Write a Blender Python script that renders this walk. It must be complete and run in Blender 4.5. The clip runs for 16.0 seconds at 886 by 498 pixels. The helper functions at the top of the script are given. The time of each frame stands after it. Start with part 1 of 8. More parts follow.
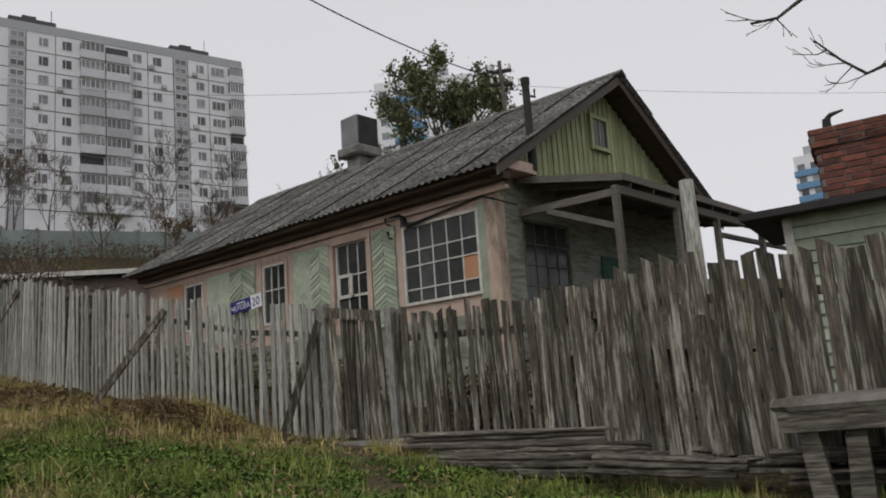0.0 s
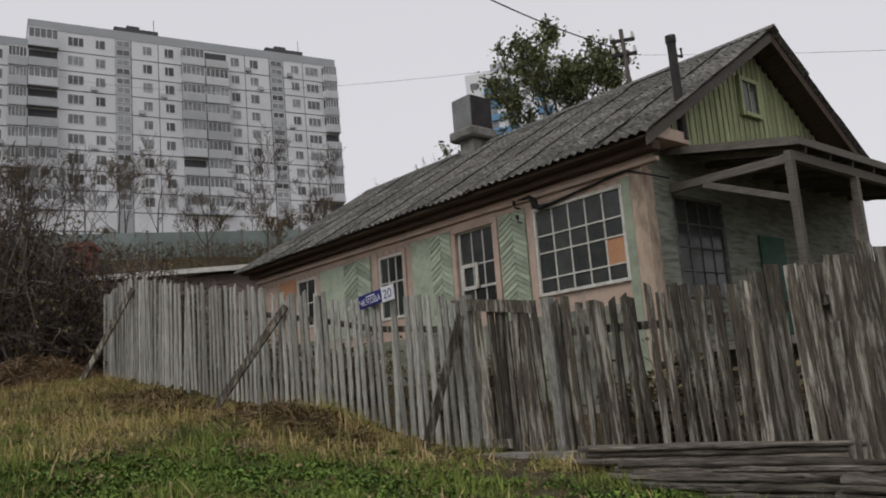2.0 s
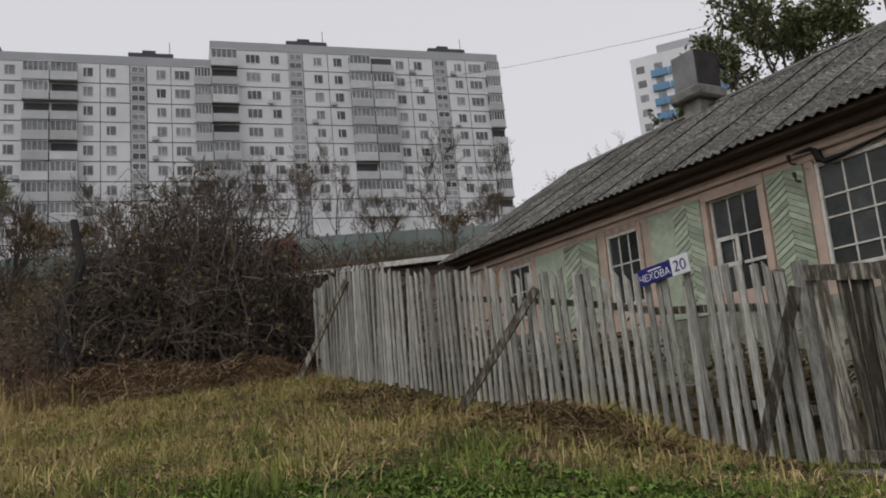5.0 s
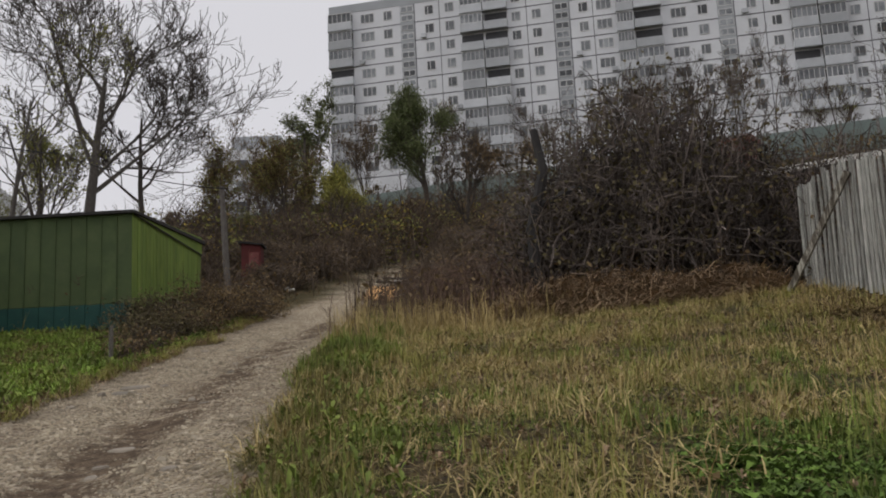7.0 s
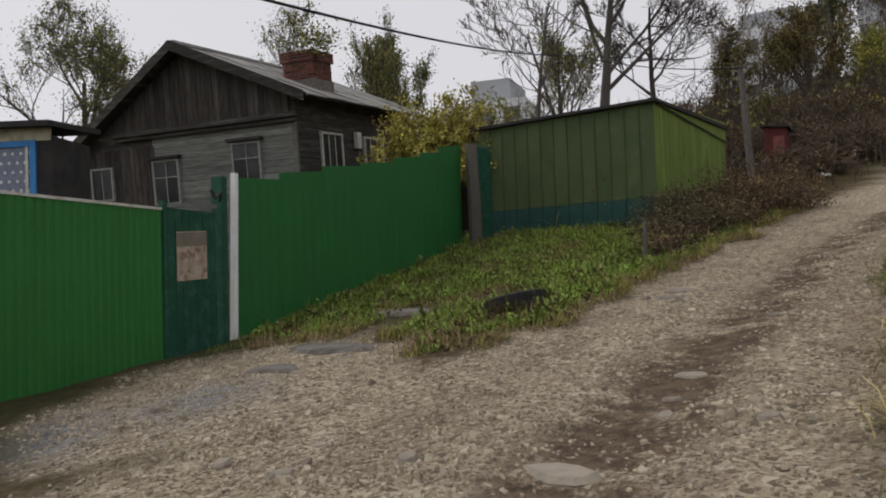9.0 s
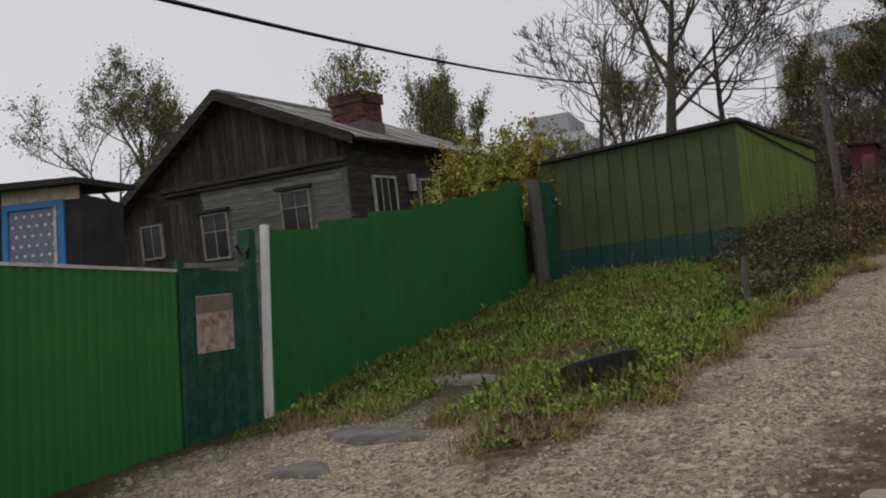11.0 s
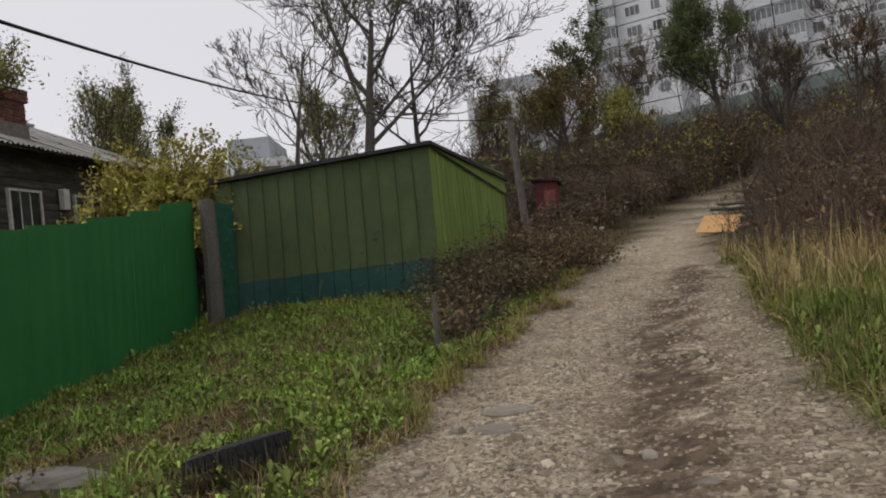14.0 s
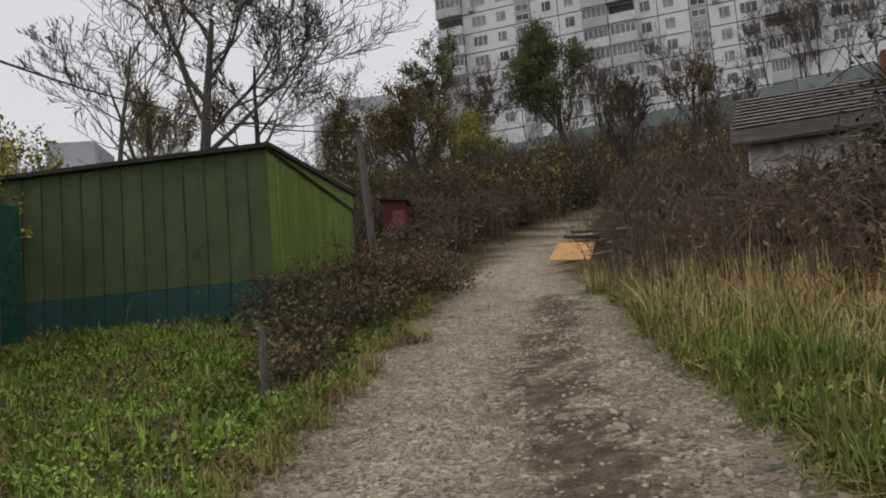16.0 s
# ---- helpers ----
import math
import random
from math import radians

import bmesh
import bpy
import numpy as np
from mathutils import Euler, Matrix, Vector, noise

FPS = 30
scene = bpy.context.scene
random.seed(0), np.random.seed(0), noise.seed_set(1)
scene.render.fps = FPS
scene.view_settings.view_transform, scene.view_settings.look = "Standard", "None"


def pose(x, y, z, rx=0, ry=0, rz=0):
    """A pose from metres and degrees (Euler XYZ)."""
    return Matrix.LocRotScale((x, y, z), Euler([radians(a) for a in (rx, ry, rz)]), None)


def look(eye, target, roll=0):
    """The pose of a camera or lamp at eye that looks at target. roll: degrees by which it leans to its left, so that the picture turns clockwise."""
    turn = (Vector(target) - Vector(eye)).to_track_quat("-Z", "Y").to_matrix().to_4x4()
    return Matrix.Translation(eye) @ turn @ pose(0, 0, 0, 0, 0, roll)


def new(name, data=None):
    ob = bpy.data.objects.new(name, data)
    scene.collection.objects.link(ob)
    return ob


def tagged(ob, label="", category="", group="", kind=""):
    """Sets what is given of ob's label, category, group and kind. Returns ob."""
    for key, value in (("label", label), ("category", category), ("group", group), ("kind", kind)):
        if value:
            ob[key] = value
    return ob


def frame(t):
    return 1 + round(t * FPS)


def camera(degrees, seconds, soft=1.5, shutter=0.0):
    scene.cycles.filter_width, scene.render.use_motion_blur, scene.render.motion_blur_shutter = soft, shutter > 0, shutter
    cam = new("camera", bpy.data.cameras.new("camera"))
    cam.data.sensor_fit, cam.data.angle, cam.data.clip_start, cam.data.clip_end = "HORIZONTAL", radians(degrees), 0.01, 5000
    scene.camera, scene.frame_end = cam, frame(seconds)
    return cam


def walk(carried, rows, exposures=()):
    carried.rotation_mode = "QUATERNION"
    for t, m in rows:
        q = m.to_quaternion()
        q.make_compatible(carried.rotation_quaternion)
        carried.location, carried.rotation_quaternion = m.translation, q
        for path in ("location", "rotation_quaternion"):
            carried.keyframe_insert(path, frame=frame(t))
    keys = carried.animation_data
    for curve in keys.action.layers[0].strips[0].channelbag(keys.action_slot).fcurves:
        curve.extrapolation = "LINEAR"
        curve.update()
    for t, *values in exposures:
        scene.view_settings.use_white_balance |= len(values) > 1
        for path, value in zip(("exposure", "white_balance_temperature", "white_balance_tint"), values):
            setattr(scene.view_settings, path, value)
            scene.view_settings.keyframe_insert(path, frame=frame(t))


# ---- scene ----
cam = camera(57.0, 16.0, soft=1.9)
METRES, EYE, TILT, LEAN, TURN = 13.0, 1.3, 10.75, 4.5, 0.0
PATH = [
    (0, (-0.001, 0.012, 1.268), (0.022, 1.972, 1.667), -5.2),
    (0.5, (-0.147, 0.397, 1.333), (-0.202, 2.355, 1.735), -5.3),
    (1, (-0.369, 0.748, 1.352), (-0.503, 2.706, 1.737), -5.4),
    (1.5, (-0.57, 1.005, 1.414), (-0.742, 2.96, 1.799), -5.3),
    (2, (-0.768, 1.401, 1.493), (-0.972, 3.349, 1.896), -5.5),
    (2.5, (-0.99, 1.695, 1.516), (-1.24, 3.634, 1.942), -5.5),
    (3, (-1.255, 2.05, 1.611), (-1.556, 3.976, 2.058), -5.9),
    (3.2, (-1.367, 2.165, 1.619), (-1.67, 4.091, 2.065), -6.1),
    (5.3, (-2.573, 3.186, 1.699), (-3.264, 5.014, 2.123), -5.3),
    (5.5, (-2.695, 3.265, 1.703), (-3.462, 5.065, 2.118), -5.1),
    (6, (-3.069, 3.462, 1.748), (-4.061, 5.155, 2.135), -4.5),
    (6.5, (-3.446, 3.634, 1.804), (-4.678, 5.17, 2.154), -3.4),
    (7, (-3.852, 3.841, 1.885), (-5.314, 5.174, 2.178), -2.8),
    (7.5, (-4.345, 3.917, 1.925), (-5.996, 5.023, 2.153), -2.5),
    (8, (-4.729, 3.975, 1.941), (-6.547, 4.791, 2.114), -2.2),
    (8.5, (-5.083, 4.084, 1.986), (-7.013, 4.594, 2.114), -2.0),
    (9, (-5.463, 4.12, 2.033), (-7.445, 4.376, 2.115), -1.9),
    (9.2, (-5.611, 4.136, 2.056), (-7.599, 4.335, 2.138), -1.9),
    (11.3, (-7.244, 4.39, 2.271), (-9.23, 4.506, 2.473), -4.6),
    (11.5, (-7.382, 4.424, 2.282), (-9.365, 4.568, 2.497), -4.8),
    (12, (-7.699, 4.512, 2.302), (-9.673, 4.743, 2.522), -5.0),
    (12.5, (-8.028, 4.615, 2.346), (-9.97, 5.036, 2.57), -4.6),
    (13, (-8.322, 4.821, 2.402), (-10.211, 5.445, 2.609), -4.9),
    (13.5, (-8.627, 5.034, 2.413), (-10.479, 5.766, 2.602), -5.2),
    (14, (-9.02, 5.259, 2.464), (-10.843, 6.059, 2.661), -5.5),
    (14.5, (-9.403, 5.54, 2.499), (-11.192, 6.408, 2.708), -5.4),
    (15, (-9.741, 5.719, 2.521), (-11.496, 6.654, 2.738), -5.0),
    (15.5, (-10.197, 5.871, 2.581), (-11.905, 6.886, 2.809), -5.0),
    (16, (-10.714, 6.074, 2.631), (-12.345, 7.211, 2.849), -4.8),
]
walk(cam, [(t, look(eye, target, roll)) for t, eye, target, roll in PATH],
     exposures=[(0, 0.0), (9.2, 0.0), (11.3, -0.15), (11.7, -0.12), (12.5, 0.02), (13.5, 0.12), (14.5, 0.05), (16, 0.03)])

# ---- world, sun ----
world = bpy.data.worlds.new("overcast_sky")
scene.world = world
world.use_nodes = True
wn, wl = world.node_tree.nodes, world.node_tree.links
wn.clear()
sky = wn.new("ShaderNodeTexSky")
sky.sky_type = "NISHITA"
sky.sun_disc = False
sky.sun_elevation, sky.sun_rotation = radians(38), radians(200)
sky.air_density, sky.dust_density = 1.0, 3.0
hsv = wn.new("ShaderNodeHueSaturation")
hsv.inputs["Saturation"].default_value = 0.10
cloud = wn.new("ShaderNodeMix")
cloud.data_type = "RGBA"
cloud.inputs[0].default_value = 0.82
cloud.inputs[7].default_value = (7.6, 7.5, 7.95, 1)
bg = wn.new("ShaderNodeBackground")
bg.inputs["Strength"].default_value = 0.10
wo = wn.new("ShaderNodeOutputWorld")
wl.new(sky.outputs[0], hsv.inputs["Color"])
wl.new(hsv.outputs[0], cloud.inputs[6])
wl.new(cloud.outputs[2], bg.inputs["Color"])
wl.new(bg.outputs[0], wo.inputs[0])
sun = new("sun", bpy.data.lights.new("sun", "SUN"))
sun.data.energy, sun.data.angle, sun.data.color = 0.8, radians(30), (1.0, 0.97, 0.93)
sun.matrix_world = look((0, 0, 50), (18, 30, 0))


# ---- materials ----
def mat(name, col, rough=0.85, col2=None, scale=4.0, detail=6, bump=0.0, bscale=40.0, stretch=(1, 1, 1), metal=0.0,
        rand=0.0, col3=None, scale3=0.6, amt3=0.5, spec=0.3, trans=0.0, island=0.0):
    m = bpy.data.materials.new(name)
    m.use_nodes = True
    n, l = m.node_tree.nodes, m.node_tree.links
    b = n["Principled BSDF"]
    b.inputs["Roughness"].default_value = rough
    b.inputs["Metallic"].default_value = metal
    b.inputs["Specular IOR Level"].default_value = spec
    tc = n.new("ShaderNodeTexCoord")
    mp = n.new("ShaderNodeMapping")
    mp.inputs["Scale"].default_value = stretch
    l.new(tc.outputs["Object"], mp.inputs[0])
    info = n.new("ShaderNodeObjectInfo")
    if rand or island:
        add = n.new("ShaderNodeVectorMath")
        sc = n.new("ShaderNodeMath")
        sc.operation = "MULTIPLY"
        sc.inputs[1].default_value = 37.0
        l.new(info.outputs["Random"], sc.inputs[0])
        l.new(mp.outputs[0], add.inputs[0])
        l.new(sc.outputs[0], add.inputs[1])
        vec = add.outputs[0]
    else:
        vec = mp.outputs[0]
    nz = n.new("ShaderNodeTexNoise")
    nz.inputs["Scale"].default_value, nz.inputs["Detail"].default_value = scale, detail
    nz.inputs["Roughness"].default_value = 0.65
    l.new(vec, nz.inputs["Vector"])
    ramp = n.new("ShaderNodeMapRange")
    ramp.inputs[1].default_value, ramp.inputs[2].default_value = 0.36, 0.64
    l.new(nz.outputs["Fac"], ramp.inputs[0])
    mix = n.new("ShaderNodeMix")
    mix.data_type = "RGBA"
    mix.inputs[6].default_value = (*col, 1)
    mix.inputs[7].default_value = (*(col2 or [c * 0.75 for c in col]), 1)
    l.new(ramp.outputs[0], mix.inputs[0])
    out = mix.outputs[2]
    if col3:
        n3 = n.new("ShaderNodeTexNoise")
        n3.inputs["Scale"].default_value, n3.inputs["Detail"].default_value = scale3, 8
        n3.inputs["Roughness"].default_value = 0.7
        l.new(vec, n3.inputs["Vector"])
        r3 = n.new("ShaderNodeMapRange")
        r3.inputs[1].default_value, r3.inputs[2].default_value = 0.5, 0.62
        r3.inputs[4].default_value = amt3
        l.new(n3.outputs["Fac"], r3.inputs[0])
        m3 = n.new("ShaderNodeMix")
        m3.data_type = "RGBA"
        m3.inputs[7].default_value = (*col3, 1)
        l.new(r3.outputs[0], m3.inputs[0])
        l.new(out, m3.inputs[6])
        out = m3.outputs[2]
    if rand or island:
        hs = n.new("ShaderNodeHueSaturation")
        mr = n.new("ShaderNodeMapRange")
        v = rand or island
        mr.inputs[3].default_value, mr.inputs[4].default_value = 1 - v, 1 + v
        if island:
            geo = n.new("ShaderNodeNewGeometry")
            l.new(geo.outputs["Random Per Island"], mr.inputs[0])
        else:
            l.new(info.outputs["Random"], mr.inputs[0])
        l.new(mr.outputs[0], hs.inputs["Value"])
        l.new(out, hs.inputs["Color"])
        out = hs.outputs[0]
    l.new(out, b.inputs["Base Color"])
    if bump:
        bn = n.new("ShaderNodeTexNoise")
        bn.inputs["Scale"].default_value, bn.inputs["Detail"].default_value = bscale, 4
        l.new(vec, bn.inputs["Vector"])
        bp = n.new("ShaderNodeBump")
        bp.inputs["Strength"].default_value, bp.inputs["Distance"].default_value = bump, 0.02
        l.new(bn.outputs["Fac"], bp.inputs["Height"])
        l.new(bp.outputs[0], b.inputs["Normal"])
    if trans:
        b.inputs["Transmission Weight"].default_value = trans
    return m


M_PICKET = mat("weathered_picket", (0.53, 0.52, 0.48), 0.9, (0.21, 0.215, 0.19), 9, stretch=(7, 7, 0.9), bump=0.7, bscale=30, rand=0.34, col3=(0.17, 0.15, 0.125), scale3=4.0, amt3=0.65)
M_PICKET_DARK = mat("dark_weathered_board", (0.125, 0.108, 0.084), 0.9, (0.045, 0.038, 0.03), 9, stretch=(6, 6, 0.8), bump=0.8, bscale=30, rand=0.5, col3=(0.44, 0.42, 0.36), scale3=3.2, amt3=0.8)
M_OLDWOOD = mat("old_grey_wood", (0.20, 0.18, 0.155), 0.92, (0.11, 0.10, 0.085), 7, stretch=(0.6, 6, 6), bump=0.7, bscale=25, rand=0.25)
M_LOG = mat("rotten_timber", (0.17, 0.15, 0.125), 0.95, (0.045, 0.038, 0.031), 8, stretch=(0.6, 8, 8), bump=1.0, bscale=20, rand=0.35, col3=(0.34, 0.31, 0.265), scale3=3, amt3=0.7)
M_PINK = mat("peeling_pink_paint", (0.54, 0.415, 0.335), 0.85, (0.45, 0.335, 0.265), 3, bump=0.35, bscale=18, col3=(0.36, 0.30, 0.25), scale3=1.6, amt3=0.7)
M_CORNER = mat("flaking_cream_paint", (0.52, 0.42, 0.33), 0.9, (0.38, 0.29, 0.22), 8, bump=0.6, bscale=25, stretch=(1, 1, 0.4), col3=(0.20, 0.16, 0.12), scale3=3.5, amt3=0.7)
M_MINT = mat("faded_mint_paint", (0.42, 0.47, 0.36), 0.85, (0.31, 0.365, 0.275), 5, bump=0.3, bscale=25, rand=0.26, col3=(0.25, 0.28, 0.21), scale3=2.0, amt3=0.6)
M_GABLE = mat("yellow_green_boards", (0.40, 0.43, 0.24), 0.85, (0.28, 0.31, 0.17), 6, stretch=(4, 4, 0.5), bump=0.4, bscale=25, rand=0.22, col3=(0.22, 0.21, 0.14), scale3=2.5, amt3=0.6)
M_WHITE = mat("old_white_paint", (0.66, 0.65, 0.60), 0.7, (0.52, 0.50, 0.45), 8, bump=0.2, bscale=30, col3=(0.40, 0.37, 0.32), scale3=4, amt3=0.5)
M_SLATE = mat("weathered_asbestos_slate", (0.135, 0.13, 0.118), 0.95, (0.045, 0.042, 0.036), 13, bump=0.9, bscale=35, rand=0.28, col3=(0.27, 0.265, 0.24), scale3=11, amt3=0.75)
M_SLATE_LIGHT = mat("pale_asbestos_slate", (0.36, 0.35, 0.33), 0.95, (0.25, 0.24, 0.22), 2.5, bump=0.4, bscale=20, rand=0.12, col3=(0.20, 0.19, 0.17), scale3=1.0, amt3=0.6)
M_EAVE = mat("brown_eave_paint", (0.11, 0.075, 0.055), 0.85, (0.07, 0.05, 0.038), 6, bump=0.4, bscale=25, stretch=(0.6, 4, 4))
M_DARKWOOD = mat("dark_timber", (0.075, 0.066, 0.058), 0.92, (0.04, 0.035, 0.03), 5, stretch=(0.6, 0.6, 5), bump=0.6, bscale=22, rand=0.25, col3=(0.14, 0.13, 0.115), scale3=1.6, amt3=0.7)
M_DARKBOARD = mat("sooty_upright_boards", (0.075, 0.066, 0.056), 0.92, (0.036, 0.031, 0.027), 5, stretch=(5, 5, 0.5), bump=0.6, bscale=22, rand=0.3, col3=(0.12, 0.108, 0.092), scale3=1.4, amt3=0.6)
M_GREYPAINT = mat("peeling_grey_paint", (0.40, 0.40, 0.37), 0.85, (0.22, 0.21, 0.19), 9, bump=0.3, bscale=30)
M_CREAM = mat("dirty_cream_panel", (0.62, 0.56, 0.40), 0.85, (0.46, 0.41, 0.30), 6, col3=(0.30, 0.26, 0.19), scale3=3, amt3=0.5)
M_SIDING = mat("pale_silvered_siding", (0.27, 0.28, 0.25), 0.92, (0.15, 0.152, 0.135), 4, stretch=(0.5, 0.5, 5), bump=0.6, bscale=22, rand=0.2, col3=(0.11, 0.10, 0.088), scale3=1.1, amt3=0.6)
M_GREYWOOD = mat("silvered_siding", (0.19, 0.19, 0.17), 0.92, (0.10, 0.098, 0.086), 4, stretch=(0.5, 0.5, 5), bump=0.6, bscale=22, rand=0.25, col3=(0.08, 0.072, 0.062), scale3=1.3, amt3=0.6)
M_GREENSHEET = mat("green_sheet_metal", (0.026, 0.165, 0.042), 0.5, (0.021, 0.14, 0.036), 1.2, col3=(0.036, 0.15, 0.05), scale3=0.8, amt3=0.4, spec=0.35)
M_GREENSHEET2 = mat("bright_green_profiled_sheet", (0.035, 0.20, 0.04), 0.5, (0.03, 0.17, 0.034), 1.2, spec=0.35)
M_DARKGREEN = mat("chipped_dark_green_paint", (0.018, 0.095, 0.055), 0.6, (0.012, 0.07, 0.042), 6, bump=0.25, bscale=30, col3=(0.05, 0.13, 0.10), scale3=5, amt3=0.7)
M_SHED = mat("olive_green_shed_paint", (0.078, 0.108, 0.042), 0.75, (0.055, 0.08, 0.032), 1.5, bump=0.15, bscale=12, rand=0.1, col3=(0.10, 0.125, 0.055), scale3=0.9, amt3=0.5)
M_SHED_SIDE = mat("pale_green_shed_side", (0.19, 0.26, 0.055), 0.75, (0.12, 0.175, 0.038), 4, stretch=(3, 3, 0.4), bump=0.2, bscale=20, rand=0.2, col3=(0.14, 0.22, 0.05), scale3=2, amt3=0.5)
M_SHED_BASE = mat("dark_teal_shed_base", (0.02, 0.075, 0.062), 0.7, (0.014, 0.055, 0.048), 3, bump=0.2, bscale=15)
M_PORCH = mat("dull_green_porch_boards", (0.30, 0.32, 0.27), 0.9, (0.19, 0.20, 0.165), 4, stretch=(0.6, 0.6, 4), bump=0.4, bscale=20, col3=(0.12, 0.11, 0.09), scale3=2, amt3=0.6)
M_GLASS = mat("dusty_window_glass", (0.03, 0.034, 0.033), 0.14, (0.055, 0.06, 0.055), 3, spec=0.3, rand=0.4)
M_BRICK = mat("old_red_brick", (0.205, 0.072, 0.05), 0.95, (0.10, 0.045, 0.036), 9, bump=0.6, bscale=45, rand=0.45, col3=(0.055, 0.042, 0.038), scale3=3, amt3=0.8)
M_MORTAR = mat("lime_mortar", (0.22, 0.19, 0.165), 0.95, (0.13, 0.115, 0.10), 8, bump=0.5, bscale=40)
M_CONCRETE = mat("stained_concrete", (0.27, 0.265, 0.245), 0.95, (0.17, 0.165, 0.15), 3, bump=0.5, bscale=25, rand=0.15, col3=(0.10, 0.095, 0.085), scale3=1.5, amt3=0.6)
M_STONE = mat("grey_tan_stone", (0.30, 0.255, 0.20), 0.95, (0.22, 0.195, 0.16), 6, bump=0.7, bscale=25, rand=0.3)
M_PANEL = mat("white_concrete_panel", (0.76, 0.77, 0.785), 0.9, (0.68, 0.69, 0.71), 0.15, col3=(0.58, 0.59, 0.60), scale3=0.08, amt3=0.5)
M_PANEL_GREY = mat("grey_concrete_panel", (0.42, 0.44, 0.455), 0.9, (0.36, 0.375, 0.39), 0.2, col3=(0.40, 0.415, 0.43), scale3=0.1, amt3=0.5)
M_APTGLASS = mat("apartment_glass", (0.12, 0.13, 0.14), 0.15, (0.24, 0.25, 0.255), 1.2, spec=0.5, rand=0.75)
M_APTFRAME = mat("apartment_window_frame", (0.74, 0.74, 0.73), 0.7, rand=0.2)
M_BALC = mat("balcony_front", (0.54, 0.555, 0.57), 0.85, (0.46, 0.475, 0.49), 0.6, rand=0.22)
# Dark grey for joints and rooftop boxes, and as painted shade behind the balconies.
M_SEAM = mat("dark_joint_and_recess_shade", (0.10, 0.10, 0.105), 0.95)
M_TOWER_BLUE = mat("blue_tower_panel", (0.14, 0.29, 0.45), 0.6, (0.12, 0.25, 0.40), 0.3)
M_BARK = mat("grey_brown_bark", (0.095, 0.08, 0.068), 0.95, (0.055, 0.047, 0.04), 8, stretch=(3, 3, 0.7), bump=0.6, bscale=25)
M_BARKPALE = mat("pale_grey_bark", (0.15, 0.135, 0.12), 0.95, (0.085, 0.075, 0.066), 6, stretch=(3, 3, 0.7), bump=0.5, bscale=25)
M_TWIG = mat("bare_twigs", (0.10, 0.078, 0.062), 0.95, (0.065, 0.05, 0.04), 3)
M_VINE = mat("grey_brown_vines", (0.165, 0.135, 0.118), 0.95, (0.06, 0.048, 0.042), 1.2, island=0.55)
M_BRUSH = mat("red_brown_brush", (0.165, 0.108, 0.08), 0.95, (0.105, 0.074, 0.058), 0.35, island=0.45)
M_SCRUB = mat("dark_brown_scrub", (0.155, 0.115, 0.083), 0.95, (0.09, 0.07, 0.052), 0.35, island=0.5)
M_LEAF_GREEN = mat("late_green_leaves", (0.115, 0.15, 0.045), 0.8, (0.08, 0.11, 0.032), 0.6, island=0.4)
M_LEAF_DARK = mat("dark_green_leaves", (0.15, 0.165, 0.07), 0.8, (0.095, 0.11, 0.048), 0.6, island=0.45)
M_LEAF_OLIVE = mat("olive_autumn_leaves", (0.26, 0.25, 0.065), 0.8, (0.17, 0.175, 0.045), 0.6, island=0.4)
M_LEAF_YELLOW = mat("yellow_autumn_leaves", (0.46, 0.34, 0.06), 0.8, (0.28, 0.21, 0.045), 0.8, island=0.4)
M_LEAF_VINE = mat("yellow_green_vine_leaves", (0.42, 0.41, 0.085), 0.8, (0.31, 0.24, 0.06), 1.4, island=0.4)
M_LEAF_DULL = mat("dull_olive_dry_leaves", (0.13, 0.11, 0.05), 0.9, (0.085, 0.065, 0.035), 1.2, island=0.5)
M_LEAF_BROWN = mat("brown_dry_leaves", (0.20, 0.14, 0.068), 0.9, (0.125, 0.085, 0.043), 0.8, island=0.45)
M_GRASS = mat("green_grass", (0.205, 0.25, 0.052), 0.8, (0.12, 0.16, 0.034), 0.9, island=0.45)
M_DRYGRASS = mat("dry_tan_grass", (0.50, 0.39, 0.185), 0.9, (0.34, 0.265, 0.115), 0.5, island=0.35)
M_OLIVEGRASS = mat("yellow_green_grass", (0.34, 0.31, 0.095), 0.85, (0.22, 0.215, 0.06), 0.5, island=0.35)
M_WEED = mat("broad_weed_leaves", (0.33, 0.47, 0.08), 0.75, (0.17, 0.26, 0.048), 0.9, island=0.45)
M_LAWN = mat("deep_green_lawn", (0.135, 0.215, 0.036), 0.8, (0.07, 0.115, 0.022), 1.6, island=0.45)
M_EDGEGRASS = mat("dull_olive_edge_grass", (0.23, 0.195, 0.075), 0.9, (0.12, 0.112, 0.04), 1.5, island=0.4)
M_RUBBER = mat("old_tyre_rubber", (0.022, 0.022, 0.023), 0.85, (0.035, 0.034, 0.033), 6, bump=0.5, bscale=40)
M_SOIL = mat("dark_soil", (0.075, 0.055, 0.038), 0.95, (0.035, 0.027, 0.02), 14, bump=0.8, bscale=50)
M_BLACK = mat("black_cable", (0.015, 0.015, 0.016), 0.7)
M_METALGREY = mat("dull_galvanised_sheet", (0.24, 0.245, 0.25), 0.6, (0.17, 0.175, 0.175), 2.5, metal=0.2, bump=0.2, bscale=10, col3=(0.13, 0.12, 0.11), scale3=1.5, amt3=0.5)
M_WALLGREEN = mat("pale_green_concrete_fence", (0.24, 0.29, 0.27), 0.9, (0.19, 0.23, 0.215), 0.5, rand=0.1)
M_BLUE = mat("bright_blue_frame_paint", (0.06, 0.27, 0.62), 0.6, (0.05, 0.22, 0.52), 5)
M_SIGNBLUE = mat("blue_sign_enamel", (0.014, 0.018, 0.16), 0.4, (0.012, 0.015, 0.13), 5)
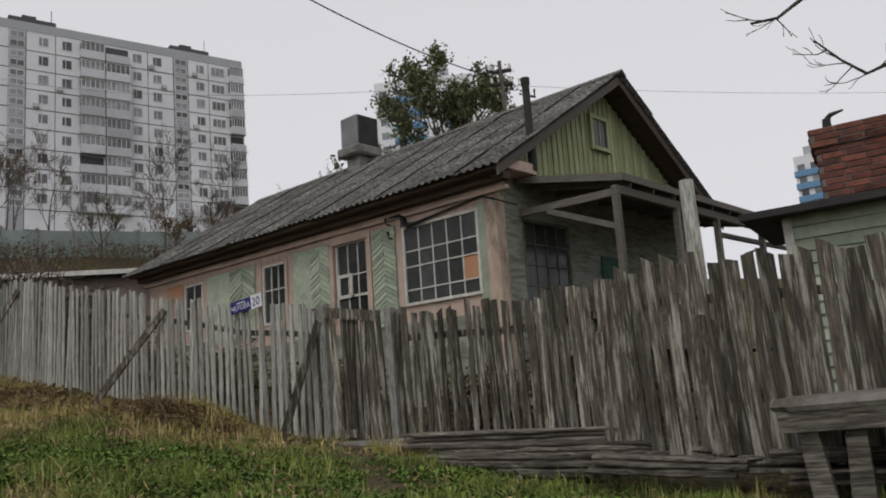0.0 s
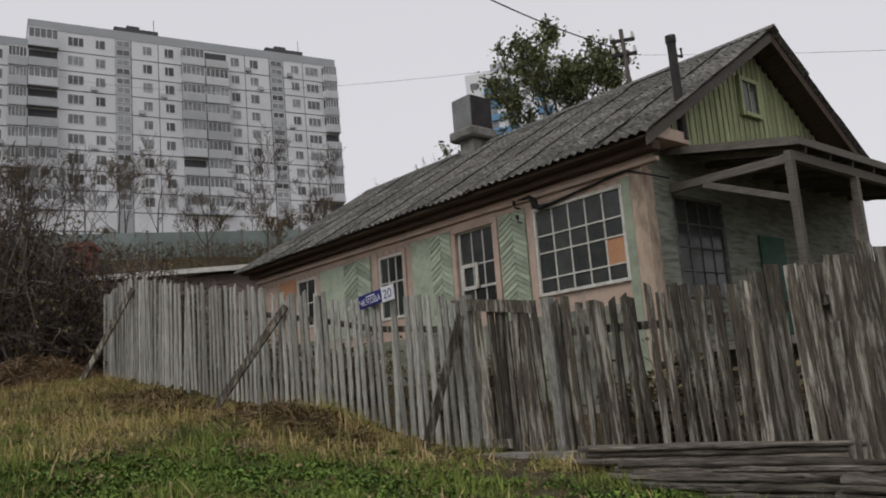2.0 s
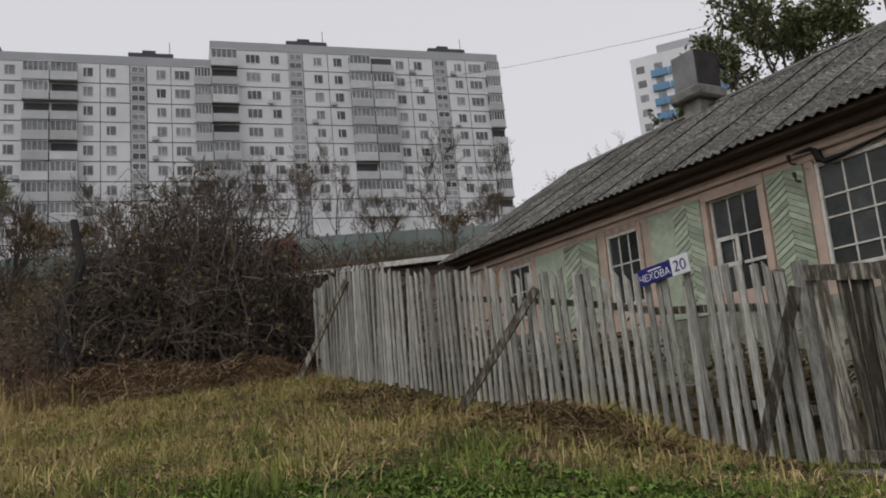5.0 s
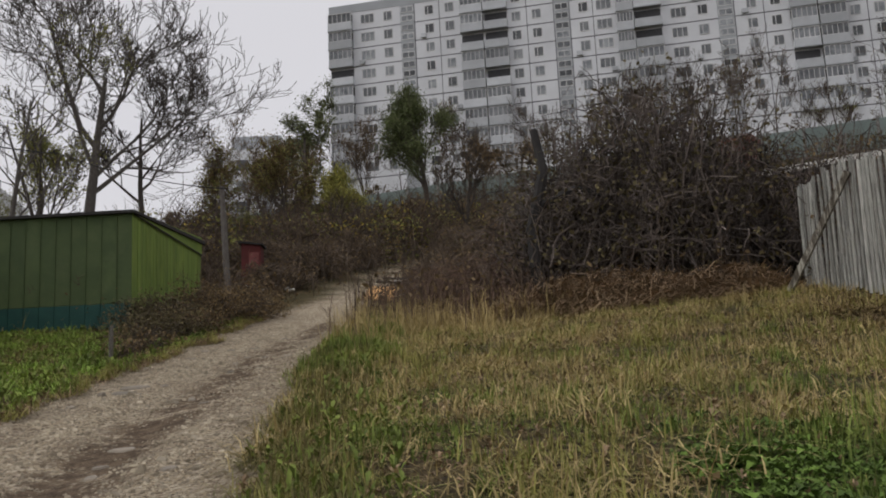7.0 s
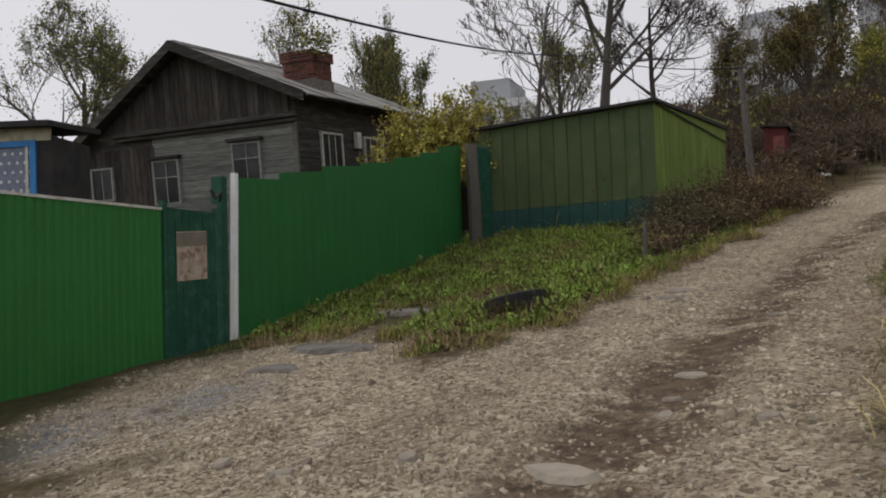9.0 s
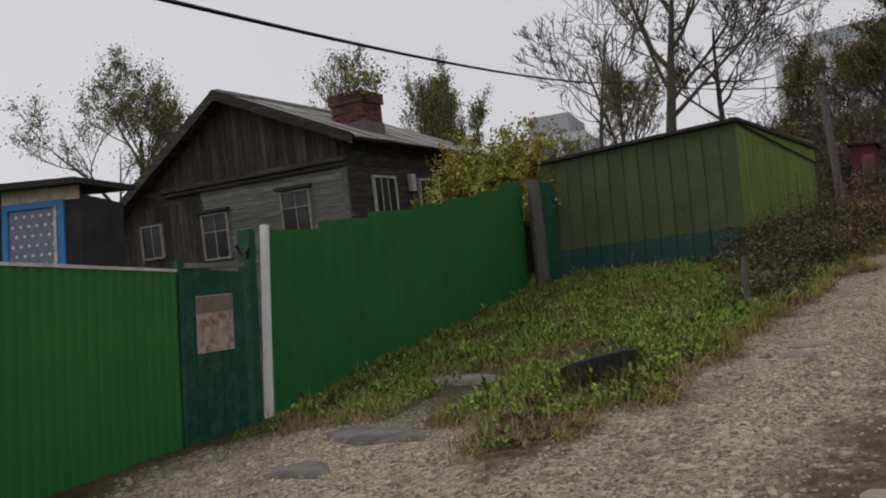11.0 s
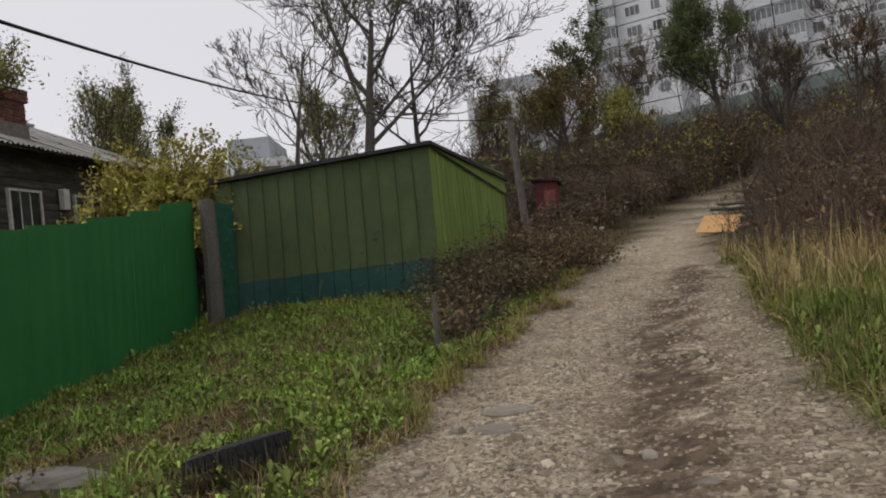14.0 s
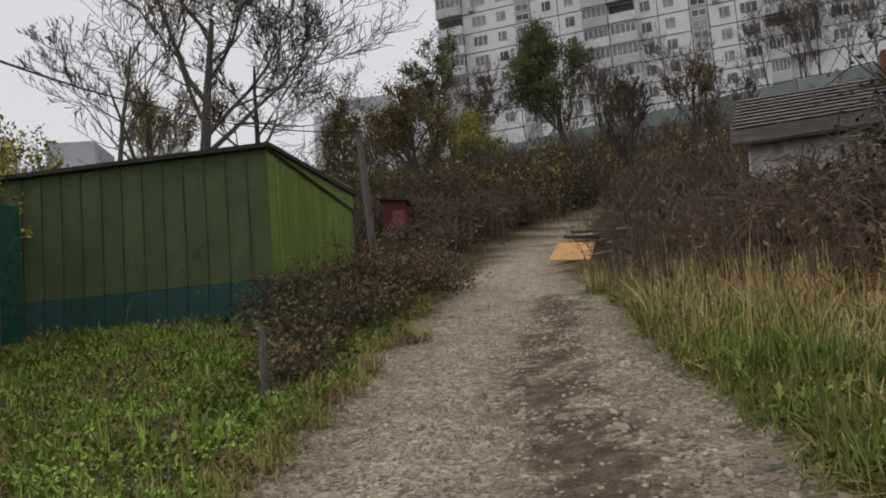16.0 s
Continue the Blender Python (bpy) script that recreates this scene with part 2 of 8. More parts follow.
M_SIGNWHITE = mat("white_sign_enamel", (0.80, 0.81, 0.84), 0.45)
M_BALCGLASS = mat("balcony_glass", (0.10, 0.11, 0.12), 0.2, (0.26, 0.27, 0.28), 0.9, spec=0.5, rand=0.6)
M_PLINTH = mat("dark_green_grey_boarding", (0.22, 0.23, 0.18), 0.9, (0.13, 0.135, 0.105), 4, bump=0.4, bscale=20, rand=0.2, col3=(0.42, 0.41, 0.36), scale3=1.8, amt3=0.6)
M_LACE = mat("white_lace_curtain", (0.26, 0.29, 0.36), 0.9, (0.19, 0.21, 0.27), 9)
M_TAR = mat("black_tar_paper", (0.05, 0.046, 0.044), 0.9, (0.03, 0.028, 0.027), 3, bump=0.3, bscale=15)
M_RED = mat("dull_red_shed_paint", (0.13, 0.030, 0.028), 0.85, (0.085, 0.024, 0.022), 2)
M_ORANGE = mat("orange_plywood", (0.62, 0.36, 0.15), 0.8, (0.50, 0.28, 0.11), 2)
M_POSTER = mat("faded_poster_paper", (0.58, 0.50, 0.42), 0.8, (0.36, 0.27, 0.20), 7, col3=(0.17, 0.06, 0.04), scale3=9, amt3=0.7)
M_PINKHOUSE = mat("pale_pink_plaster", (0.36, 0.29, 0.27), 0.9, (0.30, 0.24, 0.225), 1, col3=(0.24, 0.20, 0.19), scale3=0.7, amt3=0.5)
M_PLASTER = mat("patchy_white_plaster", (0.62, 0.59, 0.55), 0.95, (0.34, 0.31, 0.29), 1.5, bump=0.3, bscale=12, col3=(0.20, 0.16, 0.14), scale3=0.9, amt3=0.8)
M_STRAW = mat("weathered_brown_straw", (0.38, 0.275, 0.17), 0.95, (0.22, 0.15, 0.09), 0.8, island=0.45)
M_OLDSLAB = mat("dirty_path_concrete", (0.20, 0.185, 0.165), 0.95, (0.12, 0.108, 0.092), 4, bump=0.6, bscale=30, col3=(0.085, 0.07, 0.052), scale3=2.2, amt3=0.8)
M_POSTWHITE = mat("white_limewash", (0.88, 0.88, 0.88), 0.6, (0.82, 0.82, 0.81), 6, bump=0.15, bscale=25, col3=(0.65, 0.64, 0.62), scale3=5, amt3=0.3)
M_FADEDRED = mat("faded_red_boards", (0.24, 0.085, 0.08), 0.85, (0.15, 0.05, 0.045), 3)
M_ORANGEPANE = mat("orange_plywood_patch", (0.50, 0.27, 0.15), 0.85, (0.42, 0.22, 0.12), 3)


# ---- mesh building ----
class Mesh:
    """Collects plain faces and becomes one mesh."""

    def __init__(self):
        self.v, self.f = [], []

    def face(self, pts):
        k = len(self.v)
        self.v += [tuple(p) for p in pts]
        self.f.append(tuple(range(k, k + len(pts))))
        return self

    def hexa(self, lo, hi):
        """A solid between two rings of points, lo and hi, of one length."""
        k, n = len(self.v), len(lo)
        self.v += [tuple(p) for p in lo] + [tuple(p) for p in hi]
        self.f.append(tuple(range(k + n - 1, k - 1, -1)))
        self.f.append(tuple(range(k + n, k + 2 * n)))
        for i in range(n):
            j = (i + 1) % n
            self.f.append((k + i, k + j, k + n + j, k + n + i))
        return self

    def box(self, x0, y0, z0, x1, y1, z1, bev=0.0):
        x0, x1 = min(x0, x1), max(x0, x1)
        y0, y1 = min(y0, y1), max(y0, y1)
        z0, z1 = min(z0, z1), max(z0, z1)
        b = min(bev, (x1 - x0) * 0.3, (y1 - y0) * 0.3, (z1 - z0) * 0.3)
        if b <= 0:
            r = [(x0, y0), (x1, y0), (x1, y1), (x0, y1)]
            return self.hexa([(x, y, z0) for x, y in r], [(x, y, z1) for x, y in r])
        o = [(x0 + b, y0), (x1 - b, y0), (x1, y0 + b), (x1, y1 - b), (x1 - b, y1), (x0 + b, y1), (x0, y1 - b), (x0, y0 + b)]
        i = [(x0 + b, y0 + b), (x1 - b, y0 + b), (x1 - b, y0 + b), (x1 - b, y1 - b), (x1 - b, y1 - b), (x0 + b, y1 - b), (x0 + b, y1 - b), (x0 + b, y0 + b)]
        k = len(self.v)
        for ring, z in ((i, z0), (o, z0 + b), (o, z1 - b), (i, z1)):
            self.v += [(x, y, z) for x, y in ring]
        for s in range(3):
            for a in range(8):
                c = (a + 1) % 8
                self.f.append((k + s * 8 + a, k + s * 8 + c, k + s * 8 + 8 + c, k + s * 8 + 8 + a))
        self.f.append((k + 6, k + 4, k + 2, k))
        self.f.append((k + 24, k + 26, k + 28, k + 30))
        return self

    def tube(self, pts, radii, n=6, cap=True):
        pts = [Vector(p) for p in pts]
        k = len(self.v)
        for i, p in enumerate(pts):
            d = pts[min(i + 1, len(pts) - 1)] - pts[max(i - 1, 0)]
            d = d.normalized() if d.length > 1e-9 else Vector((0, 0, 1))
            a = d.cross(Vector((0.31, 0.95, 0.07)) if abs(d.z) > 0.8 else Vector((0, 0, 1))).normalized()
            b = d.cross(a)
            r = radii[i] if hasattr(radii, "__len__") else radii
            for s in range(n):
                t = 2 * math.pi * s / n
                self.v.append(tuple(p + a * (r * math.cos(t)) + b * (r * math.sin(t))))
        for i in range(len(pts) - 1):
            for s in range(n):
                e = (s + 1) % n
                self.f.append((k + i * n + s, k + i * n + e, k + i * n + n + e, k + i * n + n + s))
        if cap:
            self.f.append(tuple(range(k + n - 1, k - 1, -1)))
            self.f.append(tuple(range(k + (len(pts) - 1) * n, k + len(pts) * n)))
        return self

    def beam(self, a, b, w, h, up=(0, 0, 1), bev=0.0):
        """A squared timber from a to b, w wide and h high."""
        a, b = Vector(a), Vector(b)
        d = (b - a).normalized()
        s = d.cross(Vector(up)).normalized()
        u = s.cross(d)
        q = [(-0.5, -0.5), (0.5, -0.5), (0.5, 0.5), (-0.5, 0.5)]
        return self.hexa([a + s * (w * x) + u * (h * y) for x, y in q], [b + s * (w * x) + u * (h * y) for x, y in q])

    def mesh(self, name, material=None, smooth=False):
        me = bpy.data.meshes.new(name)
        me.from_pydata(self.v, [], self.f)
        if material:
            me.materials.append(material)
        if smooth:
            me.shade_smooth()
        return me


def thing(name, m, label, category, group="", kind=""):
    ob = new(name)
    ob.empty_display_size = 0.2
    ob.matrix_world = m
    return tagged(ob, label, category, group, kind)


def solid(name, mb, material, label, category, m=None, group="", kind="", smooth=False):
    ob = new(name, mb.mesh(name, material, smooth) if isinstance(mb, Mesh) else mb)
    if m is not None:
        ob.matrix_world = m
    return tagged(ob, label, category, group, kind)


def part(name, mb, material, parent, label="", m=None, smooth=False):
    ob = new(name, mb.mesh(name, material, smooth) if isinstance(mb, Mesh) else mb)
    ob.parent = parent
    if m is not None:
        ob.matrix_basis = m
    return tagged(ob, label)


def boxmesh(name, material, sx, sy, sz, bev=0.0):
    return Mesh().box(-sx / 2, -sy / 2, -sz / 2, sx / 2, sy / 2, sz / 2, bev).mesh(name, material)


# ---- the lie of the land ----
HILL = (-0.582, 0.813)


def bump(x, y, cx, cy, r, h):
    return h * math.exp(-((x - cx) ** 2 + (y - cy) ** 2) / (r * r))


def ground_z(x, y):
    xx = 60 * math.tanh(x / 60) if x > 0 else -130 * math.tanh(-x / 130)
    yy = 150 * math.tanh(y / 150) if y > 0 else -60 * math.tanh(-y / 60)
    z = -0.08 * xx + 0.095 * yy
    n = HILL[0] * x + HILL[1] * y
    k = (min(n, 85) - 45) / 6
    z += 0.25 * 6 * (math.log1p(math.exp(-abs(k))) + max(k, 0))
    along = max(-60.0, min(60.0, -HILL[1] * -x - HILL[0] * y))
    z += 0.065 * (along - 3) * max(0.0, min(1.0, (n - 42) / 38))
    z += bump(x, y, -9, 18, 5, 0.45) + bump(x, y, -2, 11, 1.3, -0.12) + bump(x, y, 1.6, 7.9, 1.7, -0.22)
    z += bump(x, y, -27, 10.5, 4.5, 0.5) + bump(x, y, -17, 1.2, 3.5, -0.25) + bump(x, y, -6.5, 8.5, 2.5, 0.16)
    z += bump(x, y, -3.9, 11.9, 1.3, 0.25)
    z += bump(x, y, -42, 24, 8, 1.3)
    return z


def on_ground(x, y, dz=0.0):
    return Vector((x, y, ground_z(x, y) + dz))


def to_line(x, y, pts):
    best = 1e9
    for (ax, ay), (bx, by) in zip(pts[:-1], pts[1:]):
        dx, dy = bx - ax, by - ay
        k = max(0, min(1, ((x - ax) * dx + (y - ay) * dy) / (dx * dx + dy * dy)))
        best = min(best, math.hypot(x - ax - k * dx, y - ay - k * dy))
    return best


ROAD = [(6, -6), (0, -0.8), (-4, 2.6), (-8.5, 4.9), (-12.9, 7.8), (-15.3, 9.8), (-19, 13), (-22, 15.4), (-26.6, 18.8), (-29.6, 22.2), (-33.2, 26.6), (-38, 34), (-43, 45), (-48, 60)]
RIGHT_EDGE = [(8, -5.2), (0.0, 0.2), (-4.6, 3.5), (-7.8, 5.8), (-9.2, 6.85), (-10.8, 8.05), (-13.0, 9.6), (-15.3, 11.5), (-17.6, 13.5), (-21, 17)]


RUT = [(-6.8, 3.6), (-8.2, 4.6), (-9.4, 5.46), (-10.6, 6.3), (-11.9, 7.45), (-14.1, 9.3), (-15.6, 10.4), (-16.9, 11.5), (-21, 15.6)]


def road_half(x, y):
    return 1.45 + 1.3 * math.exp(-((x + 9.0) ** 2 + (y - 3.0) ** 2) / 12) - 0.55 * max(0.0, min(1.0, (-27.0 - x) / 4))


def past_right_edge(x, y):
    """Metres beyond the track's uphill edge, negative on the track."""
    if not -21 < x < 8:
        return -9.0
    for (ax, ay), (bx, by) in zip(RIGHT_EDGE[:-1], RIGHT_EDGE[1:]):
        if x >= bx:
            return (y - ay - (by - ay) * (x - ax) / (bx - ax)) * 0.79
    return -9.0


def road_mask(x, y):
    """1 on the gravel, 0 off it."""
    d = to_line(x, y, ROAD) - road_half(x, y)
    yard = math.hypot((x + 12.6) / 2.6, (y - 3.3) / 1.5) - 1
    d = min(d, yard * 1.3) + 0.35 * noise.noise(Vector((x * 0.9, y * 0.9, 0))) + 0.12 * noise.noise(Vector((x * 4, y * 4, 3)))
    d = max(d, past_right_edge(x, y) + 0.16 * noise.noise(Vector((x * 2.2, y * 2.2, 9))))
    return max(0.0, min(1.0, 0.5 - d / 0.35))


def lawn(x, y):
    """1 where short green grass covers the bank, 0 off it."""
    d = to_line(x, y, [(-4.6, 7.9), (-3, 8.4), (2, 5.6)]) + 1.1 * noise.noise(Vector((x * 0.8, y * 0.8, 5)))
    return max(0.0, min(1.0, (1.8 - d) / 0.8))


def track_z(x, y):
    """Height of the ground with the sunken track."""
    r = road_mask(x, y)
    return ground_z(x, y) - 0.05 * r - 0.05 * r * math.exp(-((to_line(x, y, ROAD) - 0.1) / 0.3) ** 2)


def dirt_path(x, y):
    """1 on the trodden earth before the gate."""
    return max(0.0, min(1.0, 1.0 - to_line(x, y, [(-1.15, 10.3), (-1.0, 9.0), (-0.6, 7.2)]) / 0.55 + 0.5 * noise.noise(Vector((x * 2.1, y * 2.1, 17)))))


def spaced(lo, hi, a, b, step, grow=1.22):
    """Places from a to b, step apart between lo and hi and ever wider outside."""
    mid = list(np.arange(lo, hi + step / 2, step))
    left, right, s = [], [], step
    p = lo
    while p > a:
        s *= grow
        p -= s
        left.append(max(p, a))
    p, s = hi, step
    while p < b:
        s *= grow
        p += s
        right.append(min(p, b))
    return left[::-1] + mid + right


def build_ground():
    xs, ys = spaced(-27, 4.5, -1500, 1500, 0.16), spaced(-0.5, 19, -1500, 1500, 0.16)
    verts, mask, dry, green, ash, worn = [], [], [], [], [], []
    for y in ys:
        for x in xs:
            r = road_mask(x, y) if -70 < x < 30 and -30 < y < 70 else 0
            fine = 0.035 * noise.noise(Vector((x * 1.3, y * 1.3, 7))) + 0.018 * noise.noise(Vector((x * 5, y * 5, 1)))
            rut = to_line(x, y, ROAD) if r > 0 else 9
            z = ground_z(x, y) + fine - 0.05 * r - 0.05 * r * math.exp(-((abs(rut) - 0.1) / 0.3) ** 2)
            verts.append((x, y, z))
            mask.append(r)
            worn.append(dirt_path(x, y))
            green.append(lawn(x, y) * (1 - worn[-1]) if -14 < x < 6 and 2 < y < 14 else 0.0)
            ash.append(math.exp(-((x + 12.2) / 0.75) ** 2 - ((y - 3.05) / 0.42) ** 2) + math.exp(-((x + 11.4) / 0.9) ** 2 - ((y - 2.1) / 0.35) ** 2))
            side = to_line(x, y, RUT) if r > 0 else 9
            dry.append(1.7 * math.exp(-(side / 0.40) ** 2) + 0.5 * math.exp(-((to_line(x, y, ROAD) - 1.2) / 0.3) ** 2) * r)
    nx = len(xs)
    faces = [(j * nx + i, j * nx + i + 1, (j + 1) * nx + i + 1, (j + 1) * nx + i) for j in range(len(ys) - 1) for i in range(nx - 1)]
    me = bpy.data.meshes.new("ground")
    me.from_pydata(verts, [], faces)
    at = me.attributes.new("gravel", "FLOAT", "POINT")
    at.data.foreach_set("value", mask)
    so = me.attributes.new("soil", "FLOAT", "POINT")
    so.data.foreach_set("value", dry)
    for nm, vals in (("lawn", green), ("ash", ash), ("trodden", worn)):
        me.attributes.new(nm, "FLOAT", "POINT").data.foreach_set("value", vals)
    me.shade_smooth()
    me.materials.append(M_GROUND)
    return tagged(new("ground", me), "sloping ground of rough grass, bare soil and a gravel track", "ground", kind="structure")


def ground_material():
    m = bpy.data.materials.new("rough_ground")
    m.use_nodes = True
    n, l = m.node_tree.nodes, m.node_tree.links
    b = n["Principled BSDF"]
    b.inputs["Roughness"].default_value = 0.95
    b.inputs["Specular IOR Level"].default_value = 0.15
    tc = n.new("ShaderNodeTexCoord")

    def nz(scale, detail=6, rough=0.65):
        t = n.new("ShaderNodeTexNoise")
        t.inputs["Scale"].default_value, t.inputs["Detail"].default_value, t.inputs["Roughness"].default_value = scale, detail, rough
        l.new(tc.outputs["Object"], t.inputs["Vector"])
        return t.outputs["Fac"]

    def rng(v, a, c):
        r = n.new("ShaderNodeMapRange")
        r.inputs[1].default_value, r.inputs[2].default_value = a, c
        l.new(v, r.inputs[0])
        return r.outputs[0]

    def mixc(f, a, c):
        x = n.new("ShaderNodeMix")
        x.data_type = "RGBA"
        l.new(f, x.inputs[0])
        for s, v in ((6, a), (7, c)):
            if isinstance(v, tuple):
                x.inputs[s].default_value = (*v, 1)
            else:
                l.new(v, x.inputs[s])
        return x.outputs[2]

    grass = mixc(rng(nz(0.5), 0.42, 0.6), (0.075, 0.075, 0.028), (0.15, 0.112, 0.055))
    grass = mixc(rng(nz(9), 0.4, 0.62), grass, (0.055, 0.042, 0.026))

    def attr(name):
        a = n.new("ShaderNodeAttribute")
        a.attribute_name = name
        return a.outputs["Fac"]

    def cells(scale):
        v = n.new("ShaderNodeTexVoronoi")
        v.inputs["Scale"].default_value = scale
        warp = n.new("ShaderNodeVectorMath")
        warp.operation = "MULTIPLY_ADD"
        wn_ = n.new("ShaderNodeTexNoise")
        wn_.inputs["Scale"].default_value = scale * 0.9
        l.new(tc.outputs["Object"], wn_.inputs["Vector"])
        l.new(wn_.outputs["Color"], warp.inputs[0])
        warp.inputs[1].default_value = (0.6 / scale,) * 3
        l.new(tc.outputs["Object"], warp.inputs[2])
        l.new(warp.outputs[0], v.inputs["Vector"])
        sp = n.new("ShaderNodeSeparateColor")
        l.new(v.outputs["Color"], sp.inputs[0])
        return v, sp.outputs[0], sp.outputs[1]

    grass = mixc(attr("trodden"), grass, mixc(rng(nz(11), 0.4, 0.6), (0.13, 0.10, 0.07), (0.07, 0.054, 0.038)))
    grass = mixc(attr("lawn"), grass, mixc(rng(nz(14), 0.42, 0.6), (0.075, 0.105, 0.024), (0.05, 0.05, 0.02)))
    grav = mixc(rng(nz(0.9), 0.42, 0.62), (0.46, 0.378, 0.255), (0.35, 0.28, 0.185))
    fine, f1, f2 = cells(55)
    vor, c1, c2 = cells(24)
    grav = mixc(rng(f1, 0.5, 1.0), grav, (0.55, 0.475, 0.37))
    grav = mixc(rng(f2, 0.66, 0.95), grav, (0.16, 0.12, 0.083))
    grav = mixc(rng(c1, 0.76, 0.84), grav, (0.60, 0.515, 0.39))
    grav = mixc(rng(c2, 0.80, 0.90), grav, (0.20, 0.155, 0.11))
    grav = mixc(rng(nz(2.2, 7, 0.75), 0.54, 0.68), grav, (0.26, 0.20, 0.14))
    grav = mixc(attr("ash"), grav, mixc(f1, (0.13, 0.135, 0.14), (0.34, 0.35, 0.365)))
    soil = n.new("ShaderNodeAttribute")
    soil.attribute_name = "soil"
    mul = n.new("ShaderNodeMath")
    mul.operation = "MULTIPLY"
    l.new(soil.outputs["Fac"], mul.inputs[0])
    l.new(rng(nz(1.5, 9, 0.8), 0.40, 0.52), mul.inputs[1])
    grav = mixc(mul.outputs[0], grav, mixc(rng(nz(7, 6, 0.7), 0.42, 0.6), (0.185, 0.135, 0.09), (0.095, 0.068, 0.047)))
    at = n.new("ShaderNodeAttribute")
    at.attribute_name = "gravel"
    col = mixc(at.outputs["Fac"], grass, grav)
    l.new(col, b.inputs["Base Color"])
    bp = n.new("ShaderNodeBump")
    bp.inputs["Strength"].default_value, bp.inputs["Distance"].default_value = 1.0, 0.035
    add = n.new("ShaderNodeMath")
    l.new(nz(24, 5, 0.7), add.inputs[0])
    l.new(vor.outputs["Distance"], add.inputs[1])
    l.new(add.outputs[0], bp.inputs["Height"])
    l.new(bp.outputs[0], b.inputs["Normal"])
    return m


M_GROUND = ground_material()
build_ground()


# ---- shared pieces of buildings ----
def window_unit(parent, m, w, h, cols, rows, frame_mat, glass_mat, name="window", label="", fw=0.06, bar=0.025, depth=0.07, patch=None, heights=None):
    """A glazed window that faces -y in its own frame, its lower left corner at the origin."""
    win = part(name, Mesh().box(-fw, -0.02, -fw, 0, depth, h + fw, 0.006).box(w, -0.02, -fw, w + fw, depth, h + fw, 0.006)
               .box(0, -0.02, h, w, depth, h + fw, 0.006).box(0, -0.035, -fw, w, depth, 0, 0.006), frame_mat, parent, label, m)
    xs = [w * i / cols for i in range(cols + 1)]
    zs = [0.0]
    for q in heights or [1 / rows] * rows:
        zs.append(zs[-1] + h * q)
    bars = Mesh()
    for x in xs[1:-1]:
        bars.box(x - bar / 2, 0.005, 0, x + bar / 2, 0.04, h)
    for z in zs[1:-1]:
        bars.box(0, 0.0, z - bar / 2, w, 0.036, z + bar / 2)
    if bars.v:
        part("glazing_bar", bars, frame_mat, win)
    for i in range(cols):
        for j in range(rows):
            g = Mesh().box(xs[i], 0.022, zs[j], xs[i + 1], 0.028, zs[j + 1])
            part("pane", g, M_ORANGEPANE if patch == (i, j) else glass_mat, win)
    return win


def chevron_panel(parent, m, w, h, n, columns, plain=False):
    """A painted boarded panel of slanting slats, which faces -y."""
    p = part("boarded_panel", Mesh().box(0, 0.012, 0, w, 0.03, h), M_MINT, parent, "", m)
    cw = w / columns
    if plain:
        part("plywood_sheet", Mesh().box(0, 0.0, 0.01, w * 0.5, 0.011, h - 0.02, 0.003), M_MINT, p)
    for c in range(columns):
        if plain and c < columns / 2:
            continue
        s = h / n
        rise = cw * 0.55 * (1 if c % 2 == 0 else -1)
        for k in range(-3, n + 3):
            z0 = k * s
            q = [(c * cw, z0), ((c + 1) * cw, z0 + rise), ((c + 1) * cw, z0 + rise + s * 0.82), (c * cw, z0 + s * 0.82)]
            q = [(x, min(max(z, 0.0), h)) for x, z in q]
            if max(z for _, z in q) - min(z for _, z in q) < 0.02 or (q[3][1] - q[0][1] < 0.004 and q[2][1] - q[1][1] < 0.004):
                continue
            y = -0.004 - 0.014 * random.random()
            part("slat", Mesh().hexa([(x, y, z) for x, z in q], [(x, 0.0118, z) for x, z in q]), M_MINT, p)
    return p


def slate_sheet(name, w, l, waves, material, amp=0.027, sub=4):
    mb = Mesh()
    k = waves * sub
    for i in range(k):
        x0, x1 = w * i / k, w * (i + 1) / k
        z0, z1 = amp * math.cos(2 * math.pi * i / sub), amp * math.cos(2 * math.pi * (i + 1) / sub)
        mb.face([(x0, 0, z0), (x1, 0, z1), (x1, l, z1), (x0, l, z0)])
        mb.face([(x1, 0, z1), (x0, 0, z0), (x0, 0, z0 - 0.012), (x1, 0, z1 - 0.012)])
    return mb.mesh(name, material)


def slate_slope(parent, base, width, length, material, cols, rows, name="slate_sheet"):
    """Overlapping corrugated sheets; base: the pose of the slope's lower left corner, x along the eave, y up the slope."""
    sw, sl = width / cols, length / rows
    me = slate_sheet(name, sw + 0.05, sl + 0.09, 6, material)
    for r in range(rows):
        for c in range(cols):
            part(name, me, None, parent, "", base @ pose(c * sw + random.uniform(-0.015, 0.015), r * sl - 0.05 + random.uniform(-0.025, 0.025), 0.02 + 0.008 * (c % 2) + random.uniform(0, 0.012),
                 -0.9, random.uniform(-0.3, 0.3), random.uniform(-0.5, 0.5)))


def frame_axes(o, x, y):
    x, y = Vector(x).normalized(), Vector(y).normalized()
    z = x.cross(y)
    return Matrix(((x.x, y.x, z.x, o[0]), (x.y, y.y, z.y, o[1]), (x.z, y.z, z.z, o[2]), (0, 0, 0, 1)))


# ---- the wooden house behind the picket fence ----
HOUSE = Matrix.LocRotScale((1.14, 13.86, 0), Euler((0, radians(1.85), radians(-42.7))), None)


